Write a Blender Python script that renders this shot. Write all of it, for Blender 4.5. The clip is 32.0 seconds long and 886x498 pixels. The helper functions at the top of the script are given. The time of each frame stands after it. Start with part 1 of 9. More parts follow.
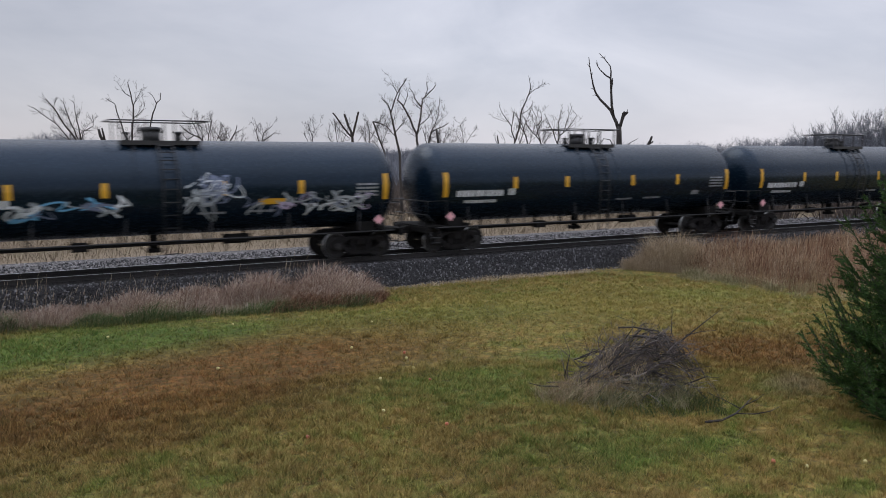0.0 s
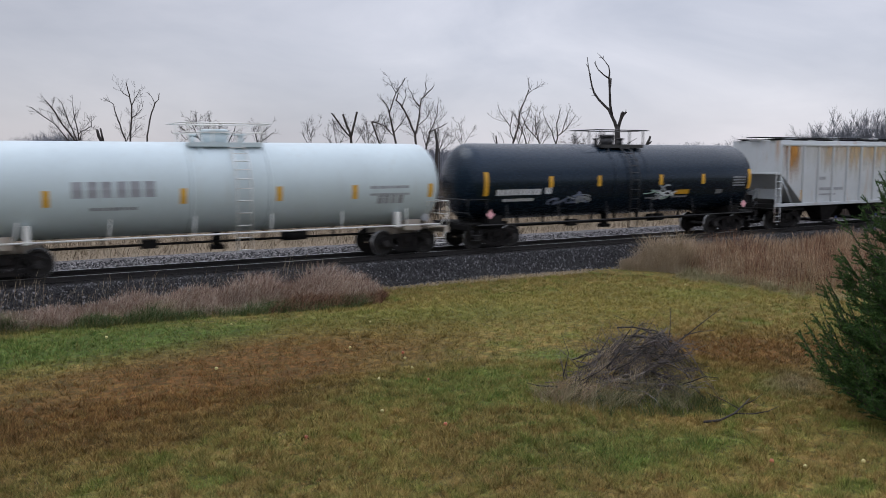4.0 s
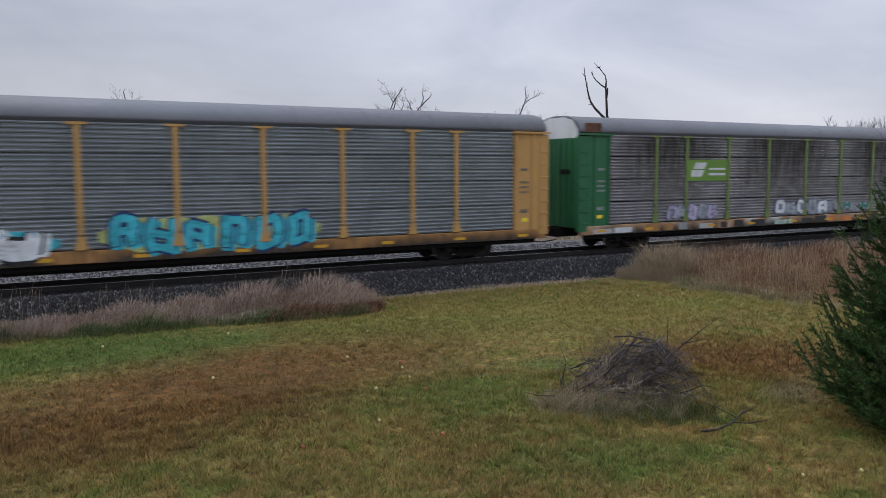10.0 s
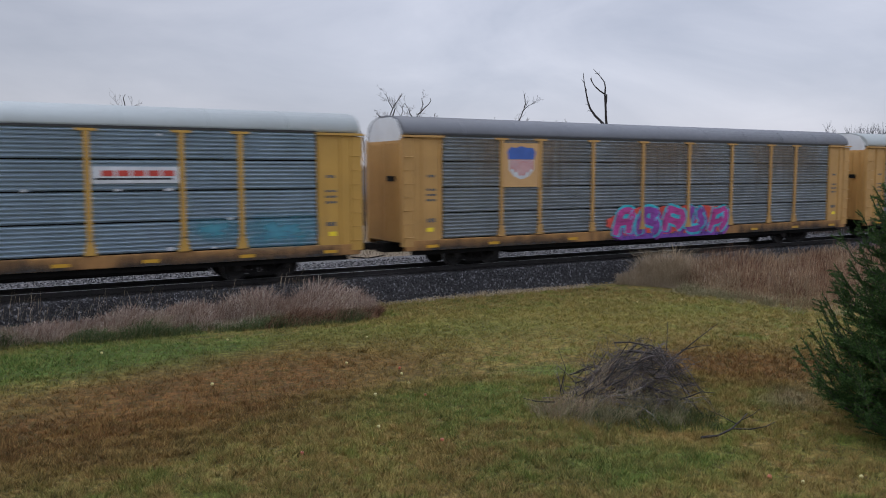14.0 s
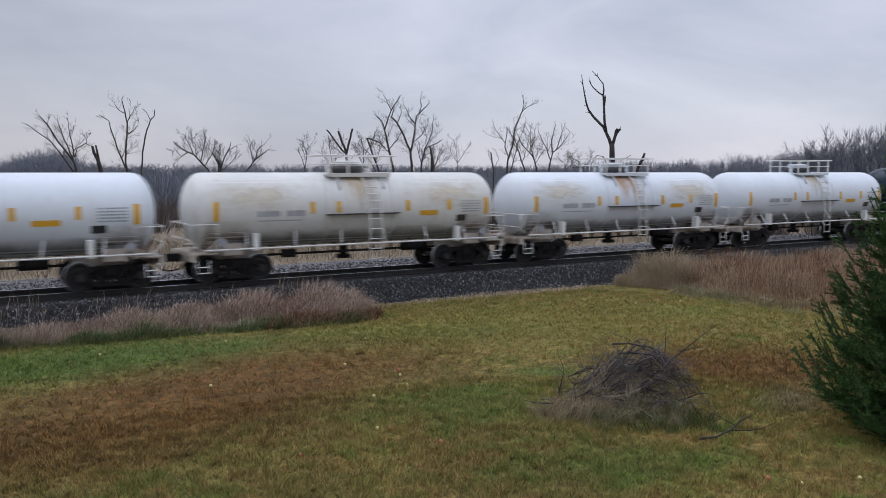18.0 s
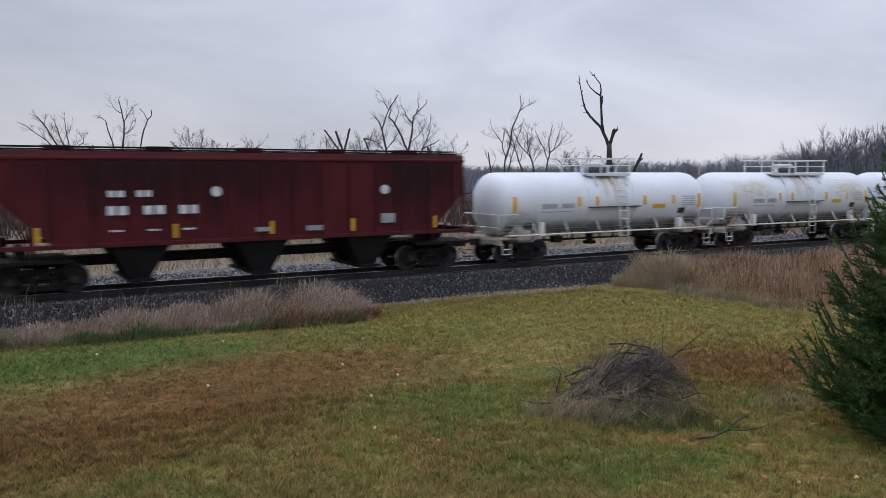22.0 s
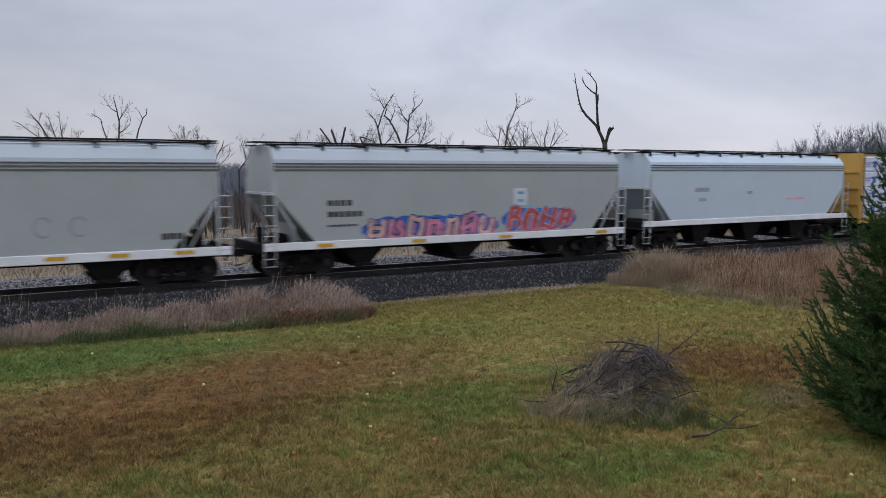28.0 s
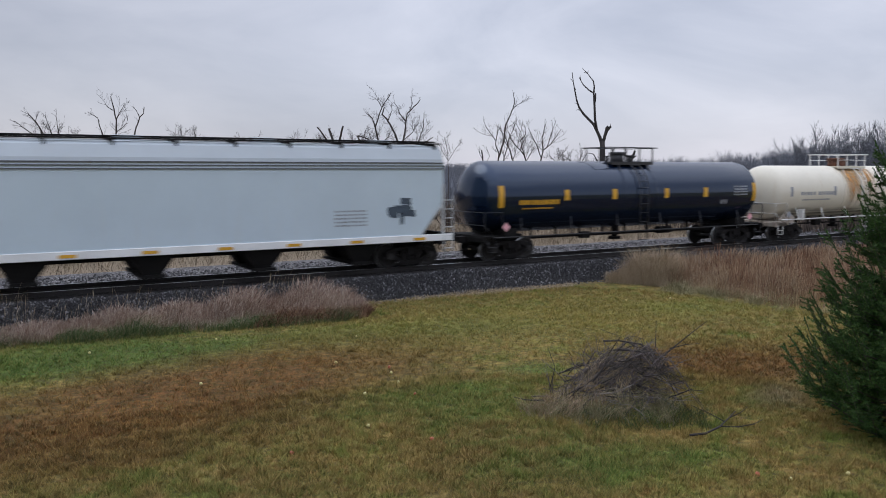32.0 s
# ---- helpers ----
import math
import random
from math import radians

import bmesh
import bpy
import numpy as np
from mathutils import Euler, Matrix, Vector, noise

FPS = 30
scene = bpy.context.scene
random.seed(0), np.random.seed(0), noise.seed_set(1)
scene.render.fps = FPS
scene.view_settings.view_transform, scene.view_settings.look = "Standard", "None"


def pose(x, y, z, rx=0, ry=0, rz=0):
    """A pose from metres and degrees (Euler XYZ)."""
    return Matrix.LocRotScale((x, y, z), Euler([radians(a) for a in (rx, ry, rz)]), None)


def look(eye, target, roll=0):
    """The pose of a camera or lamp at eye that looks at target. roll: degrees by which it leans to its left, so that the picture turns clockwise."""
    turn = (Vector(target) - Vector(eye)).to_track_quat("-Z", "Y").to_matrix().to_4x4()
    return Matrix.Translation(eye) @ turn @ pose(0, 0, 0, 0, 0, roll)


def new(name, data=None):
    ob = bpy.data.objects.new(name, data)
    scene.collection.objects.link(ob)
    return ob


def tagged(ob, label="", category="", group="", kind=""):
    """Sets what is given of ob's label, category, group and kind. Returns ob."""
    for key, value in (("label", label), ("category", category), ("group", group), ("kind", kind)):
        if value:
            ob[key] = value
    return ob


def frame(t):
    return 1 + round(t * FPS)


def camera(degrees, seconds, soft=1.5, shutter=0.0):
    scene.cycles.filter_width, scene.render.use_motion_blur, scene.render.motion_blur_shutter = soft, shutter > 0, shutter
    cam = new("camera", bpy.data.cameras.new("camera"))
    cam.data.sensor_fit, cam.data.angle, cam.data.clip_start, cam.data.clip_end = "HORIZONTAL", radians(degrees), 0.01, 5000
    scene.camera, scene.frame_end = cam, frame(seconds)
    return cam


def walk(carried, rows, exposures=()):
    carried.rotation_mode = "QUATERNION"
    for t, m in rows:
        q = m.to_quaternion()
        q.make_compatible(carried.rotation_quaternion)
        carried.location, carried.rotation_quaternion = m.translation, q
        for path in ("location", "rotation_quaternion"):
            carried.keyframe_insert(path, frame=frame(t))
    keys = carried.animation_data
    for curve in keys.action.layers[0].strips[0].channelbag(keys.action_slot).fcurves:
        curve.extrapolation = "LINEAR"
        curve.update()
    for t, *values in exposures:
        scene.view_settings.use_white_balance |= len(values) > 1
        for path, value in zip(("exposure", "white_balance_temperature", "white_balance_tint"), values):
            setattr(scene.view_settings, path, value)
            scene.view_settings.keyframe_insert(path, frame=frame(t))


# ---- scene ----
cam = camera(57.55, 32.0, soft=0.9, shutter=0.3)
EYE = Vector((0.0, 0.0, 3.67))


def aim(heading, down, roll=-0.09):
    """Heading in degrees from the track's direction, and degrees below the horizon."""
    h, d = radians(heading), radians(down)
    return look(EYE, EYE + Vector((math.cos(h) * math.cos(d), math.sin(h) * math.cos(d), -math.sin(d))), roll)


walk(cam, [
    (0, aim(60.250, 6.466)), (1, aim(60.224, 6.438)), (2, aim(60.218, 6.436)), (3, aim(60.192, 6.454)),
    (3.5, aim(60.172, 6.453)), (5.5, aim(60.089, 6.504)), (6, aim(60.070, 6.502)), (7, aim(60.034, 6.524)),
    (7.5, aim(60.024, 6.454)), (8, aim(59.999, 6.326)), (8.5, aim(59.985, 6.197)), (9, aim(59.984, 6.072)),
    (9.5, aim(59.970, 5.936)), (10, aim(59.952, 5.818)), (11, aim(59.941, 5.678)), (12, aim(59.926, 5.542)),
    (13, aim(59.917, 5.417)), (14, aim(59.909, 5.393)), (14.5, aim(59.906, 5.367)), (16.5, aim(59.860, 5.302)),
    (17, aim(59.846, 5.290)), (18, aim(59.808, 5.298)), (19, aim(59.754, 5.299)), (20, aim(59.692, 5.288)),
    (21, aim(59.664, 5.289)), (22, aim(59.620, 5.294)), (23, aim(59.561, 5.315)), (24, aim(59.512, 5.351)),
    (25, aim(59.447, 5.350)), (25.5, aim(59.429, 5.363)), (27.5, aim(59.366, 5.385)), (28, aim(59.327, 5.394)),
    (29, aim(59.265, 5.417)), (30, aim(59.228, 5.437)), (31, aim(59.181, 5.468)), (32, aim(59.156, 5.474)),
], exposures=[(0, 0.03, 6500, 10), (3.5, 0.03, 6500, 10), (5.5, 0.01, 6480, 10), (7, 0.0, 6450, 10), (9, -0.03, 6400, 10), (12, -0.09, 6280, 10), (14.5, -0.08, 6280, 10), (16.5, 0.02, 6280, 10), (18, -0.06, 6280, 10),
              (20, -0.05, 6300, 10), (22, 0.0, 6320, 10), (23, 0.01, 6320, 10), (24.5, -0.04, 6300, 10), (28, -0.07, 6300, 10), (30.5, -0.05, 6300, 10), (31.5, 0.0, 6300, 10), (32, 0.0, 6300, 10)])

# ---- light: an overcast late-autumn day ----
SUN_UP, SUN_TURN = radians(53), radians(-40)
world = bpy.data.worlds.new("overcast_sky")
scene.world = world
world.use_nodes = True
wn, wl = world.node_tree.nodes, world.node_tree.links
wn.clear()
w_out, w_bg = wn.new("ShaderNodeOutputWorld"), wn.new("ShaderNodeBackground")
w_sky = wn.new("ShaderNodeTexSky")
w_sky.sky_type, w_sky.sun_disc, w_sky.sun_elevation, w_sky.sun_rotation = "NISHITA", False, SUN_UP, SUN_TURN
w_dim = wn.new("ShaderNodeVectorMath")
w_dim.operation = "SCALE"
w_dim.inputs["Scale"].default_value = 0.02
wl.new(w_sky.outputs[0], w_dim.inputs[0])
w_co, w_map = wn.new("ShaderNodeTexCoord"), wn.new("ShaderNodeMapping")
w_map.inputs["Scale"].default_value = (1.6, 1.6, 4.0)
w_map.inputs["Rotation"].default_value = (0.12, 0.05, 0.4)
wl.new(w_co.outputs["Generated"], w_map.inputs[0])
w_n1 = wn.new("ShaderNodeTexNoise")
w_n1.inputs["Scale"].default_value, w_n1.inputs["Detail"].default_value, w_n1.inputs["Roughness"].default_value = 1.7, 6.0, 0.55
w_n1.inputs["Distortion"].default_value = 0.4
wl.new(w_map.outputs[0], w_n1.inputs["Vector"])
w_r1 = wn.new("ShaderNodeValToRGB")
w_r1.color_ramp.elements[0].position, w_r1.color_ramp.elements[0].color = 0.34, (0.500, 0.525, 0.605, 1)
w_r1.color_ramp.elements[1].position, w_r1.color_ramp.elements[1].color = 0.66, (0.700, 0.713, 0.784, 1)
wl.new(w_n1.outputs[0], w_r1.inputs[0])
w_sep = wn.new("ShaderNodeSeparateXYZ")
wl.new(w_co.outputs["Generated"], w_sep.inputs[0])
w_up = wn.new("ShaderNodeValToRGB")   # brighter overhead, as under an even cloud cover
w_up.color_ramp.elements[0].position, w_up.color_ramp.elements[0].color = 0.0, (1.03, 0.985, 0.99, 1)
w_up.color_ramp.elements[1].position, w_up.color_ramp.elements[1].color = 1.0, (2.95, 3.03, 3.2, 1)
for pos, col in ((0.12, (1.05, 1.03, 1.04)), (0.32, (1.02, 1.02, 1.04)), (0.6, (2.0, 1.98, 1.95))):
    e = w_up.color_ramp.elements.new(pos)
    e.color = (*col, 1)
wl.new(w_sep.outputs["Z"], w_up.inputs[0])
w_mul = wn.new("ShaderNodeVectorMath")
w_mul.operation = "MULTIPLY"
wl.new(w_r1.outputs[0], w_mul.inputs[0])
wl.new(w_up.outputs[0], w_mul.inputs[1])
w_add = wn.new("ShaderNodeVectorMath")
w_add.operation = "ADD"
wl.new(w_mul.outputs[0], w_add.inputs[0])
wl.new(w_dim.outputs[0], w_add.inputs[1])
w_side = wn.new("ShaderNodeVectorMath")   # thicker cloud towards the north-west
w_side.operation = "DOT_PRODUCT"
w_side.inputs[1].default_value = (math.cos(radians(118)), math.sin(radians(118)), 0.0)
wl.new(w_co.outputs["Generated"], w_side.inputs[0])
w_fade = wn.new("ShaderNodeMapRange")
w_fade.interpolation_type = "SMOOTHSTEP"
for key, v in (("From Min", 0.45), ("From Max", 1.0), ("To Min", 1.0), ("To Max", 0.70)):
    w_fade.inputs[key].default_value = v
wl.new(w_side.outputs["Value"], w_fade.inputs["Value"])
w_thick = wn.new("ShaderNodeVectorMath")
w_thick.operation = "SCALE"
wl.new(w_add.outputs[0], w_thick.inputs[0])
wl.new(w_fade.outputs[0], w_thick.inputs["Scale"])
wl.new(w_thick.outputs[0], w_bg.inputs["Color"])
w_bg.inputs["Strength"].default_value = 0.92
wl.new(w_bg.outputs[0], w_out.inputs[0])

sun = new("sun", bpy.data.lights.new("sun", "SUN"))
sun.data.energy, sun.data.angle, sun.data.color = 0.7, radians(40), (1.0, 0.97, 0.93)
sun.matrix_world = look((-20, 60, 70), (14, 20, 0))

# ---- materials ----


class Graph:
    """A material's node tree, built by short calls."""

    def __init__(self, name):
        self.mat = bpy.data.materials.new(name)
        self.mat.use_nodes = True
        self.n, self.l = self.mat.node_tree.nodes, self.mat.node_tree.links
        self.n.clear()
        self.out = self.n.new("ShaderNodeOutputMaterial")

    def node(self, kind, **inputs):
        nd = self.n.new("ShaderNode" + kind)
        for key, value in inputs.items():
            self.plug(nd, key.replace("_", " "), value)
        return nd

    def plug(self, nd, key, value):
        socket = nd.inputs[key]
        if isinstance(value, bpy.types.NodeSocket):
            self.l.new(value, socket)
        else:
            socket.default_value = value

    def noise(self, vec, scale, detail=4.0, rough=0.55, distort=0.0):
        return self.node("TexNoise", Vector=vec, Scale=scale, Detail=detail, Roughness=rough, Distortion=distort).outputs[0]

    def span(self, value, a, b, c=0.0, d=1.0):
        nd = self.node("MapRange", Value=value)
        for key, v in (("From Min", a), ("From Max", b), ("To Min", c), ("To Max", d)):
            nd.inputs[key].default_value = v
        return nd.outputs[0]

    def mix(self, fac, a, b, blend="MIX"):
        nd = self.n.new("ShaderNodeMix")
        nd.data_type, nd.blend_type = "RGBA", blend
        for k, v in ((0, fac), (6, a), (7, b)):
            if isinstance(v, bpy.types.NodeSocket):
                self.l.new(v, nd.inputs[k])
            else:
                nd.inputs[k].default_value = (*v, 1) if isinstance(v, tuple) and len(v) == 3 else v
        return nd.outputs[2]

    def math(self, op, a, b=0.0):
        nd = self.n.new("ShaderNodeMath")
        nd.operation = op
        for k, v in ((0, a), (1, b)):
            if isinstance(v, bpy.types.NodeSocket):
                self.l.new(v, nd.inputs[k])
            else:
                nd.inputs[k].default_value = v
        return nd.outputs[0]

    def shift(self, vec, scale=(1, 1, 1), loc=(0, 0, 0), rot=(0, 0, 0)):
        nd = self.node("Mapping", Vector=vec)
        nd.inputs["Scale"].default_value, nd.inputs["Location"].default_value, nd.inputs["Rotation"].default_value = scale, loc, rot
        return nd.outputs[0]

    def own(self):
        """Object coordinates, moved by a random step so that no two pieces look the same."""
        co, info = self.node("TexCoord").outputs["Object"], self.node("ObjectInfo").outputs["Random"]
        nd = self.n.new("ShaderNodeVectorMath")
        nd.operation = "ADD"
        self.l.new(co, nd.inputs[0])
        cmb = self.node("CombineXYZ", X=self.math("MULTIPLY", info, 37.0), Y=self.math("MULTIPLY", info, 11.0))
        self.l.new(cmb.outputs[0], nd.inputs[1])
        return nd.outputs[0]

    def finish(self, col, rough, metal=0.0, bump=None, depth=0.1, dist=0.02, spec=0.5, coat=0.0, alpha=1.0):
        p = self.n.new("ShaderNodeBsdfPrincipled")
        for key, v in (("Base Color", col), ("Roughness", rough), ("Metallic", metal), ("Specular IOR Level", spec), ("Coat Weight", coat), ("Alpha", alpha)):
            if isinstance(v, tuple) and len(v) == 3:
                v = (*v, 1)
            self.plug(p, key, v)
        if bump is not None:
            b = self.node("Bump", Height=bump, Strength=depth, Distance=dist)
            self.l.new(b.outputs[0], p.inputs["Normal"])
        self.l.new(p.outputs[0], self.out.inputs[0])
        return self.mat


MATS = {}


def paint(name, col, rough=0.5, metal=0.0, var=0.12, scale=0.9, fine=9.0, streak=None, amount=0.0, soot=0.0, bump=0.05, spec=0.5, reach=(0.55, 0.75), patch=None, patches=0.0, tint=None):
    """Weathered paint or metal: broad and fine mottling, run-down streaks of one colour, patches of another, and soot near the rails."""
    if name in MATS:
        return MATS[name]
    g = Graph(name)
    own = g.own()
    broad, small = g.noise(own, scale), g.noise(own, fine, 6.0, 0.65)
    c = g.mix(g.span(broad, 0.3, 0.7), tuple(x * (1 - var) for x in col), tuple(min(1.0, x * (1 + var)) for x in col))
    c = g.mix(g.span(small, 0.35, 0.75, 0.0, var), c, tuple(x * 0.45 for x in col))
    if streak:
        run = g.noise(g.shift(own, (2.6, 2.6, 0.22)), 1.5, 5.0, 0.6)
        big = g.noise(own, 0.45, 2.0)
        f = g.math("MULTIPLY", g.span(run, *reach), g.span(big, 0.35, 0.65, 0.25, 1.0))
        c = g.mix(g.math("MULTIPLY", f, amount), c, streak)
    if patch:
        blot = g.noise(g.shift(own, (0.8, 0.8, 1.3)), 1.1, 5.0, 0.6, 0.6)
        c = g.mix(g.math("MULTIPLY", g.span(blot, 0.52, 0.62), patches), c, patch)
    if soot:
        fleck = g.noise(own, 3.0, 6.0, 0.7)
        c = g.mix(g.span(fleck, 0.5, 0.8, 0.0, soot), c, (0.035, 0.03, 0.026))
    r = g.span(small, 0.3, 0.7, rough - 0.08, min(1.0, rough + 0.12))
    MATS[name] = g.finish(c, r, metal, small, bump, 0.01, spec)
    if tint:
        MATS[name].node_tree.nodes["Principled BSDF"].inputs["Specular Tint"].default_value = (*tint, 1)
    return MATS[name]


def wash(name, col, kind, strength=0.9, rough=0.75, second=None):
    """A thin coat with soft, uneven edges over the paint below: runs from above, road dirt from below, or overspray."""
    if name in MATS:
        return MATS[name]
    g = Graph(name)
    own = g.own()
    at = g.node("SeparateXYZ", Vector=g.node("TexCoord").outputs["Generated"])
    x, z = at.outputs["X"], at.outputs["Z"]
    off_x = g.math("ABSOLUTE", g.math("SUBTRACT", g.math("MULTIPLY", x, 2.0), 1.0))
    sides = g.span(g.math("ADD", off_x, g.math("MULTIPLY", g.math("SUBTRACT", g.noise(own, 0.9, 4.0), 0.5), 0.5)), 0.95, 0.35 if kind != "dirt" else 0.75)
    fine = g.noise(g.shift(own, (7.0, 1.0, 0.7)), 1.6, 5.0, 0.65)
    if kind == "run":
        length = g.noise(g.shift(own, (2.4, 0.0, 0.12)), 1.4, 4.0, 0.6)
        a = g.span(g.math("SUBTRACT", g.math("MULTIPLY", length, 1.75), g.math("SUBTRACT", 1.0, z)), 0.0, 0.75)
        a = g.math("MULTIPLY", g.math("MULTIPLY", a, sides), g.span(fine, 0.3, 0.62, 0.25, 1.0))
    elif kind == "dirt":
        edge = g.noise(g.shift(own, (0.8, 0.0, 1.6)), 1.3, 5.0, 0.65)
        a = g.span(g.math("ADD", z, g.math("MULTIPLY", g.math("SUBTRACT", edge, 0.5), 1.2)), 0.95, 0.05)
        a = g.math("MULTIPLY", g.math("MULTIPLY", a, sides), g.span(fine, 0.25, 0.6, 0.5, 1.0))
    else:
        off_z = g.math("ABSOLUTE", g.math("SUBTRACT", g.math("MULTIPLY", z, 2.0), 1.0))
        blot = g.noise(g.shift(own, (1.0, 0.0, 2.2)), 1.25, 5.0, 0.65, 0.4)
        near = g.math("ADD", blot, g.math("MULTIPLY", g.math("MAXIMUM", off_x, off_z), -0.28))
        a = g.math("MULTIPLY", g.span(near, 0.15, 0.5), g.span(off_z, 1.0, 0.2))
        a = g.math("MULTIPLY", a, sides)
    c = g.mix(g.span(fine, 0.35, 0.65), col, second or tuple(v * 0.6 for v in col))
    MATS[name] = g.finish(c, rough, 0.0, None, 0, 0, 0.25, 0.0, g.math("MULTIPLY", a, strength))
    return MATS[name]


def lawn_colour(g):
    """Mown late-autumn grass: green, with straw and russet patches of their own shapes."""
    p = g.node("NewGeometry").outputs["Position"]
    wob = g.noise(p, 0.55, 4.0, 0.6)
    mid, small = g.noise(p, 3.1, 6.0, 0.72), g.noise(p, 7.5, 5.0, 0.75)

    def blob(cx, cy, rx, ry, turn, soft=0.5):
        q = g.shift(p, (1, 1, 0), (-cx, -cy, 0))
        q = g.shift(q, (1, 1, 0), (0, 0, 0), (0, 0, radians(-turn)))
        q = g.shift(q, (1 / rx, 1 / ry, 0))
        nd = g.n.new("ShaderNodeVectorMath")
        nd.operation = "LENGTH"
        g.l.new(q, nd.inputs[0])
        d = g.math("ADD", nd.outputs["Value"], g.math("MULTIPLY", g.math("SUBTRACT", wob, 0.5), 1.5))
        d = g.math("ADD", d, g.math("MULTIPLY", g.math("SUBTRACT", mid, 0.5), 0.9))
        return g.span(d, 1.0 + soft, 1.0 - soft)

    clump, tuft = g.noise(p, 4.6, 4.0, 0.7, 0.4), g.noise(p, 1.7, 3.0, 0.6, 0.3)
    dead = g.mix(g.span(mid, 0.36, 0.64), (0.140, 0.080, 0.030), (0.330, 0.200, 0.085))
    green = g.mix(g.span(mid, 0.36, 0.64), (0.108, 0.124, 0.030), (0.250, 0.224, 0.072))
    green = g.mix(g.span(clump, 0.47, 0.63, 0.0, 0.8), green, dead)
    green = g.mix(g.span(tuft, 0.46, 0.64, 0.0, 0.7), green, (0.235, 0.160, 0.060))
    green = g.mix(g.span(g.noise(p, 0.9, 3.0, 0.6, 0.5), 0.54, 0.68, 0.0, 0.75), green, (0.105, 0.170, 0.030))
    lush = g.mix(g.span(mid, 0.36, 0.64), (0.036, 0.104, 0.019), (0.090, 0.165, 0.034))
    lush = g.mix(g.span(clump, 0.55, 0.68, 0.0, 0.5), lush, (0.150, 0.125, 0.045))
    brown = g.mix(g.span(mid, 0.36, 0.64), (0.082, 0.036, 0.013), (0.205, 0.098, 0.036))
    brown = g.mix(g.span(clump, 0.50, 0.66, 0.0, 0.55), brown, (0.100, 0.095, 0.024))
    c = g.mix(g.math("MULTIPLY", blob(2.5, 20.8, 6.5, 2.0, -6), 0.9), green, lush)
    for bx, by, rx, ry in ((8.2, 13.4, 1.9, 1.3), (20.5, 18.6, 1.6, 1.1), (11.2, 14.6, 0.9, 0.6), (12.0, 20.0, 2.6, 1.2), (8.8, 9.0, 1.6, 0.8)):
        c = g.mix(g.math("MULTIPLY", blob(bx, by, rx, ry, -20), 0.6), c, lush)
    c = g.mix(g.math("MULTIPLY", blob(4.6, 16.9, 5.2, 2.6, 12, 0.5), 0.95), c, brown)
    c = g.mix(g.math("MULTIPLY", blob(15.6, 12.6, 3.0, 2.1, -35), 0.95), c, brown)
    c = g.mix(g.math("MULTIPLY", blob(0.6, 15.2, 3.6, 2.3, 5, 0.6), 0.85), c, brown)
    c = g.mix(g.math("MULTIPLY", blob(14.0, 10.2, 0.9, 0.6, 20), 0.7), c, (0.25, 0.2, 0.14))
    c = g.mix(g.math("MULTIPLY", blob(15.5, 19.5, 6.5, 3.2, -10), 0.55), c, (0.215, 0.195, 0.050))
    c = g.mix(g.math("MULTIPLY", blob(16.5, 25.4, 6.5, 0.55, -4), 0.8), c, (0.24, 0.19, 0.11))
    speck = g.noise(p, 9.0, 3.0, 0.7)   # thicker and thinner growth
    c = g.mix(1.0, c, g.mix(g.span(speck, 0.36, 0.60), (0.74, 0.74, 0.70), (1.36, 1.34, 1.27)), "MULTIPLY")
    c = g.mix(1.0, c, g.mix(g.span(g.noise(p, 0.35, 2.0), 0.35, 0.65), (0.90, 0.90, 0.88), (1.14, 1.12, 1.06)), "MULTIPLY")
    return p, c, mid, small


def lawn_material():
    g = Graph("mown_grass")
    p, c, mid, small = lawn_colour(g)
    c = g.mix(1.0, c, (0.88, 0.84, 0.82), "MULTIPLY")   # thatch below the blades
    # dark gaps between tufts: their shade is painted into the ground as flecks
    c = g.mix(g.span(small, 0.40, 0.57, 0.75, 0.0), c, (0.030, 0.025, 0.009))
    c = g.mix(g.span(g.noise(p, 21.0, 3.0, 0.7), 0.45, 0.7, 0.0, 0.3), c, (0.15, 0.13, 0.05))
    far = g.node("SeparateXYZ", Vector=p).outputs["Y"]
    straw = g.mix(mid, (0.15, 0.115, 0.078), (0.25, 0.20, 0.14))
    c = g.mix(g.span(g.math("ADD", far, g.math("MULTIPLY", mid, 3.0)), 30.0, 34.0), c, straw)
    c = g.mix(g.span(far, 50.0, 80.0, 0.0, 0.8), c, (0.09, 0.07, 0.05))
    return g.finish(c, 0.95, 0.0, small, 0.9, 0.06, 0.15)


def blade_material(name, cols, var=0.35, spec=0.2):
    """Dry or living blades: each island takes its own tone from the list."""
    g = Graph(name)
    isl = g.node("NewGeometry").outputs["Random Per Island"]
    ramp = g.n.new("ShaderNodeValToRGB")
    els = ramp.color_ramp.elements
    while len(els) < len(cols):
        els.new(0.5)
    for i, col in enumerate(cols):
        els[i].position, els[i].color = i / (len(cols) - 1), (*col, 1)
    g.l.new(isl, ramp.inputs[0])
    p = g.node("NewGeometry").outputs["Position"]
    c = g.mix(g.span(g.noise(p, 0.9), 0.35, 0.65, 0.0, var), ramp.outputs[0], tuple(x * 0.6 for x in cols[0]))
    return g.finish(c, 0.85, 0.0, None, 0, 0, spec)


def lawn_blade_material():
    g = Graph("grass_blades")
    p, c, mid, small = lawn_colour(g)
    isl = g.node("NewGeometry").outputs["Random Per Island"]
    c = g.mix(g.span(isl, 0.4, 1.0, 0.0, 0.4), c, (0.38, 0.28, 0.11))
    c = g.mix(g.span(isl, 0.35, 0.0, 0.0, 0.6), c, (0.045, 0.050, 0.012))
    return g.finish(c, 0.8, 0.0, None, 0, 0, 0.2)


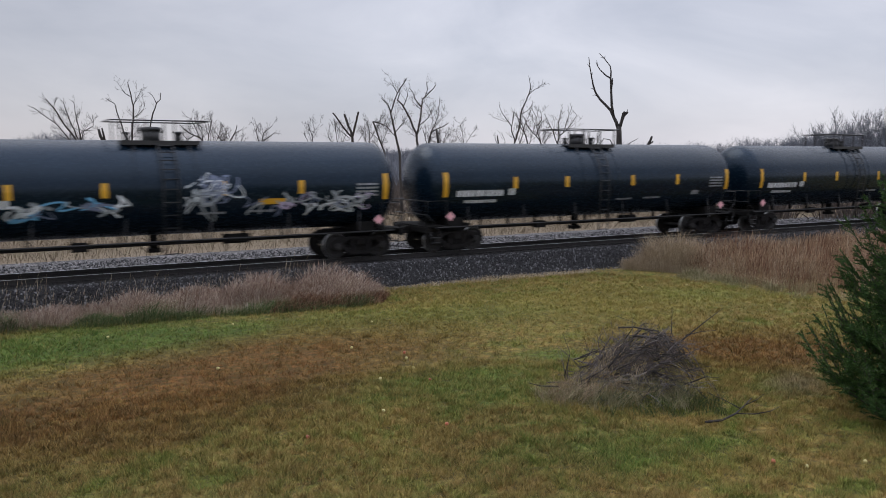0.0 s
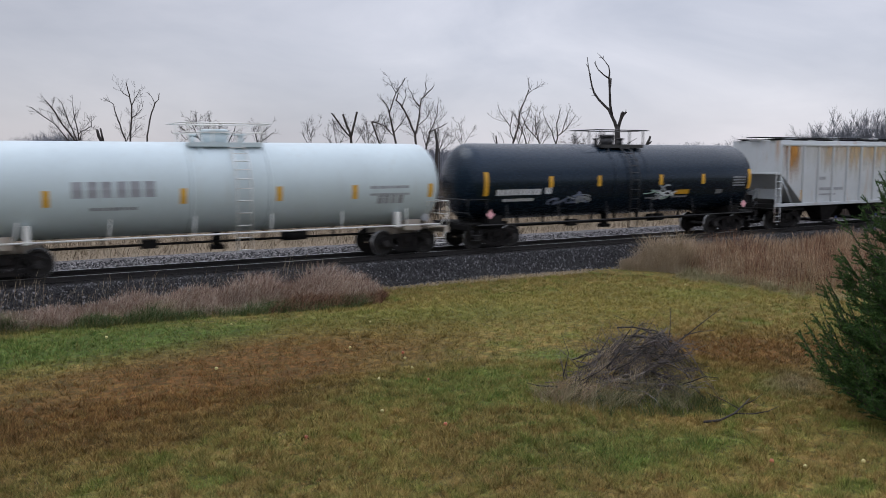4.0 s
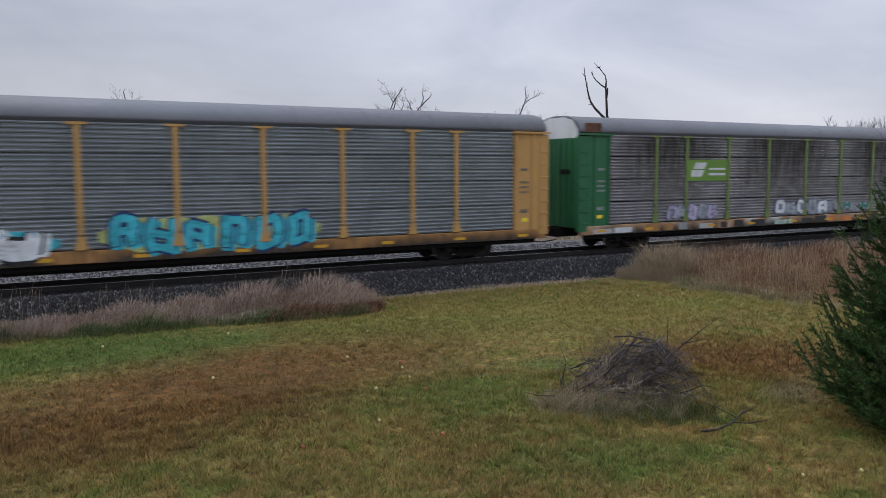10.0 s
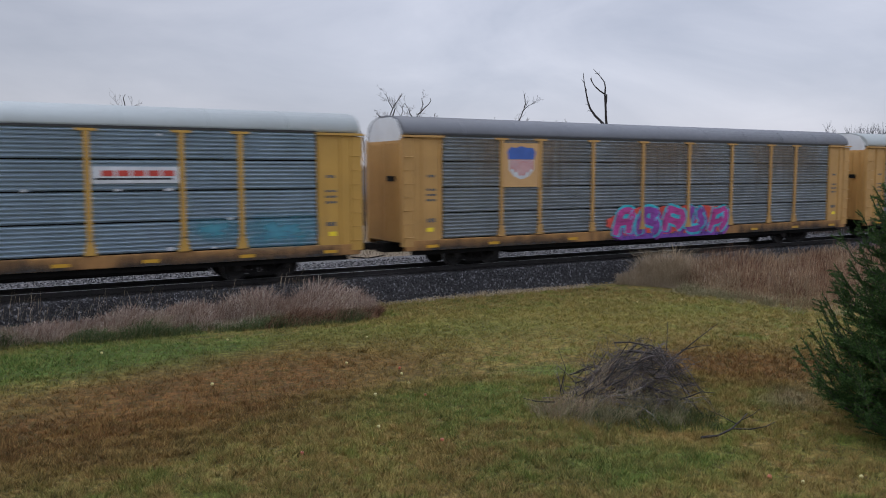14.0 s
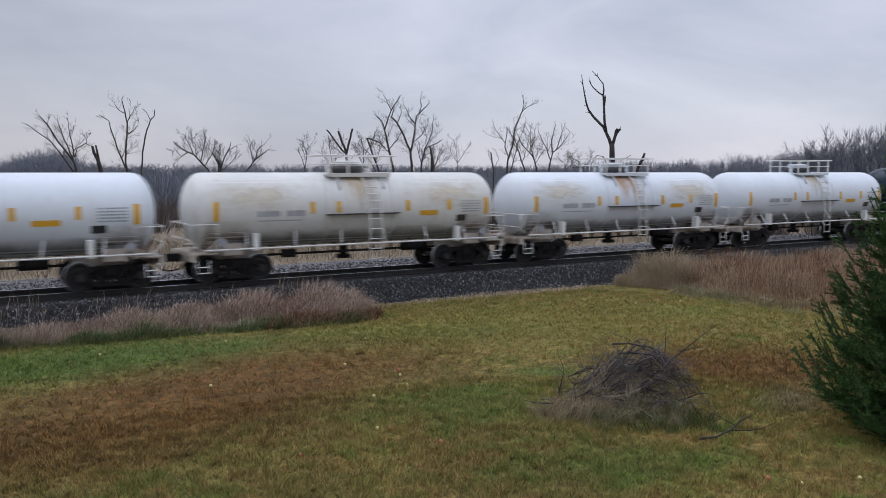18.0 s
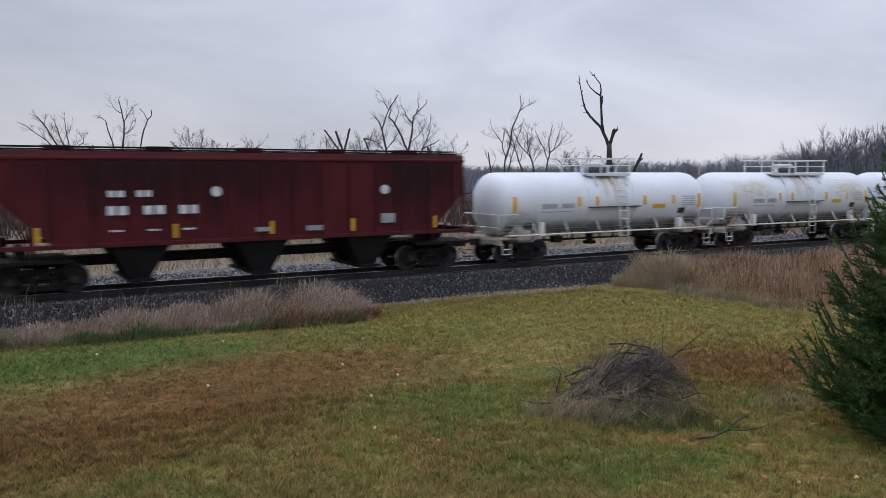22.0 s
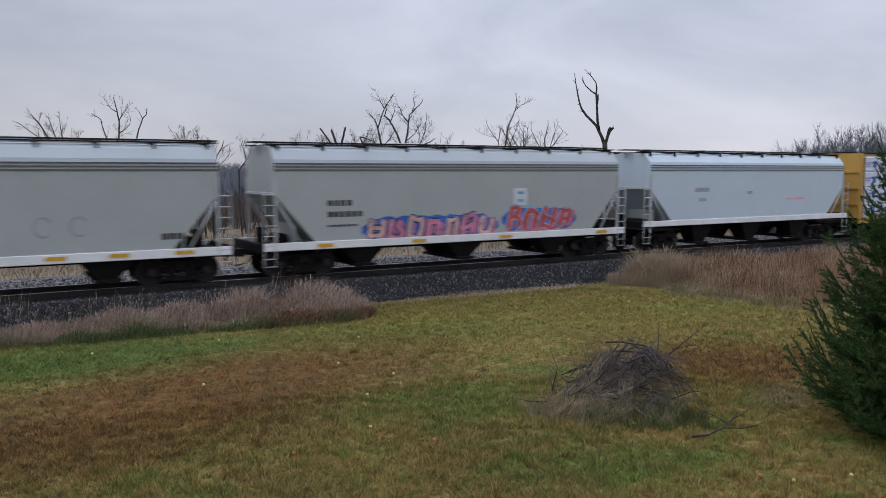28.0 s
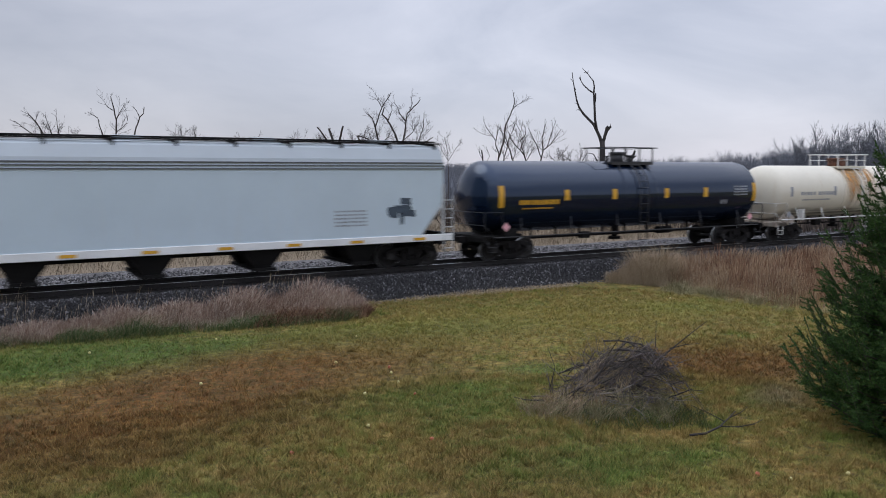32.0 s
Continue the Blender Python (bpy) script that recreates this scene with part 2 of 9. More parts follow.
def stone_material(name, dark, light, scale=26.0):
    g = Graph(name)
    p = g.node("TexCoord").outputs["Object"]
    v = g.node("TexVoronoi", Vector=p, Scale=scale)
    v.inputs["Randomness"].default_value = 1.0
    c = g.mix(g.span(g.node("SeparateColor", Color=v.outputs["Color"]).outputs[0], 0.2, 1.0), dark, light)
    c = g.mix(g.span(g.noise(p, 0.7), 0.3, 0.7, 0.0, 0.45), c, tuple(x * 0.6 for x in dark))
    # shade in the gaps between stones is put into the colour
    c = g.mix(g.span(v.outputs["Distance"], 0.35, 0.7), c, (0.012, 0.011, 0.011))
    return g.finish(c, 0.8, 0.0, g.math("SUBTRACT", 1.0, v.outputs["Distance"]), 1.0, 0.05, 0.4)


def loose_stone_material():
    g = Graph("loose_stone")
    isl = g.node("NewGeometry").outputs["Random Per Island"]
    c = g.mix(g.math("POWER", isl, 3.0), (0.012, 0.0115, 0.0135), (0.23, 0.225, 0.235))
    return g.finish(c, 0.75, 0.0, None, 0, 0, 0.4)


def bark_material(name, col):
    g = Graph(name)
    p = g.node("TexCoord").outputs["Object"]
    n = g.noise(g.shift(p, (6, 6, 1.2)), 2.0, 5.0, 0.7)
    c = g.mix(g.span(n, 0.3, 0.7), tuple(x * 0.6 for x in col), tuple(x * 1.4 for x in col))
    return g.finish(c, 0.9, 0.0, n, 0.5, 0.03, 0.2)


LAWN, LAWN_BLADE = lawn_material(), lawn_blade_material()
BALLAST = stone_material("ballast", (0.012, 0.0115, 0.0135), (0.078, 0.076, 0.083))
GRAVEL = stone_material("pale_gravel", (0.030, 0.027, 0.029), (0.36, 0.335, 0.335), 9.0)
STONE = loose_stone_material()
DRY = blade_material("dry_plumes", [(0.115, 0.069, 0.052), (0.287, 0.184, 0.138), (0.529, 0.397, 0.316), (0.800, 0.713, 0.598)])
DRY_RED = blade_material("dry_weeds", [(0.045, 0.020, 0.014), (0.125, 0.058, 0.037), (0.24, 0.125, 0.078), (0.46, 0.30, 0.19)])
DRY_PALE = blade_material("straw_blades", [(0.25, 0.19, 0.125), (0.44, 0.35, 0.245), (0.62, 0.52, 0.39)])
DEEP_GREEN = blade_material("uncut_grass", [(0.031, 0.070, 0.024), (0.060, 0.108, 0.034), (0.120, 0.138, 0.054), (0.240, 0.204, 0.108)])
DRY_PINK = blade_material("dry_stems", [(0.120, 0.072, 0.050), (0.264, 0.168, 0.126), (0.408, 0.282, 0.222)])
DRY_TAN = blade_material("tan_stalks", [(0.208, 0.130, 0.078), (0.403, 0.280, 0.176), (0.598, 0.448, 0.305)])
DRY_OLIVE = blade_material("grey_grass", [(0.162, 0.162, 0.078), (0.311, 0.277, 0.162), (0.499, 0.432, 0.284)])
# distance haze is put into this bark's colour: paler and bluer than near bark
HAZE_BARK = bark_material("hazed_bark", (0.120, 0.126, 0.145))
BARK, DEAD_BARK, TWIG = bark_material("bark", (0.060, 0.052, 0.047)), bark_material("weathered_dead_wood", (0.045, 0.040, 0.038)), bark_material("twigs", (0.075, 0.068, 0.066))
BRUSH_WOOD = bark_material("cut_branches", (0.105, 0.090, 0.088))
PALE_WOOD = bark_material("weathered_sticks", (0.235, 0.210, 0.195))
# far woods lightened and blued: the haze is in their base colour
HAZED_WOODS = blade_material("far_woods", [(0.130, 0.140, 0.166), (0.160, 0.170, 0.198), (0.195, 0.204, 0.232)])
REEDS = blade_material("far_reeds", [(0.13, 0.10, 0.072), (0.22, 0.175, 0.122), (0.33, 0.27, 0.19)])
SCRUB = blade_material("scrub", [(0.060, 0.050, 0.046), (0.095, 0.078, 0.068), (0.13, 0.10, 0.082)])
NEEDLE = blade_material("spruce_needles", [(0.013, 0.036, 0.011), (0.030, 0.076, 0.020), (0.062, 0.128, 0.030), (0.110, 0.178, 0.046)])
RAIL = paint("rail_steel", (0.013, 0.011, 0.011), 0.7, 0.0, 0.3, 1.0, 20.0)
RAIL_TOP = paint("rail_head", (0.42, 0.42, 0.43), 0.28, 1.0, 0.1, 1.0, 20.0)
TIE = paint("creosoted_wood", (0.020, 0.017, 0.016), 0.85, 0.0, 0.3, 3.0, 20.0, bump=0.5)
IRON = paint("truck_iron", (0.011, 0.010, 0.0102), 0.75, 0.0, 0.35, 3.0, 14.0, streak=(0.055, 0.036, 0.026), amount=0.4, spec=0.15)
WHEEL = paint("wheel_steel", (0.015, 0.0135, 0.0135), 0.7, 0.0, 0.3, 3.0, 14.0)
TREAD = paint("wheel_tread", (0.30, 0.30, 0.30), 0.35, 1.0, 0.1)


# ---- mesh helpers ----
class Shape:
    """Collects faces for one mesh."""

    def __init__(self):
        self.v, self.f, self.mi, self.sm, self.slot = [], [], [], [], 0

    def add(self, verts, faces, smooth=False):
        k = len(self.v)
        self.v += [tuple(p) for p in verts]
        self.f += [tuple(i + k for i in f) for f in faces]
        self.mi += [self.slot] * len(faces)
        self.sm += [smooth] * len(faces)
        return self

    def box(self, x0, x1, y0, y1, z0, z1, ch=0.0):
        """A box, with its long edges chamfered by ch."""
        if ch <= 0:
            return self.add([(x, y, z) for x in (x0, x1) for y in (y0, y1) for z in (z0, z1)],
                            [(0, 1, 3, 2), (4, 6, 7, 5), (0, 4, 5, 1), (2, 3, 7, 6), (0, 2, 6, 4), (1, 5, 7, 3)])
        sx, sy, sz = x1 - x0, y1 - y0, z1 - z0
        if sx >= sy and sx >= sz:
            ring, axis = [(y0 + ch, z0), (y1 - ch, z0), (y1, z0 + ch), (y1, z1 - ch), (y1 - ch, z1), (y0 + ch, z1), (y0, z1 - ch), (y0, z0 + ch)], 0
        elif sz >= sy:
            ring, axis = [(x0 + ch, y0), (x1 - ch, y0), (x1, y0 + ch), (x1, y1 - ch), (x1 - ch, y1), (x0 + ch, y1), (x0, y1 - ch), (x0, y0 + ch)], 2
        else:
            ring, axis = [(z0 + ch, x0), (z1 - ch, x0), (z1, x0 + ch), (z1, x1 - ch), (z1 - ch, x1), (z0 + ch, x1), (z0, x1 - ch), (z0, x0 + ch)], 1
        lo, hi = ((x0, x1), (y0, y1), (z0, z1))[axis]
        put = [lambda a, b, t: (t, a, b), lambda a, b, t: (b, t, a), lambda a, b, t: (a, b, t)][axis]
        vs = [put(a, b, t) for t in (lo, hi) for a, b in ring]
        return self.add(vs, [tuple(reversed(range(8))), tuple(range(8, 16))] + [(i, (i + 1) % 8, 8 + (i + 1) % 8, 8 + i) for i in range(8)])

    def cyl(self, p0, p1, r, r2=None, n=12, smooth=True, caps=True):
        p0, p1 = Vector(p0), Vector(p1)
        r2 = r if r2 is None else r2
        d = (p1 - p0).normalized()
        a = d.orthogonal().normalized()
        b = d.cross(a)
        vs = []
        for p, q in ((p0, r), (p1, r2)):
            vs += [p + (a * math.cos(t) + b * math.sin(t)) * q for t in (2 * math.pi * i / n for i in range(n))]
        self.add(vs, [(i, (i + 1) % n, n + (i + 1) % n, n + i) for i in range(n)], smooth)
        if caps:
            k = len(self.v) - 2 * n
            self.f += [tuple(k + i for i in reversed(range(n))), tuple(k + n + i for i in range(n))]
            self.mi += [self.slot] * 2
            self.sm += [False] * 2
        return self

    def tube(self, pts, r, r2=None, n=5):
        """A tube along points, tapering from r to r2."""
        pts = [Vector(p) for p in pts]
        r2 = r if r2 is None else r2
        m, vs = len(pts), []
        for i, p in enumerate(pts):
            d = (pts[min(i + 1, m - 1)] - pts[max(i - 1, 0)]).normalized()
            a = d.cross(Vector((0.31, 0.17, 0.93))).normalized()
            b = d.cross(a)
            q = r + (r2 - r) * i / max(1, m - 1)
            vs += [p + (a * math.cos(t) + b * math.sin(t)) * q for t in (2 * math.pi * j / n for j in range(n))]
        fs = [(i * n + j, i * n + (j + 1) % n, (i + 1) * n + (j + 1) % n, (i + 1) * n + j) for i in range(m - 1) for j in range(n)]
        return self.add(vs, fs + [tuple(reversed(range(n))), tuple(range((m - 1) * n, m * n))], True)

    def prism(self, ring, x0, x1):
        """A (y, z) outline drawn out along x."""
        n = len(ring)
        vs = [(x, y, z) for x in (x0, x1) for y, z in ring]
        return self.add(vs, [tuple(reversed(range(n))), tuple(range(n, 2 * n))] + [(i, (i + 1) % n, n + (i + 1) % n, n + i) for i in range(n)])

    def plate(self, ring, y0, y1):
        """An (x, z) outline drawn out along y."""
        n = len(ring)
        vs = [(x, y, z) for y in (y0, y1) for x, z in ring]
        return self.add(vs, [tuple(range(n)), tuple(reversed(range(n, 2 * n)))] + [(i, n + i, n + (i + 1) % n, (i + 1) % n) for i in range(n)])

    def patch(self, surf, x0, x1, z0, z1, off=0.006, slant=0.0):
        """A thin mark that lies on a side wall or round a tank: surf(x, z, off) gives the place."""
        k = max(1, int(abs(z1 - z0) / 0.18))
        vs, fs = [], []
        for i in range(k + 1):
            z = z0 + (z1 - z0) * i / k
            s = slant * i / k
            vs += [surf(x0 + s, z, off), surf(x1 + s, z, off)]
        fs = [(2 * i, 2 * i + 1, 2 * i + 3, 2 * i + 2) for i in range(k)]
        return self.add(vs, fs)

    def mesh(self, name, mats):
        me = bpy.data.meshes.new(name)
        me.from_pydata(self.v, [], self.f)
        for m in (mats if isinstance(mats, (list, tuple)) else [mats]):
            me.materials.append(m)
        me.polygons.foreach_set("material_index", self.mi)
        me.polygons.foreach_set("use_smooth", self.sm)
        me.update()
        return me


def part(name, shape, mats, parent=None, label="", at=None):
    """One mesh object under a thing or a part; shape may be a Shape or a ready mesh."""
    ob = new(name, shape if isinstance(shape, bpy.types.Mesh) else shape.mesh(name, mats))
    if parent is not None:
        ob.parent = parent
    if at is not None:
        ob.location = at
    if label:
        ob["label"] = label
    return ob


def thing(name, label, category, group="", kind="", at=(0, 0, 0)):
    ob = new(name)
    ob.empty_display_size = 0.3
    ob.location = at
    return tagged(ob, label, category, group, kind)


def arrays(name, verts, faces, mat):
    """A mesh from numpy arrays: verts (n, 3), faces (m, k)."""
    me = bpy.data.meshes.new(name)
    n, (m, k) = len(verts), faces.shape
    me.vertices.add(n)
    me.vertices.foreach_set("co", np.asarray(verts, np.float32).ravel())
    me.loops.add(m * k)
    me.loops.foreach_set("vertex_index", np.asarray(faces, np.int32).ravel())
    me.polygons.add(m)
    me.polygons.foreach_set("loop_start", np.arange(0, m * k, k, dtype=np.int32))
    me.materials.append(mat)
    me.update(calc_edges=True)
    me.validate()
    return me


def ribbons(base, height, lean, width, profile, rng, curl=1.6, droop=0.0):
    """Bent blades: base (n, 3), height (n), lean (n, 2) sideways reach at the tip, droop bends the tips down; profile gives (share of height, share of width) rows."""
    n = len(base)
    ang = rng.uniform(0, math.pi, n)
    side = np.stack([np.cos(ang), np.sin(ang), np.zeros(n)], -1) * (width[:, None] / 2)
    rows = []
    for h, w in profile:
        mid = base.copy()
        mid[:, 2] += height * (h * (1 + droop) - 1.35 * droop * h * h)
        mid[:, :2] += lean * (h ** curl)
        rows += [mid - side * w, mid + side * w]
    k = len(rows)
    v = np.stack(rows, 1).reshape(-1, 3)
    f = np.concatenate([np.arange(n)[:, None] * k + np.array([[2 * i, 2 * i + 1, 2 * i + 3, 2 * i + 2]]) for i in range(len(profile) - 1)])
    return v, f


GROUND_Z, YC = -0.85, 28.26   # the lawn, and the track's centre line; the rail heads are at z = 0


# ---- ground and track ----
def ground():
    s = Shape()
    xs = [-2500, -400, -60] + [-20 + 2 * i for i in range(41)] + [100, 400, 2500]
    ys = [-2500, -300, -30] + [0 + 1.5 * i for i in range(27)] + [50, 70, 110, 300, 900, 2500]
    for j, y in enumerate(ys):
        for i, x in enumerate(xs):
            z = GROUND_Z
            if 2 < y < 24 and -20 < x < 60:
                z += 0.05 * (noise.noise((x * 0.16, y * 0.16, 0.3)))
            s.v.append((x, y, z))
    w = len(xs)
    for j in range(len(ys) - 1):
        for i in range(w - 1):
            s.f.append((j * w + i, j * w + i + 1, (j + 1) * w + i + 1, (j + 1) * w + i))
    s.mi, s.sm = [0] * len(s.f), [True] * len(s.f)
    return tagged(part("ground", s, LAWN), "mown autumn lawn and dry field, green with brown patches", "ground", kind="structure")


def track():
    bed = Shape()
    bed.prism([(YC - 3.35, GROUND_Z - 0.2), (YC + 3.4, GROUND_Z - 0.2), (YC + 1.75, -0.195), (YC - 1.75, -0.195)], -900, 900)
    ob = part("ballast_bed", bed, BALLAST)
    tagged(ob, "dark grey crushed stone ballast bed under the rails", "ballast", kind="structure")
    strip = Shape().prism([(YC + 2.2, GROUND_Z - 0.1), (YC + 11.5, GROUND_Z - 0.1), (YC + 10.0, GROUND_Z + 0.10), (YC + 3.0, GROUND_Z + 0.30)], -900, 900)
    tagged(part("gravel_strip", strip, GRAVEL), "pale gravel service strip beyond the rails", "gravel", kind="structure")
    line = thing("railway_track", "single railway track of steel rails on dark wooden ties", "railway track", kind="structure")
    rail_ring = [(-0.075, -0.172), (0.075, -0.172), (0.075, -0.158), (0.012, -0.14), (0.012, -0.045), (0.036, -0.036), (0.036, -0.006), (0.028, 0.0),
                 (-0.028, 0.0), (-0.036, -0.006), (-0.036, -0.036), (-0.012, -0.045), (-0.012, -0.14), (-0.075, -0.158)]
    for side in (-0.755, 0.755):
        s = Shape().prism([(YC + side + y, z) for y, z in rail_ring], -900, 900)
        for i, f in enumerate(s.f):
            if i >= 2 and (i - 2) in (6, 7, 8):
                s.mi[i] = 1
        part("rail", s, [RAIL, RAIL_TOP], line)
    tie = Shape().box(-0.115, 0.115, -1.3, 1.3, -0.36, -0.18, 0.012).mesh("tie", TIE)
    clip = Shape()
    for side in (-0.755, 0.755):
        clip.box(-0.09, 0.09, side - 0.19, side + 0.19, -0.185, -0.17)
        for e in (-0.11, 0.11):
            clip.cyl((0.04, side + e, -0.17), (0.04, side + e, -0.135), 0.018, n=6)
    clip = clip.mesh("tie_plate", RAIL)
    for i in range(120):
        x = -8 + 0.5 * i
        t = part("tie", tie, None, line, at=(x, YC + random.uniform(-0.04, 0.04), random.uniform(-0.01, 0.01)))
        t.rotation_euler[2] = random.uniform(-0.012, 0.012)
        part("tie_plate", clip, None, line, at=(x, YC, 0))
    rest = Shape()
    for i in range(260):
        for x in (-8.5 - 0.5 * i, 52 + 0.5 * i):
            rest.box(x - 0.115, x + 0.115, YC - 1.3, YC + 1.3, -0.36, -0.18)
    tagged(part("far_ties", rest, TIE, line), kind="stuff")
    return line


def stones():
    """Loose stones over the near shoulder of the bed."""
    rng = np.random.default_rng(3)
    n = 34000
    x = rng.uniform(-4, 62, n)
    d = rng.uniform(-0.05, 1.0, n)
    y = YC - 1.45 - d * 2.05
    z = np.where(y > YC - 1.75, -0.195, -0.195 - (YC - 1.75 - y) / 1.6 * 0.655) - 0.005
    far = rng.random(n) < 0.40
    y[far] = YC + rng.uniform(1.5, 8.5, far.sum())
    z[far] = np.where(y[far] < YC + 1.75, -0.195, np.where(y[far] < YC + 3.0, -0.195 - (y[far] - YC - 1.75) * 0.284, GROUND_Z + 0.30 - (y[far] - YC - 3.0) * 0.0286))
    ico = np.array([(0, 0, 1), (0.9, 0, 0.2), (-0.3, 0.85, 0.1), (-0.5, -0.75, 0.25), (0.25, 0.1, -0.9)], float)
    tri = np.array([(0, 1, 2), (0, 2, 3), (0, 3, 1), (4, 2, 1), (4, 3, 2), (4, 1, 3)])
    r = rng.uniform(0.022, 0.055, n) * np.where(far, 1.5, 1.0)
    a = rng.uniform(0, 6.28, n)
    c, s = np.cos(a), np.sin(a)
    q = ico[None] * (r[:, None, None] * rng.uniform(0.65, 1.3, (n, 1, 3)))
    v = np.stack([q[..., 0] * c[:, None] - q[..., 1] * s[:, None] + x[:, None], q[..., 0] * s[:, None] + q[..., 1] * c[:, None] + y[:, None], q[..., 2] + z[:, None]], -1)
    f = (np.arange(n)[:, None, None] * 5 + tri[None]).reshape(-1, 3)
    tagged(new("ballast_stones", arrays("ballast_stones", v.reshape(-1, 3), f, STONE)), "loose grey ballast stones on the shoulder", "stones", kind="stuff")


def inside(px, py, ring):
    """Which points lie inside a polygon."""
    hit = np.zeros(len(px), bool)
    for (x0, y0), (x1, y1) in zip(ring, ring[1:] + ring[:1]):
        cut = ((y0 > py) != (y1 > py)) & (px < (x1 - x0) * (py - y0) / ((y1 - y0) or 1e-9) + x0)
        hit ^= cut
    return hit


def scatter(ring, n, rng):
    xs, ys = [p[0] for p in ring], [p[1] for p in ring]
    out = np.zeros((0, 2))
    while len(out) < n:
        p = np.stack([rng.uniform(min(xs), max(xs), n), rng.uniform(min(ys), max(ys), n)], -1)
        out = np.concatenate([out, p[inside(p[:, 0], p[:, 1], ring)]])
    return out[:n]


def field(name, ring, n, tall, mat, label, width=0.012, lean=0.35, profile=None, seed=1, z=GROUND_Z, wind=(0.12, -0.05), clump=0.5, rise=None, droop=0.0, patch=None):
    """patch: grow only in patches, the larger the share the fewer."""
    rng = np.random.default_rng(seed)
    if patch is None:
        p = scatter(ring, n, rng)
    else:
        p = scatter(ring, 3 * n, rng)
        p = p[np.array([noise.noise((a * 0.55, b * 0.55, seed * 1.7)) + 0.5 * noise.noise((a * 1.9, b * 1.9, seed * 0.7)) for a, b in p]) > patch + rng.normal(0, 0.12, len(p))][:n]
        n = len(p)
    lump = np.array([noise.noise((a * 0.9, b * 0.9, seed)) for a, b in p])
    h = rng.uniform(tall[0], tall[1], n) * (1 + clump * lump)
    if rise is not None:
        h = h * np.interp(p[:, 0], *rise)
    edge = np.full(n, 9.0)
    for (x0, y0), (x1, y1) in zip(ring, ring[1:] + ring[:1]):
        d = np.array((x1 - x0, y1 - y0))
        t = np.clip(((p - np.array((x0, y0))) @ d) / (d @ d), 0, 1)
        edge = np.minimum(edge, np.linalg.norm(p - np.array((x0, y0)) - t[:, None] * d, axis=1))
    h = h * np.clip(0.45 + edge * 0.9 + 0.25 * lump, 0.3, 1.0)
    base = np.concatenate([p, np.full((n, 1), z)], 1)
    reach = rng.normal(0, 1, (n, 2)) * lean * h[:, None] + np.array(wind) * h[:, None]
    v, f = ribbons(base, h, reach, rng.uniform(0.6, 1.4, n) * width, profile or [(0, 1), (0.5, 0.9), (0.8, 0.6), (1.0, 0.05)], rng, 1.6, droop)
    tagged(new(name, arrays(name, v, f, mat)), label, "grass", kind="stuff")


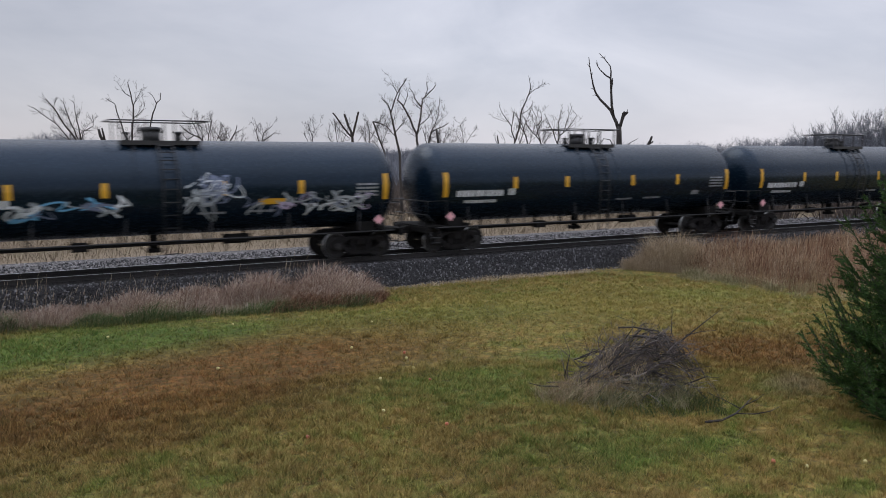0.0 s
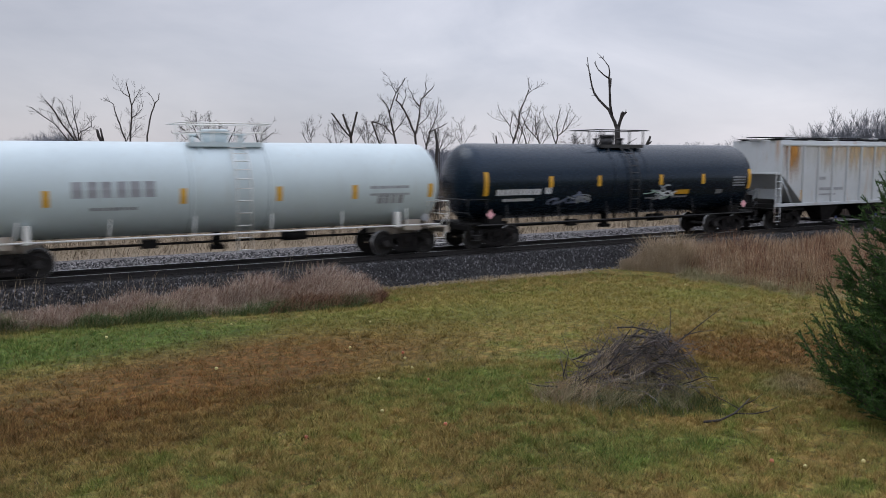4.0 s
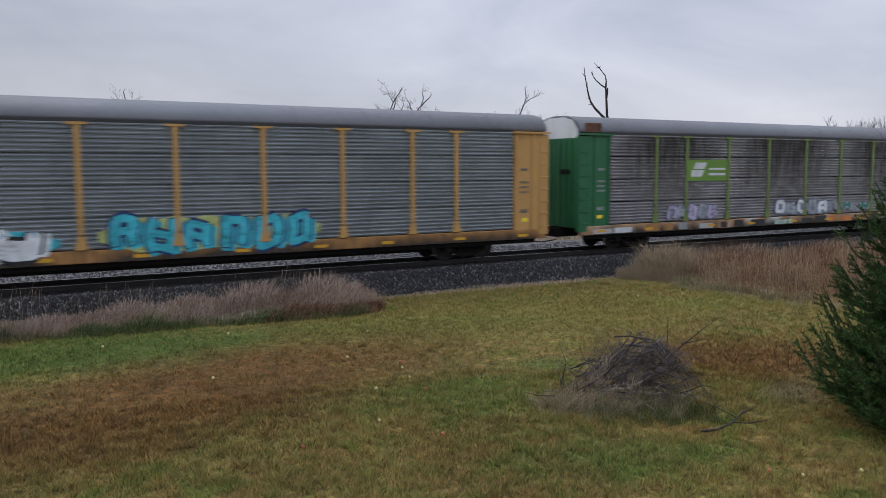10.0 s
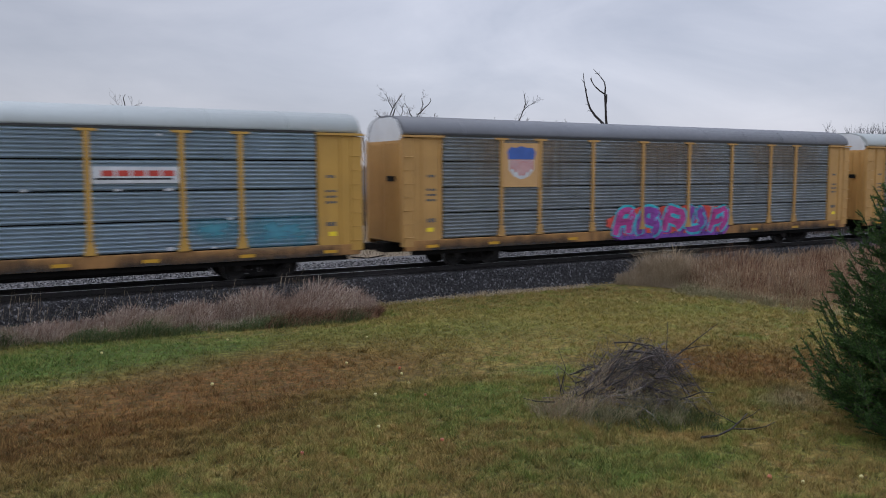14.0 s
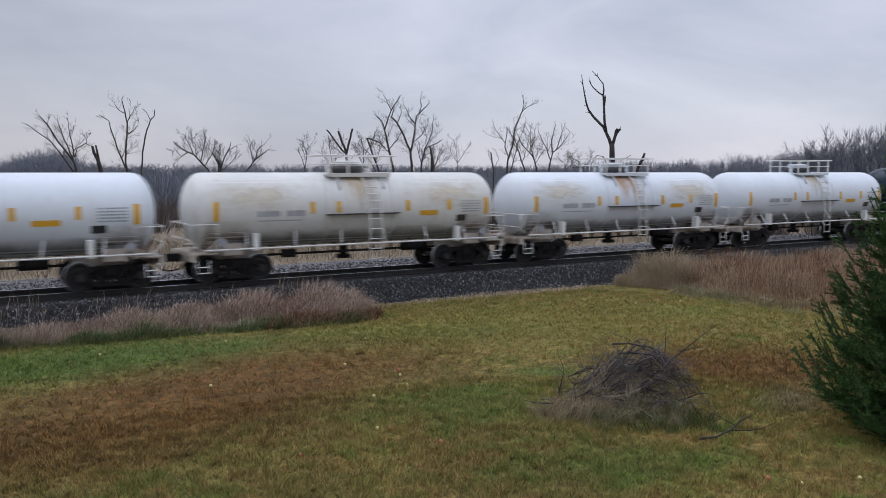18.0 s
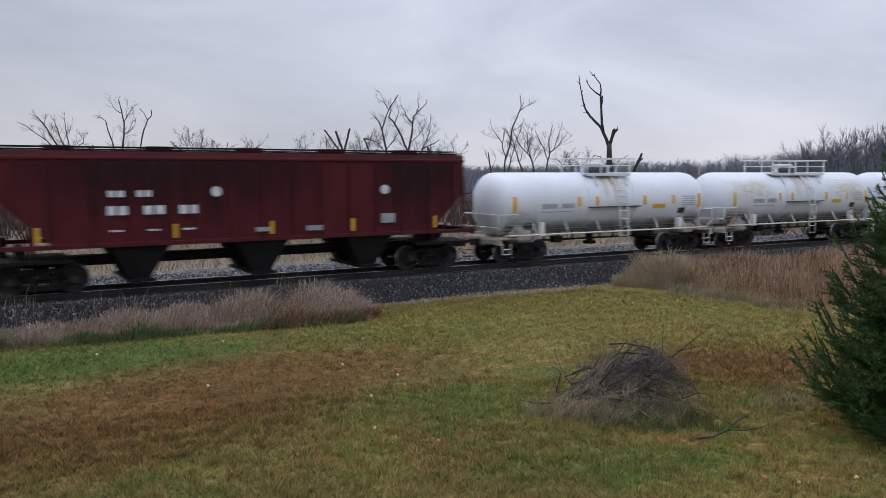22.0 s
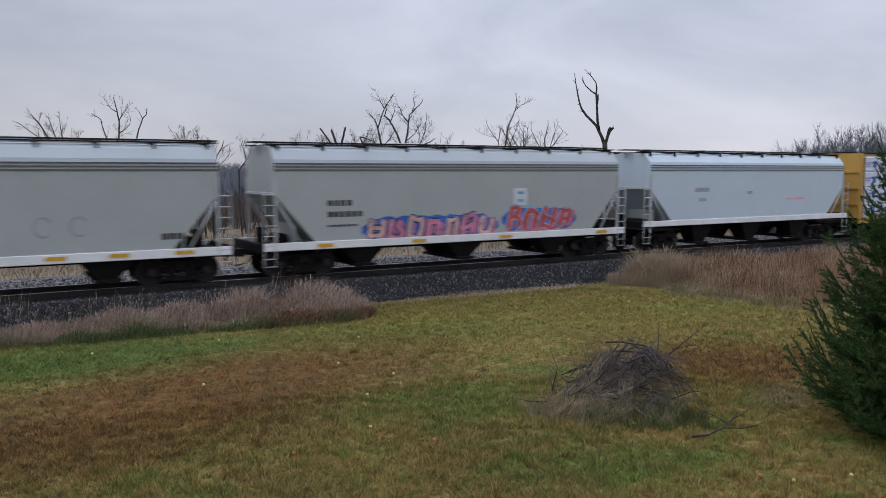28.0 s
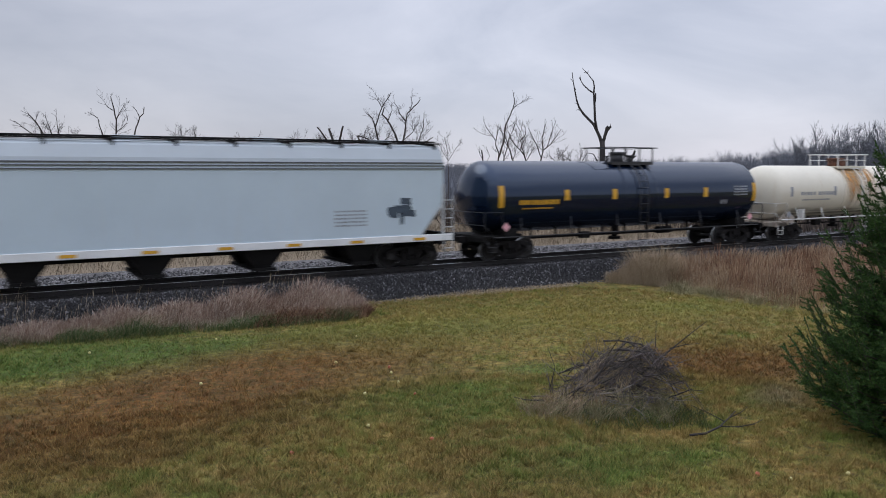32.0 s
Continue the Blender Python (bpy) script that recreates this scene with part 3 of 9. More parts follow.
def grasses():
    rng = np.random.default_rng(8)
    # tufts of short blades over the lawn
    lawn = [(-1.5, 10.5), (11, 4.8), (14.5, 4.5), (24, 13), (23, 17), (22.5, 22), (20.5, 24.4), (12, 25), (10.5, 22.9), (-1.5, 24.6)]
    t = np.concatenate([scatter(lawn, 46000, rng), scatter([(-0.5, 11.5), (11, 4.8), (14.5, 5.5), (15, 12), (9, 15), (-0.5, 16)], 40000, rng)])
    lump = np.array([noise.noise((a * 2.6, b * 2.6, 7.0)) + 0.7 * noise.noise((a * 6.0, b * 6.0, 5.0)) for a, b in t])
    keep = lump > rng.uniform(-1.5, -0.1, len(t))
    t, lump = t[keep], lump[keep]
    big = rng.uniform(0.5, 1.1, len(t)) * (1 + 0.75 * lump)
    k = 7   # blades that lean out of each tuft
    n = len(t) * k
    ang, q = rng.uniform(0, 6.28, n), rng.uniform(0.0, 1.0, n)
    out = np.stack([np.cos(ang), np.sin(ang)], -1)
    size = np.repeat(big, k)
    p = np.repeat(t, k, 0) + out * (q * 0.05 * size)[:, None]
    near = np.hypot(p[:, 0], p[:, 1])
    base = np.concatenate([p, np.full((n, 1), GROUND_Z - 0.012)], 1)
    h = rng.uniform(0.035, 0.115, n) * size
    v, f = ribbons(base, h, out * (rng.uniform(0.02, 0.10, n) * size)[:, None], rng.uniform(0.008, 0.016, n) * (0.6 + near / 25), [(0, 1), (1, 0.25)], rng)
    tagged(new("lawn_grass", arrays("lawn_grass", v, f, LAWN_BLADE)), "short mown lawn grass, green and straw-coloured", "grass", kind="stuff")
    plume = [(0, 0.45), (0.5, 0.5), (0.74, 0.6), (0.87, 1.9), (1.0, 0.3)]
    grow_left = ([-3, 1.5, 4.0, 6.5, 9.0, 10.5, 12], [0.26, 0.34, 0.58, 0.90, 1.05, 0.88, 0.6])
    left = [(-3, 24.9), (0.2, 24.6), (5.9, 23.8), (9.4, 23.1), (10.6, 23.0), (11.4, 23.8), (11.0, 24.9), (6.0, 25.4), (-3, 26.0)]
    field("dry_grass_bank", left, 34000, (0.35, 1.05), DRY, "pinkish tan dry grass with feathery plumes beside the track", 0.0052, 0.27, plume, 11, rise=grow_left, wind=(0.12, -0.10), clump=0.55, droop=0.22)
    field("dry_grass_stems", left, 22000, (0.3, 0.85), DRY_PINK, "dull pink dry grass stems in the bank", 0.005, 0.30, None, 21, rise=grow_left, wind=(0.1, -0.14), clump=0.6, droop=0.3)
    field("bent_straw", left, 5000, (0.3, 0.75), DRY_PALE, "pale bent straw in the bank", 0.0055, 0.55, plume, 23, rise=grow_left, wind=(0.25, -0.35), clump=0.6, droop=0.6, patch=0.05)
    field("tall_stalks", [(-2, 25.0), (9.5, 24.0), (10.4, 25.0), (-2, 26.0)], 520, (0.95, 1.6), DRY_PALE, "tall thin pale stalks above the dry grass", 0.0045, 0.13, plume, 12, rise=([0, 12], [0.85, 1.0]))
    field("weed_fringe", [(-3, 23.5), (1, 23.2), (5.9, 22.6), (9.4, 22.2), (10.6, 22.5), (10.4, 23.0), (5.9, 23.7), (-3, 25.0)], 13000, (0.12, 0.55), DEEP_GREEN, "uncut dark green grass along the lawn's edge", 0.008, 0.8, None, 13, wind=(0.35, -0.4), clump=1.2, droop=0.6, patch=-0.18)
    field("hanging_straw", [(-3, 23.9), (5.9, 23.0), (9.4, 22.6), (10.6, 22.6), (10.4, 23.2), (5.9, 23.9), (-3, 25.0)], 6000, (0.2, 0.6), DRY, "dry grass hanging over the lawn's edge", 0.0055, 0.5, None, 25, wind=(0.3, -0.45), clump=1.0, droop=0.6, patch=0.02)
    field("weed_tangle", [(7.0, 22.5), (10.6, 22.4), (11.4, 23.4), (8, 23.8)], 4200, (0.25, 0.65), DRY_RED, "dark brown dead weeds", 0.009, 0.5, None, 14, wind=(0.2, -0.25), droop=0.4)
    right = [(22.9, 24.3), (23.6, 22.9), (23.6, 21.2), (23.3, 19.0), (23.0, 17.2), (24.0, 15.6), (30, 14.5), (44, 15), (44, 24.4), (30, 24.5), (24, 24.7)]
    field("dry_weed_bank", right, 46000, (0.35, 0.95), DRY_RED, "russet dry weeds and grass beside the track", 0.005, 0.14, plume, 15, clump=1.0, wind=(-0.02, -0.04))
    field("straw_in_bank", right, 28000, (0.4, 1.0), DRY_TAN, "tan dry stalks among the russet weeds", 0.005, 0.18, plume, 22, clump=0.9, droop=0.12, patch=-0.04, wind=(-0.03, -0.05))
    field("pale_in_bank", right, 20000, (0.3, 0.95), DRY_PALE, "pale feathery grass among the russet weeds", 0.0048, 0.34, plume, 24, clump=0.9, droop=0.3, patch=0.08, wind=(-0.12, -0.12))
    field("pale_grass_edge", [(22.2, 24.5), (22.9, 23.4), (23.4, 22.4), (24.6, 22.6), (26.5, 24.0), (25, 24.9), (23, 25.0)], 15000, (0.4, 1.1), DRY_PALE, "straw-pale dry grass at the corner of the lawn", 0.0048, 0.28, plume, 16, wind=(-0.1, -0.14), clump=0.9, droop=0.25)
    field("pale_grass_top", [(24, 23.2), (44, 22.4), (44, 24.8), (25, 25)], 6000, (0.5, 1.0), DRY_TAN, "tan grass plumes along the ballast", 0.006, 0.22, plume, 17, clump=0.7, patch=-0.05)
    field("thin_edge_grass", [(11, 24.6), (20.6, 24.3), (21.5, 25.2), (11, 25.3)], 5200, (0.06, 0.20), DRY_PALE, "thin dry grass at the foot of the ballast", 0.007, 0.5, None, 18)
    field("pale_clumps", [(22.3, 22.0), (22.6, 18.2), (22.2, 16.2), (23.4, 15.2), (26, 14.6), (24.4, 18), (23.8, 22.0)], 5200, (0.12, 0.42), DRY_OLIVE, "pale dead grass clumps", 0.007, 0.7, None, 19, wind=(-0.4, -0.4), clump=1.3, droop=0.7, patch=0.0)
    back = [(-6, 38.4), (80, 38.4), (95, 56), (-6, 56)]
    field("far_reeds", back, 34000, (0.25, 0.75), REEDS, "pale dry reeds and grass beyond the track", 0.024, 0.9, None, 20, clump=1.0, droop=0.5)


# ---- trees ----
def snag(x, y):
    """The dead tree: a stem that forks into a long double limb and a short broken one."""
    ob = thing("dead_tree", "tall dead tree with two bare forked limbs and broken stubs", "tree", at=(x, y, GROUND_Z))
    part("trunk", Shape().tube([(0, 0, -0.1), (0.03, 0, 2.4), (0.02, 0, 5.0), (-0.02, 0, 6.2), (-0.03, 0.02, 6.95)], 0.29, 0.19, 9), DEAD_BARK, ob)
    u = Vector((math.sin(radians(48)), -math.cos(radians(48)), 0))   # along the row of trees

    def arm(name, pts, r, r2):
        part(name, Shape().tube([tuple(u * a + Vector((0, b, c))) for a, b, c in pts], r * 0.78, r2 * 0.8, 7), DEAD_BARK, ob)

    arm("limb", [(-0.02, 0, 6.6), (-0.22, 0.05, 7.3), (-0.41, 0.1, 7.75), (-0.64, 0.15, 8.27), (-1.4, 0.2, 9.08), (-1.77, 0.2, 9.62), (-2.0, 0.15, 10.2), (-2.19, 0.1, 10.96), (-2.33, 0.1, 11.7), (-2.42, 0.1, 12.4)], 0.19, 0.03)
    arm("limb", [(-0.42, 0.1, 7.8), (-0.6, 0.05, 8.6), (-0.7, 0.0, 9.8), (-0.77, 0.0, 10.7), (-0.7, 0.05, 11.2), (-0.74, 0.1, 11.65), (-1.24, 0.1, 12.3), (-1.64, 0.1, 12.7)], 0.15, 0.02)
    arm("limb", [(-0.77, 0, 10.7), (-1.21, -0.1, 10.95), (-1.71, -0.2, 11.35), (-1.9, -0.2, 11.65), (-2.05, -0.2, 11.95)], 0.08, 0.03)
    arm("stub", [(-0.70, 0, 9.8), (-0.66, -0.05, 10.3), (-0.66, -0.06, 10.7)], 0.10, 0.07)
    arm("stub", [(-0.03, 0, 6.7), (0.12, 0, 7.2), (0.2, 0, 7.5), (0.27, 0, 7.95), (0.4, 0, 8.1)], 0.19, 0.10)
    arm("stub", [(0.15, 0, 7.3), (0.4, 0.1, 7.75), (0.55, 0.1, 7.95), (0.7, 0.1, 8.08)], 0.15, 0.11)
    for pts in ([(-1.78, 0.2, 9.65), (-1.95, 0.2, 9.92), (-2.15, 0.2, 9.98)], [(-1.6, 0.2, 9.35), (-1.85, 0.2, 9.45), (-2.0, 0.2, 9.4)], [(-2.18, 0.1, 10.9), (-2.1, 0.1, 11.2)],
                [(-1.2, 0.1, 12.25), (-1.15, 0.1, 12.5)], [(-1.24, 0.1, 12.3), (-1.5, 0.1, 12.35)], [(0.66, 0.1, 8.05), (0.66, 0.1, 8.3)], [(-1.9, -0.2, 11.65), (-2.0, -0.2, 12.1)], [(-2.3, 0.1, 11.6), (-2.55, 0.1, 11.9)]):
        arm("twig", pts, 0.045, 0.014)
    arm("stub", [(0.0, 0, 4.6), (-0.7, 0, 5.9), (-1.2, 0, 6.0), (-1.7, 0, 5.2)], 0.06, 0.03)
    arm("stub", [(0.0, 0, 4.4), (0.9, 0.2, 5.6), (1.6, 0.2, 6.0)], 0.05, 0.02)


def at_bearing(deg, d):
    return d * math.cos(radians(deg)), d * math.sin(radians(deg))


def sprout(s, pts, r0, r1, level, rng, dense, reach):
    """Side shoots along one limb, and theirs in turn: they leave it at a slant and bend upwards."""
    n = len(pts) - 1
    spans = [(pts[i + 1] - pts[i]).length for i in range(n)]
    for k in range(int(sum(spans) * dense + rng.random())):
        at = rng.uniform(0.12, 1.0) * sum(spans)
        i, done = 0, 0.0
        while i < n - 1 and done + spans[i] < at:
            done, i = done + spans[i], i + 1
        f = done / sum(spans)
        p = pts[i].lerp(pts[i + 1], min(1.0, (at - done) / max(spans[i], 1e-4)))
        d = (pts[i + 1] - pts[i]).normalized()
        side = d.cross(Vector((rng.uniform(-1, 1), rng.uniform(-1, 1), rng.uniform(-1, 1)))).normalized()
        a = radians(rng.uniform(28, 62))
        way = (d * math.cos(a) + side * math.sin(a) + Vector((0, 0, 0.12))).normalized()
        ln = reach * rng.uniform(0.45, 1.15) * (1.1 - 0.78 * f)
        own, q = [p], p
        for j in range(4 if level else 3):
            way = (way + Vector((rng.uniform(-0.3, 0.3), rng.uniform(-0.3, 0.3), rng.uniform(-0.12, 0.32)))).normalized()
            q = q + way * (ln / (4 if level else 3))
            own.append(q)
        r = max(0.0065, min(0.5 * (r0 + (r1 - r0) * f), 0.005 + 0.013 * ln))
        s.tube(own, r, 0.0045, 4 if level > 1 else 3)
        if level:
            sprout(s, own, r, 0.005, level - 1, rng, dense * 1.25 + 0.6, ln * 0.6)


def limbed_tree(bearing, d, limbs, seed, dense=1.3, name="bare_tree", label="bare grey-brown deciduous tree beyond the track"):
    """A tree from its leading limbs, the trunk first: each is (thickness at foot and tip, bends as (across, up) in metres), across being along the row of trees."""
    rng = random.Random(seed)
    x, y = at_bearing(bearing, d)
    ob = thing(name, label, "tree", at=(x, y, GROUND_Z))
    u = Vector((math.sin(radians(bearing)), -math.cos(radians(bearing)), 0))
    w = Vector((math.cos(radians(bearing)), math.sin(radians(bearing)), 0))
    crown = Shape()
    for k, (r0, r1, bends) in enumerate(limbs):
        away = rng.uniform(-0.22, 0.22) if k else 0.03   # limbs part from the trunk towards and away from the track too
        foot = [u * a + Vector((0, 0, z if z < 3.4 else 3.4 + (z - 3.4) * 0.965)) for a, z in bends]
        pts = []
        for i in range(len(foot) - 1):
            a, b = foot[i], foot[i + 1]
            for j in range(3):
                t = j / 3
                jog = 0.035 * min(1.0, (b - a).length) * (j > 0)
                pts.append(a.lerp(b, t) + w * (away * (i + t)) + (u * rng.uniform(-1, 1) + Vector((0, 0, rng.uniform(-1, 1)))) * jog)
        pts.append(foot[-1] + w * (away * (len(foot) - 1)))
        part("trunk" if k == 0 else "limb", Shape().tube(pts, r0 * 0.72, r1 * 0.8, 8 if k == 0 else 6), BARK, ob)
        sprout(crown, [p for p in pts if p.z > 3.4], r0 * 0.7, r1, 2, rng, dense * 2.1, 1.5 if dense > 0.6 else 0.8)
    tagged(part("crown", crown, TWIG, ob, "bare leafless twigs"), kind="stuff")
    return ob


def trees():
    limbed_tree(83.88, 58, [(0.13, 0.03, [(0, -0.1), (-0.15, 4.11), (-0.4, 5.47), (-1.25, 6.73), (-1.85, 7.9), (-2.28, 8.42)]), (0.07, 0.02, [(-0.4, 4.73), (-0.9, 5.57), (-1.7, 6.79), (-2.58, 7.49), (-3.01, 7.87)]), (0.06, 0.02, [(-0.4, 5.58), (-0.91, 6.91), (-1.11, 7.67), (-1.28, 8.27)]), (0.06, 0.018, [(-0.36, 5.76), (-0.48, 6.85), (-0.61, 7.68), (-0.65, 8.36)]), (0.05, 0.018, [(-0.32, 5.76), (-0.13, 6.38), (0.42, 6.68), (0.47, 7.19)])], 3, 1.5)
    limbed_tree(80.85, 59, [(0.12, 0.03, [(0, -0.1), (-0.14, 3.71), (-0.33, 5.43), (-0.13, 8.2), (-0.34, 9.32), (-0.43, 9.84)]), (0.08, 0.02, [(-0.31, 4.93), (-0.83, 6.45), (-1.2, 7.8), (-1.29, 8.32), (-1.9, 8.75)]), (0.05, 0.015, [(-0.2, 7.33), (0.21, 7.64), (0.5, 7.98), (0.63, 8.56)]), (0.045, 0.015, [(-0.13, 8.2), (0.17, 8.81), (0.44, 9.34)]), (0.045, 0.015, [(-0.29, 8.83), (-0.6, 9.01), (-0.8, 9.27)]), (0.07, 0.05, [(-0.05, 3.14), (0.22, 3.71), (0.39, 4.4)])], 4, 1.1)
    limbed_tree(80.16, 58, [(0.09, 0.03, [(0, -0.1), (-0.06, 4.85), (0.05, 6.06), (0.39, 7.68), (0.62, 8.32), (0.88, 8.62), (0.93, 9.07)]), (0.04, 0.015, [(0.62, 8.32), (0.43, 8.8), (0.19, 9.09)])], 5, 0.5)
    limbed_tree(75.73, 60, [(0.11, 0.03, [(0, -0.1), (-0.22, 4.87), (-1.18, 6.02), (-1.93, 6.37), (-2.45, 6.88)]), (0.06, 0.018, [(-1.18, 5.98), (-1.47, 6.73), (-1.83, 7.48)]), (0.06, 0.018, [(-0.74, 5.51), (-0.48, 6.67), (-0.35, 7.26), (-0.49, 7.73)]), (0.05, 0.015, [(-1.0, 5.83), (-1.01, 6.66), (-1.27, 7.13)]), (0.05, 0.015, [(-0.44, 5.19), (0.13, 6.27), (0.3, 6.87)]), (0.05, 0.015, [(-1.56, 6.22), (-2.02, 5.86), (-2.39, 6.37), (-2.69, 6.13)])], 6, 1.9)
    limbed_tree(75.06, 61, [(0.09, 0.03, [(0, -0.1), (-0.07, 4.88), (0.23, 5.9), (0.52, 6.43), (0.69, 7.0)]), (0.06, 0.02, [(-0.07, 4.88), (-0.48, 5.9), (-0.96, 6.74)]), (0.05, 0.02, [(-0.02, 5.09), (-0.12, 6.1), (-0.02, 6.67)]), (0.04, 0.015, [(0.01, 4.88), (0.74, 5.54), (1.15, 6.19)])], 7, 1.9)
    limbed_tree(73.34, 60, [(0.09, 0.025, [(0, -0.1), (-0.11, 4.8), (0.58, 5.73), (1.07, 6.1), (1.55, 6.46)]), (0.05, 0.018, [(0.42, 5.53), (0.24, 6.29), (0.18, 6.94)]), (0.05, 0.018, [(0.58, 5.73), (0.72, 6.42), (1.32, 6.91)])], 8, 1.7)
    limbed_tree(69.47, 62, [(0.07, 0.02, [(0, -0.1), (0.01, 4.98), (-0.15, 5.7), (-0.51, 6.5)]), (0.05, 0.016, [(0.01, 5.11), (0.15, 6.08), (-0.2, 7.26)]), (0.04, 0.015, [(0.11, 6.17), (0.33, 6.93)])], 9, 1.3)
    limbed_tree(66.49, 58, [(0.15, 0.09, [(0, -0.1), (0.0, 4.87), (-0.11, 6.15), (-0.49, 7.26), (-0.64, 7.73)]), (0.09, 0.06, [(-0.11, 6.07), (-0.73, 6.78), (-1.04, 7.26), (-1.43, 7.77)]), (0.11, 0.08, [(-0.07, 6.15), (0.1, 6.87), (0.23, 7.42), (0.35, 7.86)]), (0.03, 0.012, [(-0.35, 5.99), (-1.09, 6.66), (-1.36, 7.41)]), (0.03, 0.012, [(0.04, 5.27), (0.61, 6.27), (0.86, 7.07)])], 10, 0.45)
    limbed_tree(67.4, 62, [(0.05, 0.015, [(0, -0.1), (-0.08, 4.9), (-0.35, 6.51), (-0.51, 7.61)]), (0.04, 0.012, [(-0.07, 5.32), (0.45, 6.52), (0.72, 7.79)]), (0.04, 0.012, [(-0.08, 4.9), (-0.83, 5.96), (-0.99, 6.51)])], 11, 1.6)
    limbed_tree(64.24, 60, [(0.11, 0.07, [(0, -0.1), (-0.08, 4.81), (-0.4, 5.72), (-0.69, 6.62), (-0.93, 7.24)]), (0.08, 0.03, [(-0.93, 7.28), (-0.6, 7.2), (-0.1, 7.0), (0.39, 6.59)]), (0.05, 0.03, [(-0.29, 4.76), (-0.66, 5.43), (-0.94, 5.84)]), (0.04, 0.012, [(-0.32, 5.51), (0.02, 6.46), (0.27, 7.37)]), (0.04, 0.012, [(-0.49, 5.88), (-1.23, 6.54), (-1.47, 7.36)])], 12, 1.6, name="broken_tree", label="broken bare tree with its top hanging down")
    limbed_tree(65.43, 63, [(0.06, 0.015, [(0, -0.1), (0.01, 4.91), (0.06, 6.42), (-0.1, 7.5)]), (0.04, 0.012, [(0.01, 5.34), (-0.41, 6.29), (-0.58, 7.07)]), (0.04, 0.012, [(0.06, 5.99), (0.54, 6.73), (0.9, 7.6)])], 13, 2.0)
    limbed_tree(63.16, 60, [(0.14, 0.03, [(0, -0.1), (-0.13, 4.89), (-0.61, 7.12), (-0.77, 7.95), (-0.27, 9.43), (0.4, 10.57)]), (0.07, 0.02, [(-0.77, 7.95), (-0.98, 8.6), (-1.51, 9.09)]), (0.05, 0.015, [(-0.27, 9.43), (-0.55, 9.92), (-0.67, 10.32)]), (0.05, 0.015, [(-0.45, 6.46), (0.13, 7.17), (0.64, 8.12)]), (0.05, 0.012, [(-0.37, 6.13), (-1.03, 6.87), (-1.35, 7.7)])], 14, 1.3)
    limbed_tree(61.97, 59, [(0.14, 0.05, [(0, -0.1), (-0.04, 4.88), (-0.12, 6.31), (-0.84, 7.93), (-1.17, 8.54), (-1.49, 8.82), (-1.33, 9.35)]), (0.1, 0.025, [(-0.12, 6.27), (0.18, 7.65), (0.34, 8.95), (1.04, 9.64), (1.29, 10.0)]), (0.06, 0.02, [(0.18, 8.34), (-0.23, 8.95), (-0.39, 9.43), (-0.67, 9.79)]), (0.05, 0.016, [(0.51, 9.15), (0.71, 9.68), (0.59, 10.16)]), (0.05, 0.016, [(-1.05, 8.38), (-0.76, 9.15), (-0.83, 9.75)]), (0.05, 0.015, [(0.05, 6.92), (0.71, 7.49), (1.04, 8.3)])], 15, 1.2)
    limbed_tree(61.33, 62, [(0.1, 0.03, [(0, -0.1), (0.0, 5.33), (0.31, 6.57), (1.13, 6.96), (1.64, 7.3)]), (0.06, 0.016, [(0.22, 6.45), (0.61, 7.26), (0.87, 8.11), (0.91, 9.18)]), (0.05, 0.02, [(0.0, 5.33), (-0.21, 6.32), (-0.34, 6.74)])], 16, 1.6)
    limbed_tree(60.33, 64, [(0.06, 0.015, [(0, -0.1), (-0.09, 4.91), (0.18, 6.02), (0.45, 6.6)]), (0.04, 0.012, [(-0.05, 5.14), (-0.36, 6.15), (-0.18, 6.91)]), (0.03, 0.012, [(-0.09, 4.91), (0.76, 5.8), (0.98, 6.33)])], 17, 2.0)
    limbed_tree(58.77, 64, [(0.05, 0.015, [(0, -0.1), (-0.0, 4.91), (-0.05, 6.02), (-0.32, 7.44)]), (0.03, 0.012, [(-0.0, 5.45), (0.57, 6.42), (1.1, 6.99)]), (0.03, 0.012, [(-0.0, 5.45), (-0.5, 6.24), (-0.63, 6.86)])], 18, 1.6)
    limbed_tree(55.26, 60, [(0.11, 0.03, [(0, -0.1), (-0.01, 5.1), (0.07, 5.92), (-0.19, 6.63), (-0.03, 7.86)]), (0.05, 0.016, [(-0.15, 6.87), (-0.56, 7.45), (-0.9, 7.99), (-1.11, 8.57)]), (0.1, 0.025, [(0.03, 5.63), (0.35, 6.63), (0.55, 8.11), (0.99, 9.17), (1.19, 9.7), (1.1, 10.52)]), (0.04, 0.012, [(0.99, 9.21), (1.44, 9.62), (1.93, 9.9)])], 19, 1.2)
    limbed_tree(54.95, 62, [(0.08, 0.02, [(0, -0.1), (-0.08, 4.81), (0.25, 6.1), (0.45, 7.04), (0.96, 8.26)]), (0.05, 0.015, [(0.33, 6.61), (-0.02, 7.46), (-0.2, 8.23)])], 20, 1.4)
    limbed_tree(54.0, 61, [(0.09, 0.03, [(0, -0.1), (-0.04, 4.89), (-0.39, 5.95), (-0.65, 6.79), (-0.9, 7.41), (-1.24, 7.79)]), (0.04, 0.012, [(-0.22, 5.53), (0.11, 6.57), (0.27, 7.58)])], 21, 1.3)
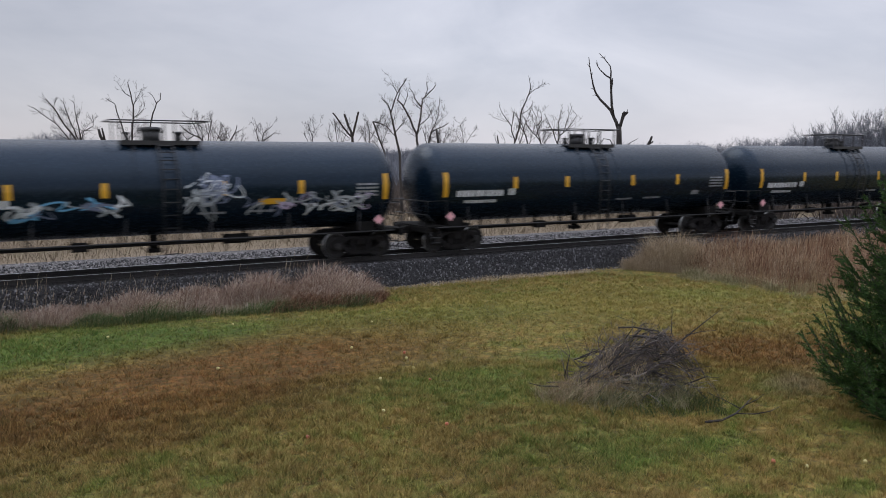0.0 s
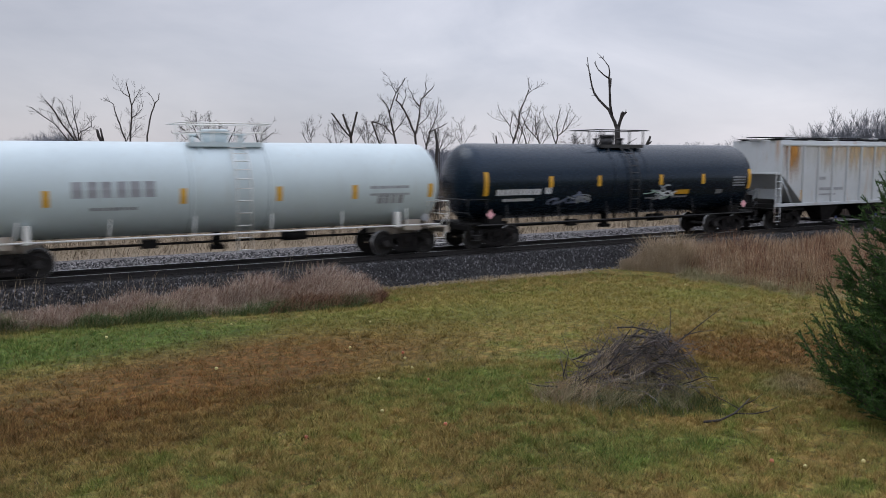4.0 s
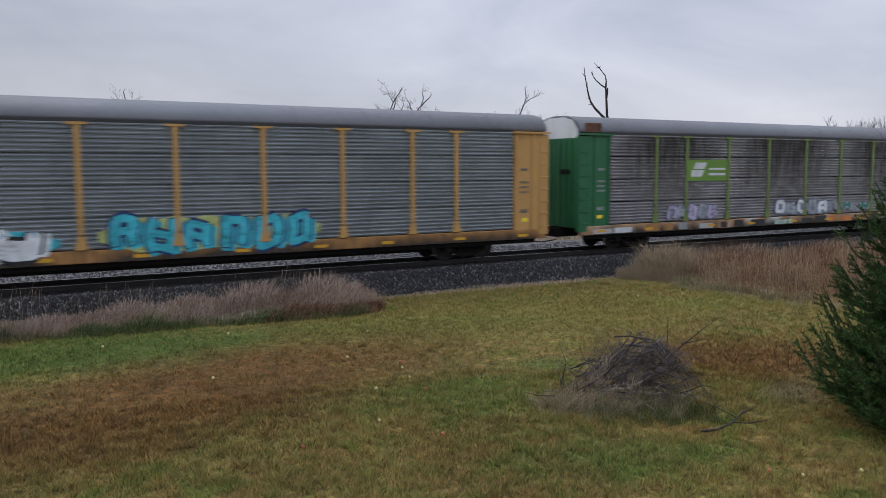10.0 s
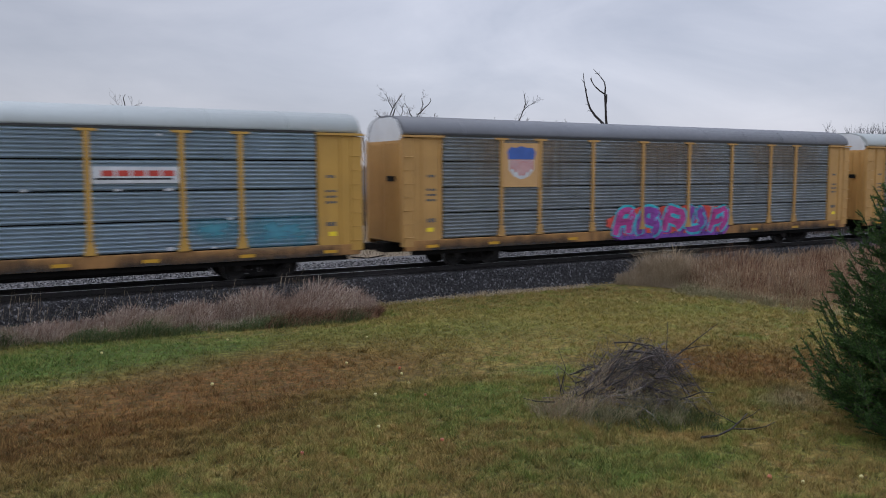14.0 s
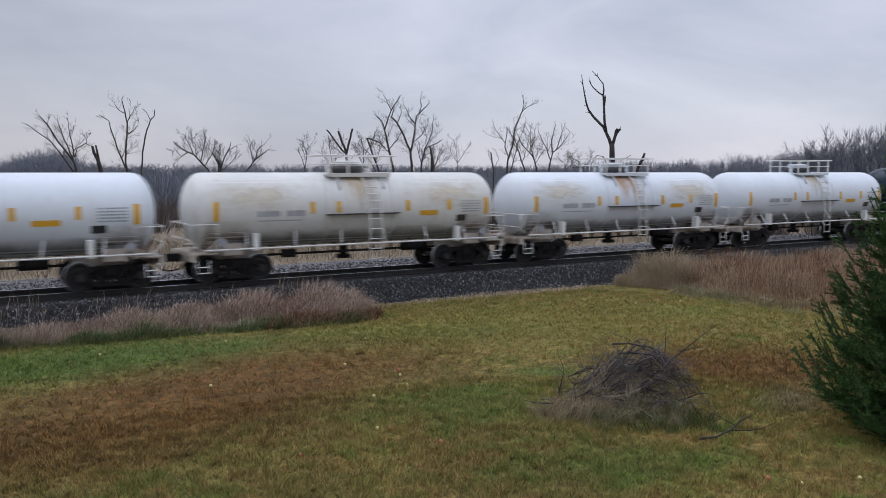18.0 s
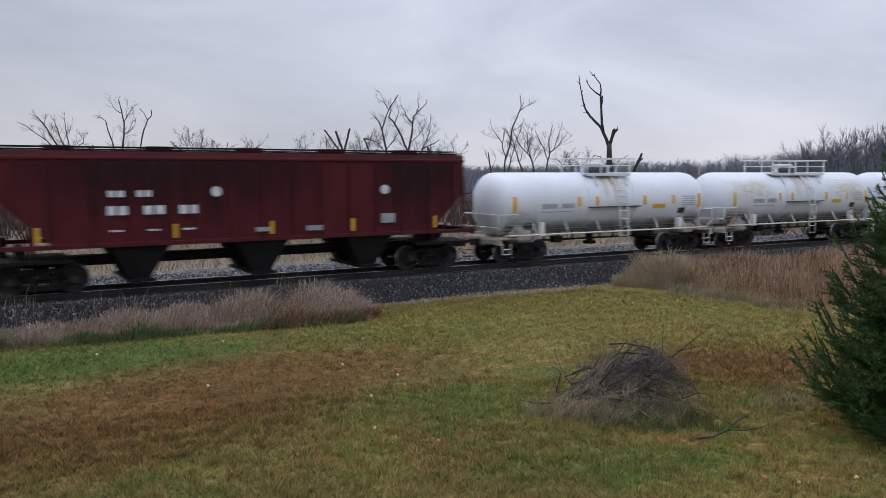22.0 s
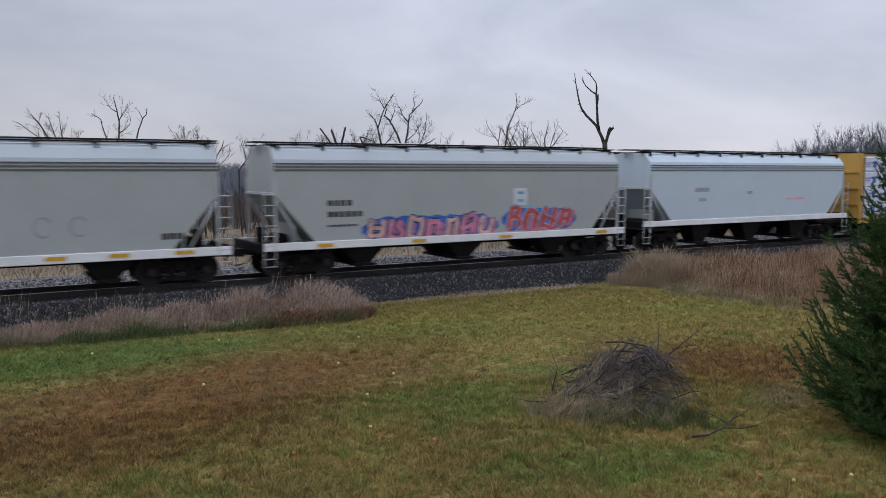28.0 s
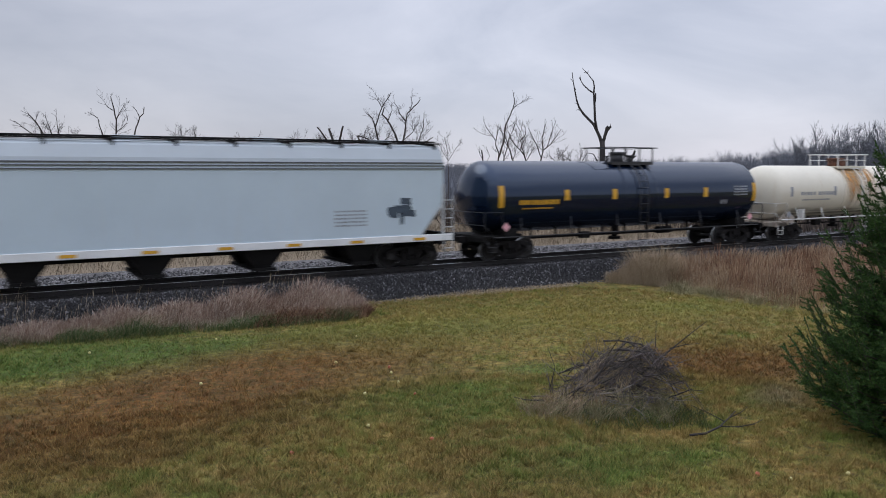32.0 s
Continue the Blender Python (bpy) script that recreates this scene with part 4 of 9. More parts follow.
    limbed_tree(53.21, 62, [(0.1, 0.025, [(0, -0.1), (0.0, 4.9), (-0.27, 5.88), (-1.17, 6.95), (-1.52, 7.8)]), (0.06, 0.016, [(-0.26, 5.84), (-0.49, 6.82), (-0.5, 7.63), (-1.01, 8.52)]), (0.05, 0.015, [(-0.45, 7.03), (-0.15, 7.45), (-0.25, 8.22)]), (0.04, 0.014, [(-0.09, 5.41), (0.33, 6.09), (0.54, 6.52)])], 22, 1.4)
    limbed_tree(52.42, 60, [(0.1, 0.02, [(0, -0.1), (0.08, 4.97), (0.31, 6.04), (0.22, 7.11), (0.53, 8.33)]), (0.06, 0.016, [(0.2, 5.59), (-0.1, 6.45), (-0.44, 7.15), (-0.78, 7.85)]), (0.06, 0.016, [(0.35, 6.2), (0.84, 6.61), (1.24, 7.14), (1.56, 7.75)]), (0.05, 0.014, [(0.6, 6.41), (0.91, 7.43), (1.22, 8.41)])], 23, 1.1)
    limbed_tree(56.26, 60, [(0.08, 0.06, [(0, -0.1), (0.04, 4.89), (-0.09, 5.47), (-0.17, 6.22)]), (0.03, 0.012, [(0.04, 4.89), (0.41, 5.72), (0.16, 6.46)])], 24, 0.8)
    limbed_tree(49.96, 64, [(0.06, 0.015, [(0, -0.1), (0.0, 4.82), (-0.36, 5.57), (-1.14, 5.87)]), (0.04, 0.012, [(-0.09, 5.0), (0.42, 5.61), (0.67, 6.04)]), (0.04, 0.012, [(-0.0, 4.91), (-0.66, 5.26), (-0.97, 5.57)])], 25, 2.2)
    limbed_tree(51.12, 66, [(0.05, 0.015, [(0, -0.1), (-0.01, 4.83), (-0.24, 5.47), (-0.7, 5.87)]), (0.04, 0.012, [(-0.01, 4.92), (0.43, 5.46), (0.6, 5.91)])], 26, 2.2)
    for b, d, arms in ((82.74, 58, ([(0.02, -0.1), (0.05, 4.85), (-0.1, 5.5), (-0.32, 5.95), (-0.41, 6.4)], [(-0.06, 5.55), (-0.12, 6.0), (-0.2, 6.47)])),
                       (75.13, 58, ([(0.0, -0.1), (-0.05, 3.0), (-0.07, 4.86), (-0.09, 5.4), (-0.27, 5.6)], [(-0.08, 5.0), (-0.02, 5.3)])),
                       (46.31, 66, ([(-0.5, -0.1), (-0.25, 3.6), (0.0, 4.92), (0.2, 5.36), (0.45, 5.89), (0.53, 6.16)], [(0.25, 5.5), (0.45, 5.62), (0.64, 5.76)])),
                       (60.6, 59, ([(0.0, -0.1), (0.0, 4.0), (0.05, 5.6), (-0.1, 6.5)], [(0.0, 4.6), (0.2, 5.2)]))):
        x, y = at_bearing(b, d)
        u = Vector((math.sin(radians(b)), -math.cos(radians(b)), 0))
        st = thing("broken_stump", "slim broken dark tree stump beyond the track", "stump", at=(x, y, GROUND_Z))
        part("stem", Shape().tube([u * a + Vector((0, 0, z)) for a, z in arms[0]], 0.16, 0.08, 7), DEAD_BARK, st)
        part("spike", Shape().tube([u * a + Vector((0, 0, z)) for a, z in arms[1]], 0.08, 0.05, 6), DEAD_BARK, st)
    x, y = at_bearing(48.03, 66)
    snag(x, y)
    # the wood on the rise: trunks that part into fans of limbs
    rng = random.Random(7)
    for k in range(26):
        b = 36.6 - 0.52 * k + rng.uniform(-0.2, 0.2)
        d = rng.uniform(108, 150)
        x, y = at_bearing(b, d)
        crest = np.interp(b, [28, 31, 33.8, 35.8, 36.6], [3.6, 3.36, 2.95, 2.5, 1.9])   # degrees above the eye
        fan_tree(x, y, math.tan(radians(crest * rng.uniform(0.86, 1.06))) * d + 4.5, 200 + k)


def fan_tree(x, y, tall, seed):
    """A full-grown bare tree: the trunk parts low into steep limbs, which part again."""
    rng = random.Random(seed)
    ob = thing("bare_tree", "tall bare tree at the wood's edge", "tree", at=(x, y, GROUND_Z))
    trunk, crown = Shape(), Shape()
    fork = Vector((rng.uniform(-0.3, 0.3), rng.uniform(-0.3, 0.3), tall * rng.uniform(0.22, 0.4)))
    trunk.tube([(0, 0, -0.1), fork * 0.5, fork], 0.017 * tall, 0.012 * tall, 7)

    def limb(p, way, ln, r, level):
        pts = [p]
        for j in range(4):
            way = (way + Vector((rng.uniform(-0.16, 0.16), rng.uniform(-0.16, 0.16), 0.10))).normalized()
            pts.append(pts[-1] + way * ln / 4)
        crown.tube(pts, r, max(0.010, r * 0.4), 5 if level > 2 else 3)
        if level:
            for j in range((6, 6, 5, 4)[level]):
                i = rng.choice((1, 2, 2, 3, 3, 4))
                turn = Vector((rng.uniform(-1, 1), rng.uniform(-1, 1), rng.uniform(-0.35, 0.7)))
                limb(pts[i], (way + turn * 0.75).normalized(), ln * rng.uniform(0.42, 0.66), max(0.013, r * 0.45), level - 1)

    for j in range(rng.randint(4, 6)):
        a = 6.28 * j / 5 + rng.uniform(-0.5, 0.5)
        lean = rng.uniform(0.15, 0.75)
        limb(fork * rng.uniform(0.75, 1.0), Vector((lean * math.cos(a), lean * math.sin(a), 1)).normalized(), (tall - fork.z) * rng.uniform(0.5, 0.75), 0.0075 * tall, 3)
    q = tall / max(p[2] for p in crown.v)
    for sh in (trunk, crown):
        sh.v = [(p[0], p[1], p[2] * q) for p in sh.v]
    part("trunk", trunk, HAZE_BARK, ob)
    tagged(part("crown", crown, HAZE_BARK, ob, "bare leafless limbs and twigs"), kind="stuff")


def far_woods():
    """Distant bare woods: many small trees of a stem, limbs and twigs, too far to tell apart."""
    rng = np.random.default_rng(5)

    def wood(name, label, n, lo, hi, near, far, share, wide):
        b = rng.uniform(lo, hi, n)
        d = rng.uniform(near, far, n)
        rise = np.interp(b, [14, 31, 33.8, 35.8, 36.6, 37.5, 38.5, 39.9, 41.7, 42.8, 44.3, 46.9, 53, 59, 69.7, 78.3, 81.9, 83.5, 85.2, 86.2, 87.4, 88.4, 92, 104],
                         [2.4, 2.2, 1.9, 1.7, 1.6, 1.5, 1.36, 1.53, 1.05, 1.21, 1.0, 1.2, 0.8, 0.75, 0.86, 0.88, 0.8, 1.1, 2.0, 1.95, 1.5, 0.85, 1.2, 1.5])   # degrees above the eye
        tall = np.tan(np.radians(rise * rng.uniform(*share, n))) * d + 4.5
        x, y = d * np.cos(np.radians(b)), d * np.sin(np.radians(b))
        m, k = 12, 13   # limbs, and twigs on each
        a, lean = rng.uniform(0, 6.28, (n, m)), np.abs(rng.normal(0, 0.42, (n, m)))
        foot = np.stack([np.repeat(x[:, None], m, 1), np.repeat(y[:, None], m, 1), GROUND_Z + tall[:, None] * rng.uniform(0.12, 0.45, (n, m))], -1)
        up = (tall[:, None] + GROUND_Z - foot[..., 2]) * rng.uniform(0.6, 0.95, (n, m))
        out = np.stack([np.cos(a), np.sin(a)], -1) * (lean * up)[..., None] * wide
        th = (d / 6500 + 0.008)[:, None]
        v1, f1 = ribbons(foot.reshape(-1, 3), up.ravel(), out.reshape(-1, 2), np.broadcast_to(th * 2.0, (n, m)).ravel(), [(0, 1.2), (0.5, 0.9), (1, 0.4)], rng, 1.25)
        t = rng.uniform(0.3, 1.0, (n, m, k))
        base = np.empty((n, m, k, 3))
        base[..., :2] = foot[:, :, None, :2] + out[:, :, None] * (t ** 1.25)[..., None]
        base[..., 2] = foot[:, :, None, 2] + up[:, :, None] * t
        ln = up[:, :, None] * rng.uniform(0.10, 0.30, (n, m, k)) * (1.25 - 0.6 * t)
        a2 = rng.uniform(0, 6.28, (n, m, k))
        reach = np.stack([np.cos(a2), np.sin(a2)], -1) * (ln * rng.uniform(0.3, 1.0, (n, m, k)))[..., None]
        v2, f2 = ribbons(base.reshape(-1, 3), (ln * rng.uniform(0.2, 0.8, (n, m, k))).ravel(), reach.reshape(-1, 2), np.broadcast_to(th[..., None], (n, m, k)).ravel() * 1.1, [(0, 1.2), (1, 0.5)], rng, 1.0)
        stem = np.stack([x, y, np.full(n, GROUND_Z)], -1)
        v3, f3 = ribbons(stem, tall * 0.5, rng.normal(0, 0.3, (n, 2)), th[:, 0] * 7, [(0, 1.2), (0.5, 0.9), (1, 0.5)], rng)
        tagged(new(name, arrays(name, np.concatenate([v1, v2, v3]), np.concatenate([f1, f2 + len(v1), f3 + len(v1) + len(v2)]), HAZED_WOODS)), label, "woods", kind="stuff")

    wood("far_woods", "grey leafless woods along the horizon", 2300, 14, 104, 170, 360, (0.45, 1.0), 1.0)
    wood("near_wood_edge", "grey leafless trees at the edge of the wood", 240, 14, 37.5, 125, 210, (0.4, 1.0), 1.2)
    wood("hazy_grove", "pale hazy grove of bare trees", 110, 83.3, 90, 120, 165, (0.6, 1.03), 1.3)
    n = 1700   # the undergrowth that closes the wood below
    b, d = np.radians(rng.uniform(14, 104, n)), rng.uniform(110, 200, n)
    m = 56
    base = np.zeros((n, m, 3))
    base[..., 0], base[..., 1] = (d * np.cos(b))[:, None] + rng.normal(0, 1.6, (n, m)), (d * np.sin(b))[:, None] + rng.normal(0, 1.6, (n, m))
    base[..., 2] = GROUND_Z
    v, f = ribbons(base.reshape(-1, 3), rng.uniform(1.2, 5.0, n * m), rng.normal(0, 1.7, (n * m, 2)), rng.uniform(0.04, 0.12, n * m), [(0, 1.4), (1, 0.3)], rng)
    tagged(new("wood_undergrowth", arrays("wood_undergrowth", v, f, HAZED_WOODS)), "grey-brown undergrowth below the woods", "undergrowth", kind="stuff")
    n = 900
    b, d = np.radians(rng.uniform(20, 100, n)), rng.uniform(62, 105, n)
    m = 26
    ba = np.stack([d * np.cos(b), d * np.sin(b)], -1)
    tall = rng.uniform(1.4, 3.2, n)
    spread = rng.normal(0, 1, (n, m, 2)) * 0.9
    base = np.zeros((n, m, 3))
    base[..., :2] = ba[:, None] + spread * 0.4
    base[..., 2] = GROUND_Z
    v, f = ribbons(base.reshape(-1, 3), (tall[:, None] * rng.uniform(0.4, 1.0, (n, m))).ravel(), (spread * 0.7).reshape(-1, 2), rng.uniform(0.03, 0.09, n * m), [(0, 1.4), (0.6, 1.0), (1, 0.1)], rng)
    tagged(new("scrub", arrays("scrub", v, f, SCRUB)), "brown leafless scrub before the woods", "scrub", kind="stuff")


# ---- the lawn's things ----
def brush_pile(x, y):
    rng = random.Random(4)
    ob = thing("brush_pile", "heap of cut grey branches overgrown with pale grass", "brush pile", at=(x, y, GROUND_Z))
    nr = np.random.default_rng(4)
    u, w = Vector((0.848, -0.53, 0)), Vector((0.53, 0.848, 0))   # across and away, as seen from the house

    def hump(a):
        """The heap's ridge: a long slope up to a peak, then a steep fall."""
        return 1.16 * max(0.0, 1 - ((a - 0.35) / (1.8 if a < 0.35 else 1.2)) ** 2) ** (1.25 if a < 0.35 else 0.8)

    def stick(length, flat):
        """A bent stick that lies over the heap along its slope."""
        a = rng.choice((rng.uniform(-1.2, 0.9), rng.gauss(0.35, 0.45)))
        a = max(-1.35, min(1.3, a))
        b = rng.gauss(-0.08, 0.42)
        top = hump(a) * max(0.1, 1 - (b / 1.2) ** 2) * rng.choice((0.84, 0.72, 0.62, 0.52, 0.42, 0.3, 0.2))
        slope = (hump(a + 0.15) - hump(a - 0.15)) / 0.3
        head = rng.gauss(0.0, 0.9) + (math.pi if rng.random() < 0.4 else 0)
        way = (u * math.cos(head) + w * math.sin(head) + Vector((0, 0, slope * math.cos(head) * 0.8 + rng.gauss(0, 0.4) * flat))).normalized()
        mid = u * a + w * b + Vector((0, 0, top))
        bow = rng.uniform(-0.04, 0.08) * length
        kink = Vector((rng.uniform(-1, 1), rng.uniform(-1, 1), rng.uniform(-1, 1))) * 0.05 * length
        pts = []
        for i in range(6):
            t = i / 5 - 0.5
            q = mid + way * (t * length) + Vector((0, 0, -bow * 4 * t * t)) + kink * math.sin(9 * t + a)
            q.z = max(0.03, q.z)
            pts.append(q)
        return pts

    for k in range(26):   # long branches that arch over the heap and hang down its steep end
        a0, a1, b = rng.uniform(-1.0, 0.35), rng.uniform(0.6, 1.5), rng.gauss(-0.05, 0.36)
        lift, pts = rng.uniform(-0.15, 0.2), []
        for i in range(8):
            t = i / 7
            a = a0 + (a1 - a0) * t
            pts.append(u * a + w * (b + 0.12 * math.sin(5 * t + k)) + Vector((0, 0, max(0.04, hump(a) * (0.62 + 0.42 * rng.random()) + lift * math.sin(math.pi * t)))))
        s = Shape().tube(pts, rng.uniform(0.008, 0.016), 0.004, 5)
        for j in range(5):
            i = rng.randint(1, 6)
            way = (pts[i + 1] - pts[i]).normalized() + Vector((rng.uniform(-0.8, 0.8), rng.uniform(-0.8, 0.8), rng.uniform(-0.2, 0.8)))
            e = pts[i] + way.normalized() * rng.uniform(0.2, 0.5)
            s.tube([pts[i], pts[i].lerp(e, 0.5) + Vector((0, 0, 0.03)), e], 0.006, 0.0025, 4)
        part("branch", s, BRUSH_WOOD if k % 2 else DEAD_BARK, ob)
    for k in range(90):
        pts, r = stick(rng.uniform(0.5, 1.5), 1.3), rng.uniform(0.006, 0.014)
        s = Shape().tube(pts, r, r * 0.4, 5)
        for j in range(4):
            i = rng.randint(1, 4)
            e = pts[i] + (pts[5] - pts[0]).normalized() * rng.uniform(0.15, 0.4) + Vector((rng.uniform(-0.22, 0.22), rng.uniform(-0.22, 0.22), rng.uniform(-0.05, 0.2)))
            s.tube([pts[i], pts[i].lerp(e, 0.6) + Vector((0, 0, 0.03)), e], r * 0.5, 0.003, 4)
        part("branch", s, (DEAD_BARK, BRUSH_WOOD, PALE_WOOD, BRUSH_WOOD)[k % 4], ob)
    for k in range(46):   # loose ends that stand out of the heap
        a, b = rng.uniform(-1.2, 1.1), rng.uniform(-0.4, 0.3)
        p = u * a + w * b + Vector((0, 0, hump(a) * 0.75))
        way = (u * rng.uniform(-0.9, 0.9) + w * rng.uniform(-0.4, 0.4) + Vector((0, 0, rng.uniform(0.35, 1.0)))).normalized()
        ln = rng.uniform(0.35, 0.75)
        mid = p + way * ln * 0.5
        tip = mid + (way + u * rng.uniform(-0.5, 0.5) + Vector((0, 0, rng.uniform(-0.4, 0.2)))).normalized() * ln * 0.5
        s = Shape().tube([p, mid, tip], rng.uniform(0.006, 0.011), 0.003, 4)
        s.tube([mid, mid + (way + u * rng.uniform(-1, 1)).normalized() * ln * 0.35], 0.004, 0.002, 3)
        part("loose_twig", s, BRUSH_WOOD, ob)
    tw = Shape()
    for k in range(520):
        tw.tube(stick(rng.uniform(0.3, 1.0), 1.5)[::2], rng.uniform(0.003, 0.0065), 0.002, 3)
    tagged(part("twig_mass", tw, BRUSH_WOOD, ob), kind="stuff")
    for spec, r in (([(0.55, 0.1, 0.6), (0.9, 0, 0.95), (1.35, -0.1, 1.38), (1.72, -0.1, 1.68)], 0.022), ([(1.05, 0, 1.12), (1.35, 0, 1.2), (1.62, 0, 1.22)], 0.012),
                    ([(0.72, 0, 0.7), (0.78, 0, 1.2), (0.78, 0, 1.68)], 0.012), ([(-1.25, 0, 0.3), (-1.15, 0, 0.75), (-1.3, 0, 1.15)], 0.010), ([(-0.25, 0, 0.8), (0.1, 0, 1.35), (-0.3, 0, 1.5)], 0.012),
                    ([(0.9, -0.3, 0.2), (1.35, -0.4, 0.42), (1.6, -0.4, 0.4)], 0.018), ([(-1.4, -0.4, 0.2), (-1.75, -0.5, 0.24), (-2.0, -0.5, 0.3)], 0.02), ([(-0.2, 0.2, 1.22), (0.1, 0.1, 1.25), (0.5, 0.0, 1.2), (0.95, -0.1, 0.75), (1.3, -0.2, 0.1)], 0.02),
                    ([(0.0, -0.2, 1.15), (0.5, -0.2, 1.1), (0.95, -0.3, 0.62), (1.2, -0.3, 0.08)], 0.024), ([(0.35, -0.35, 0.5), (0.75, -0.4, 0.35), (1.2, -0.4, 0.22)], 0.03)):
        part("branch", Shape().tube([u * a + w * b + Vector((0, 0, c)) for a, b, c in spec], r, 0.004, 5), DEAD_BARK, ob)

    def tufts(name, count, each, mat, label, lo, hi, across, away, cover):
        """Clumps of drooping blades that lean out of the heap."""
        ca, cb = nr.uniform(*across, count), nr.uniform(*away, count)
        size = nr.uniform(0.55, 1.2, count)
        a, b = np.repeat(ca, each) + nr.normal(0, 0.08, count * each), np.repeat(cb, each) + nr.normal(0, 0.07, count * each)
        z = np.array([hump(i) for i in a]) * np.clip(1 - (b / 1.4) ** 2, 0, 1) * np.repeat(nr.uniform(0, cover, count), each)
        base = a[:, None] * np.array(u)[None] + b[:, None] * np.array(w)[None]
        base[:, 2] = z
        h = nr.uniform(lo, hi, len(a)) * np.repeat(size, each)
        side = np.repeat(nr.normal(0, 0.5, count), each) + nr.normal(0, 0.35, len(a))
        front = -np.abs(nr.normal(0.35, 0.3, len(a)))
        lean = (side * h)[:, None] * np.array(u)[None, :2] + (front * h)[:, None] * np.array(w)[None, :2]
        v, f = ribbons(base, h, lean, nr.uniform(0.004, 0.008, len(a)), [(0, 1), (0.35, 1), (0.7, 0.8), (1, 0.1)], nr, 1.3, 0.35)
        g = new(name, arrays(name, v, f, mat))
        g.parent = ob
        tagged(g, label, kind="stuff")

    tufts("pale_grass", 80, 30, DRY_OLIVE, "pale dead grass grown through the heap", 0.14, 0.36, (-1.9, 0.9), (-1.3, -0.35), 0.35)
    tufts("straw", 34, 26, DRY_PALE, "straw-coloured dead grass", 0.14, 0.36, (-1.75, 0.1), (-1.0, 0.0), 0.95)
    tufts("green_grass", 48, 26, DEEP_GREEN, "green grass tufts", 0.12, 0.34, (-0.9, 1.5), (-1.6, -0.6), 0.14)
    tufts("weed_mass", 18, 20, DRY_TAN, "tan dead weeds", 0.2, 0.45, (-1.8, 0.0), (-0.9, 0.2), 0.6)


def lone_branch(x, y):
    ob = thing("fallen_branch", "thin dark fallen branch lying on the lawn", "branch", at=(x, y, GROUND_Z))
    u, w = Vector((0.848, -0.53, 0)), Vector((0.53, 0.848, 0))

    def arm(name, pts, r):
        part(name, Shape().tube([u * a + w * b + Vector((0, 0, c + 0.05)) for a, b, c in pts], r * 1.2, r * 0.45, 5), DEAD_BARK, ob)

    arm("stem", [(-0.65, -0.3, 0.03), (-0.35, -0.2, 0.03), (0.0, 0.15, 0.04), (0.3, 0.6, 0.05), (0.55, 1.0, 0.06)], 0.020)
    arm("twig", [(0.0, 0.15, 0.04), (0.3, 0.1, 0.05), (0.6, 0.2, 0.07), (0.9, 0.55, 0.05)], 0.012)
    arm("twig", [(0.15, 0.4, 0.05), (0.0, 0.8, 0.08), (-0.2, 1.2, 0.1)], 0.009)
    arm("twig", [(0.3, 0.6, 0.05), (0.5, 0.6, 0.15), (0.7, 0.8, 0.2)], 0.008)


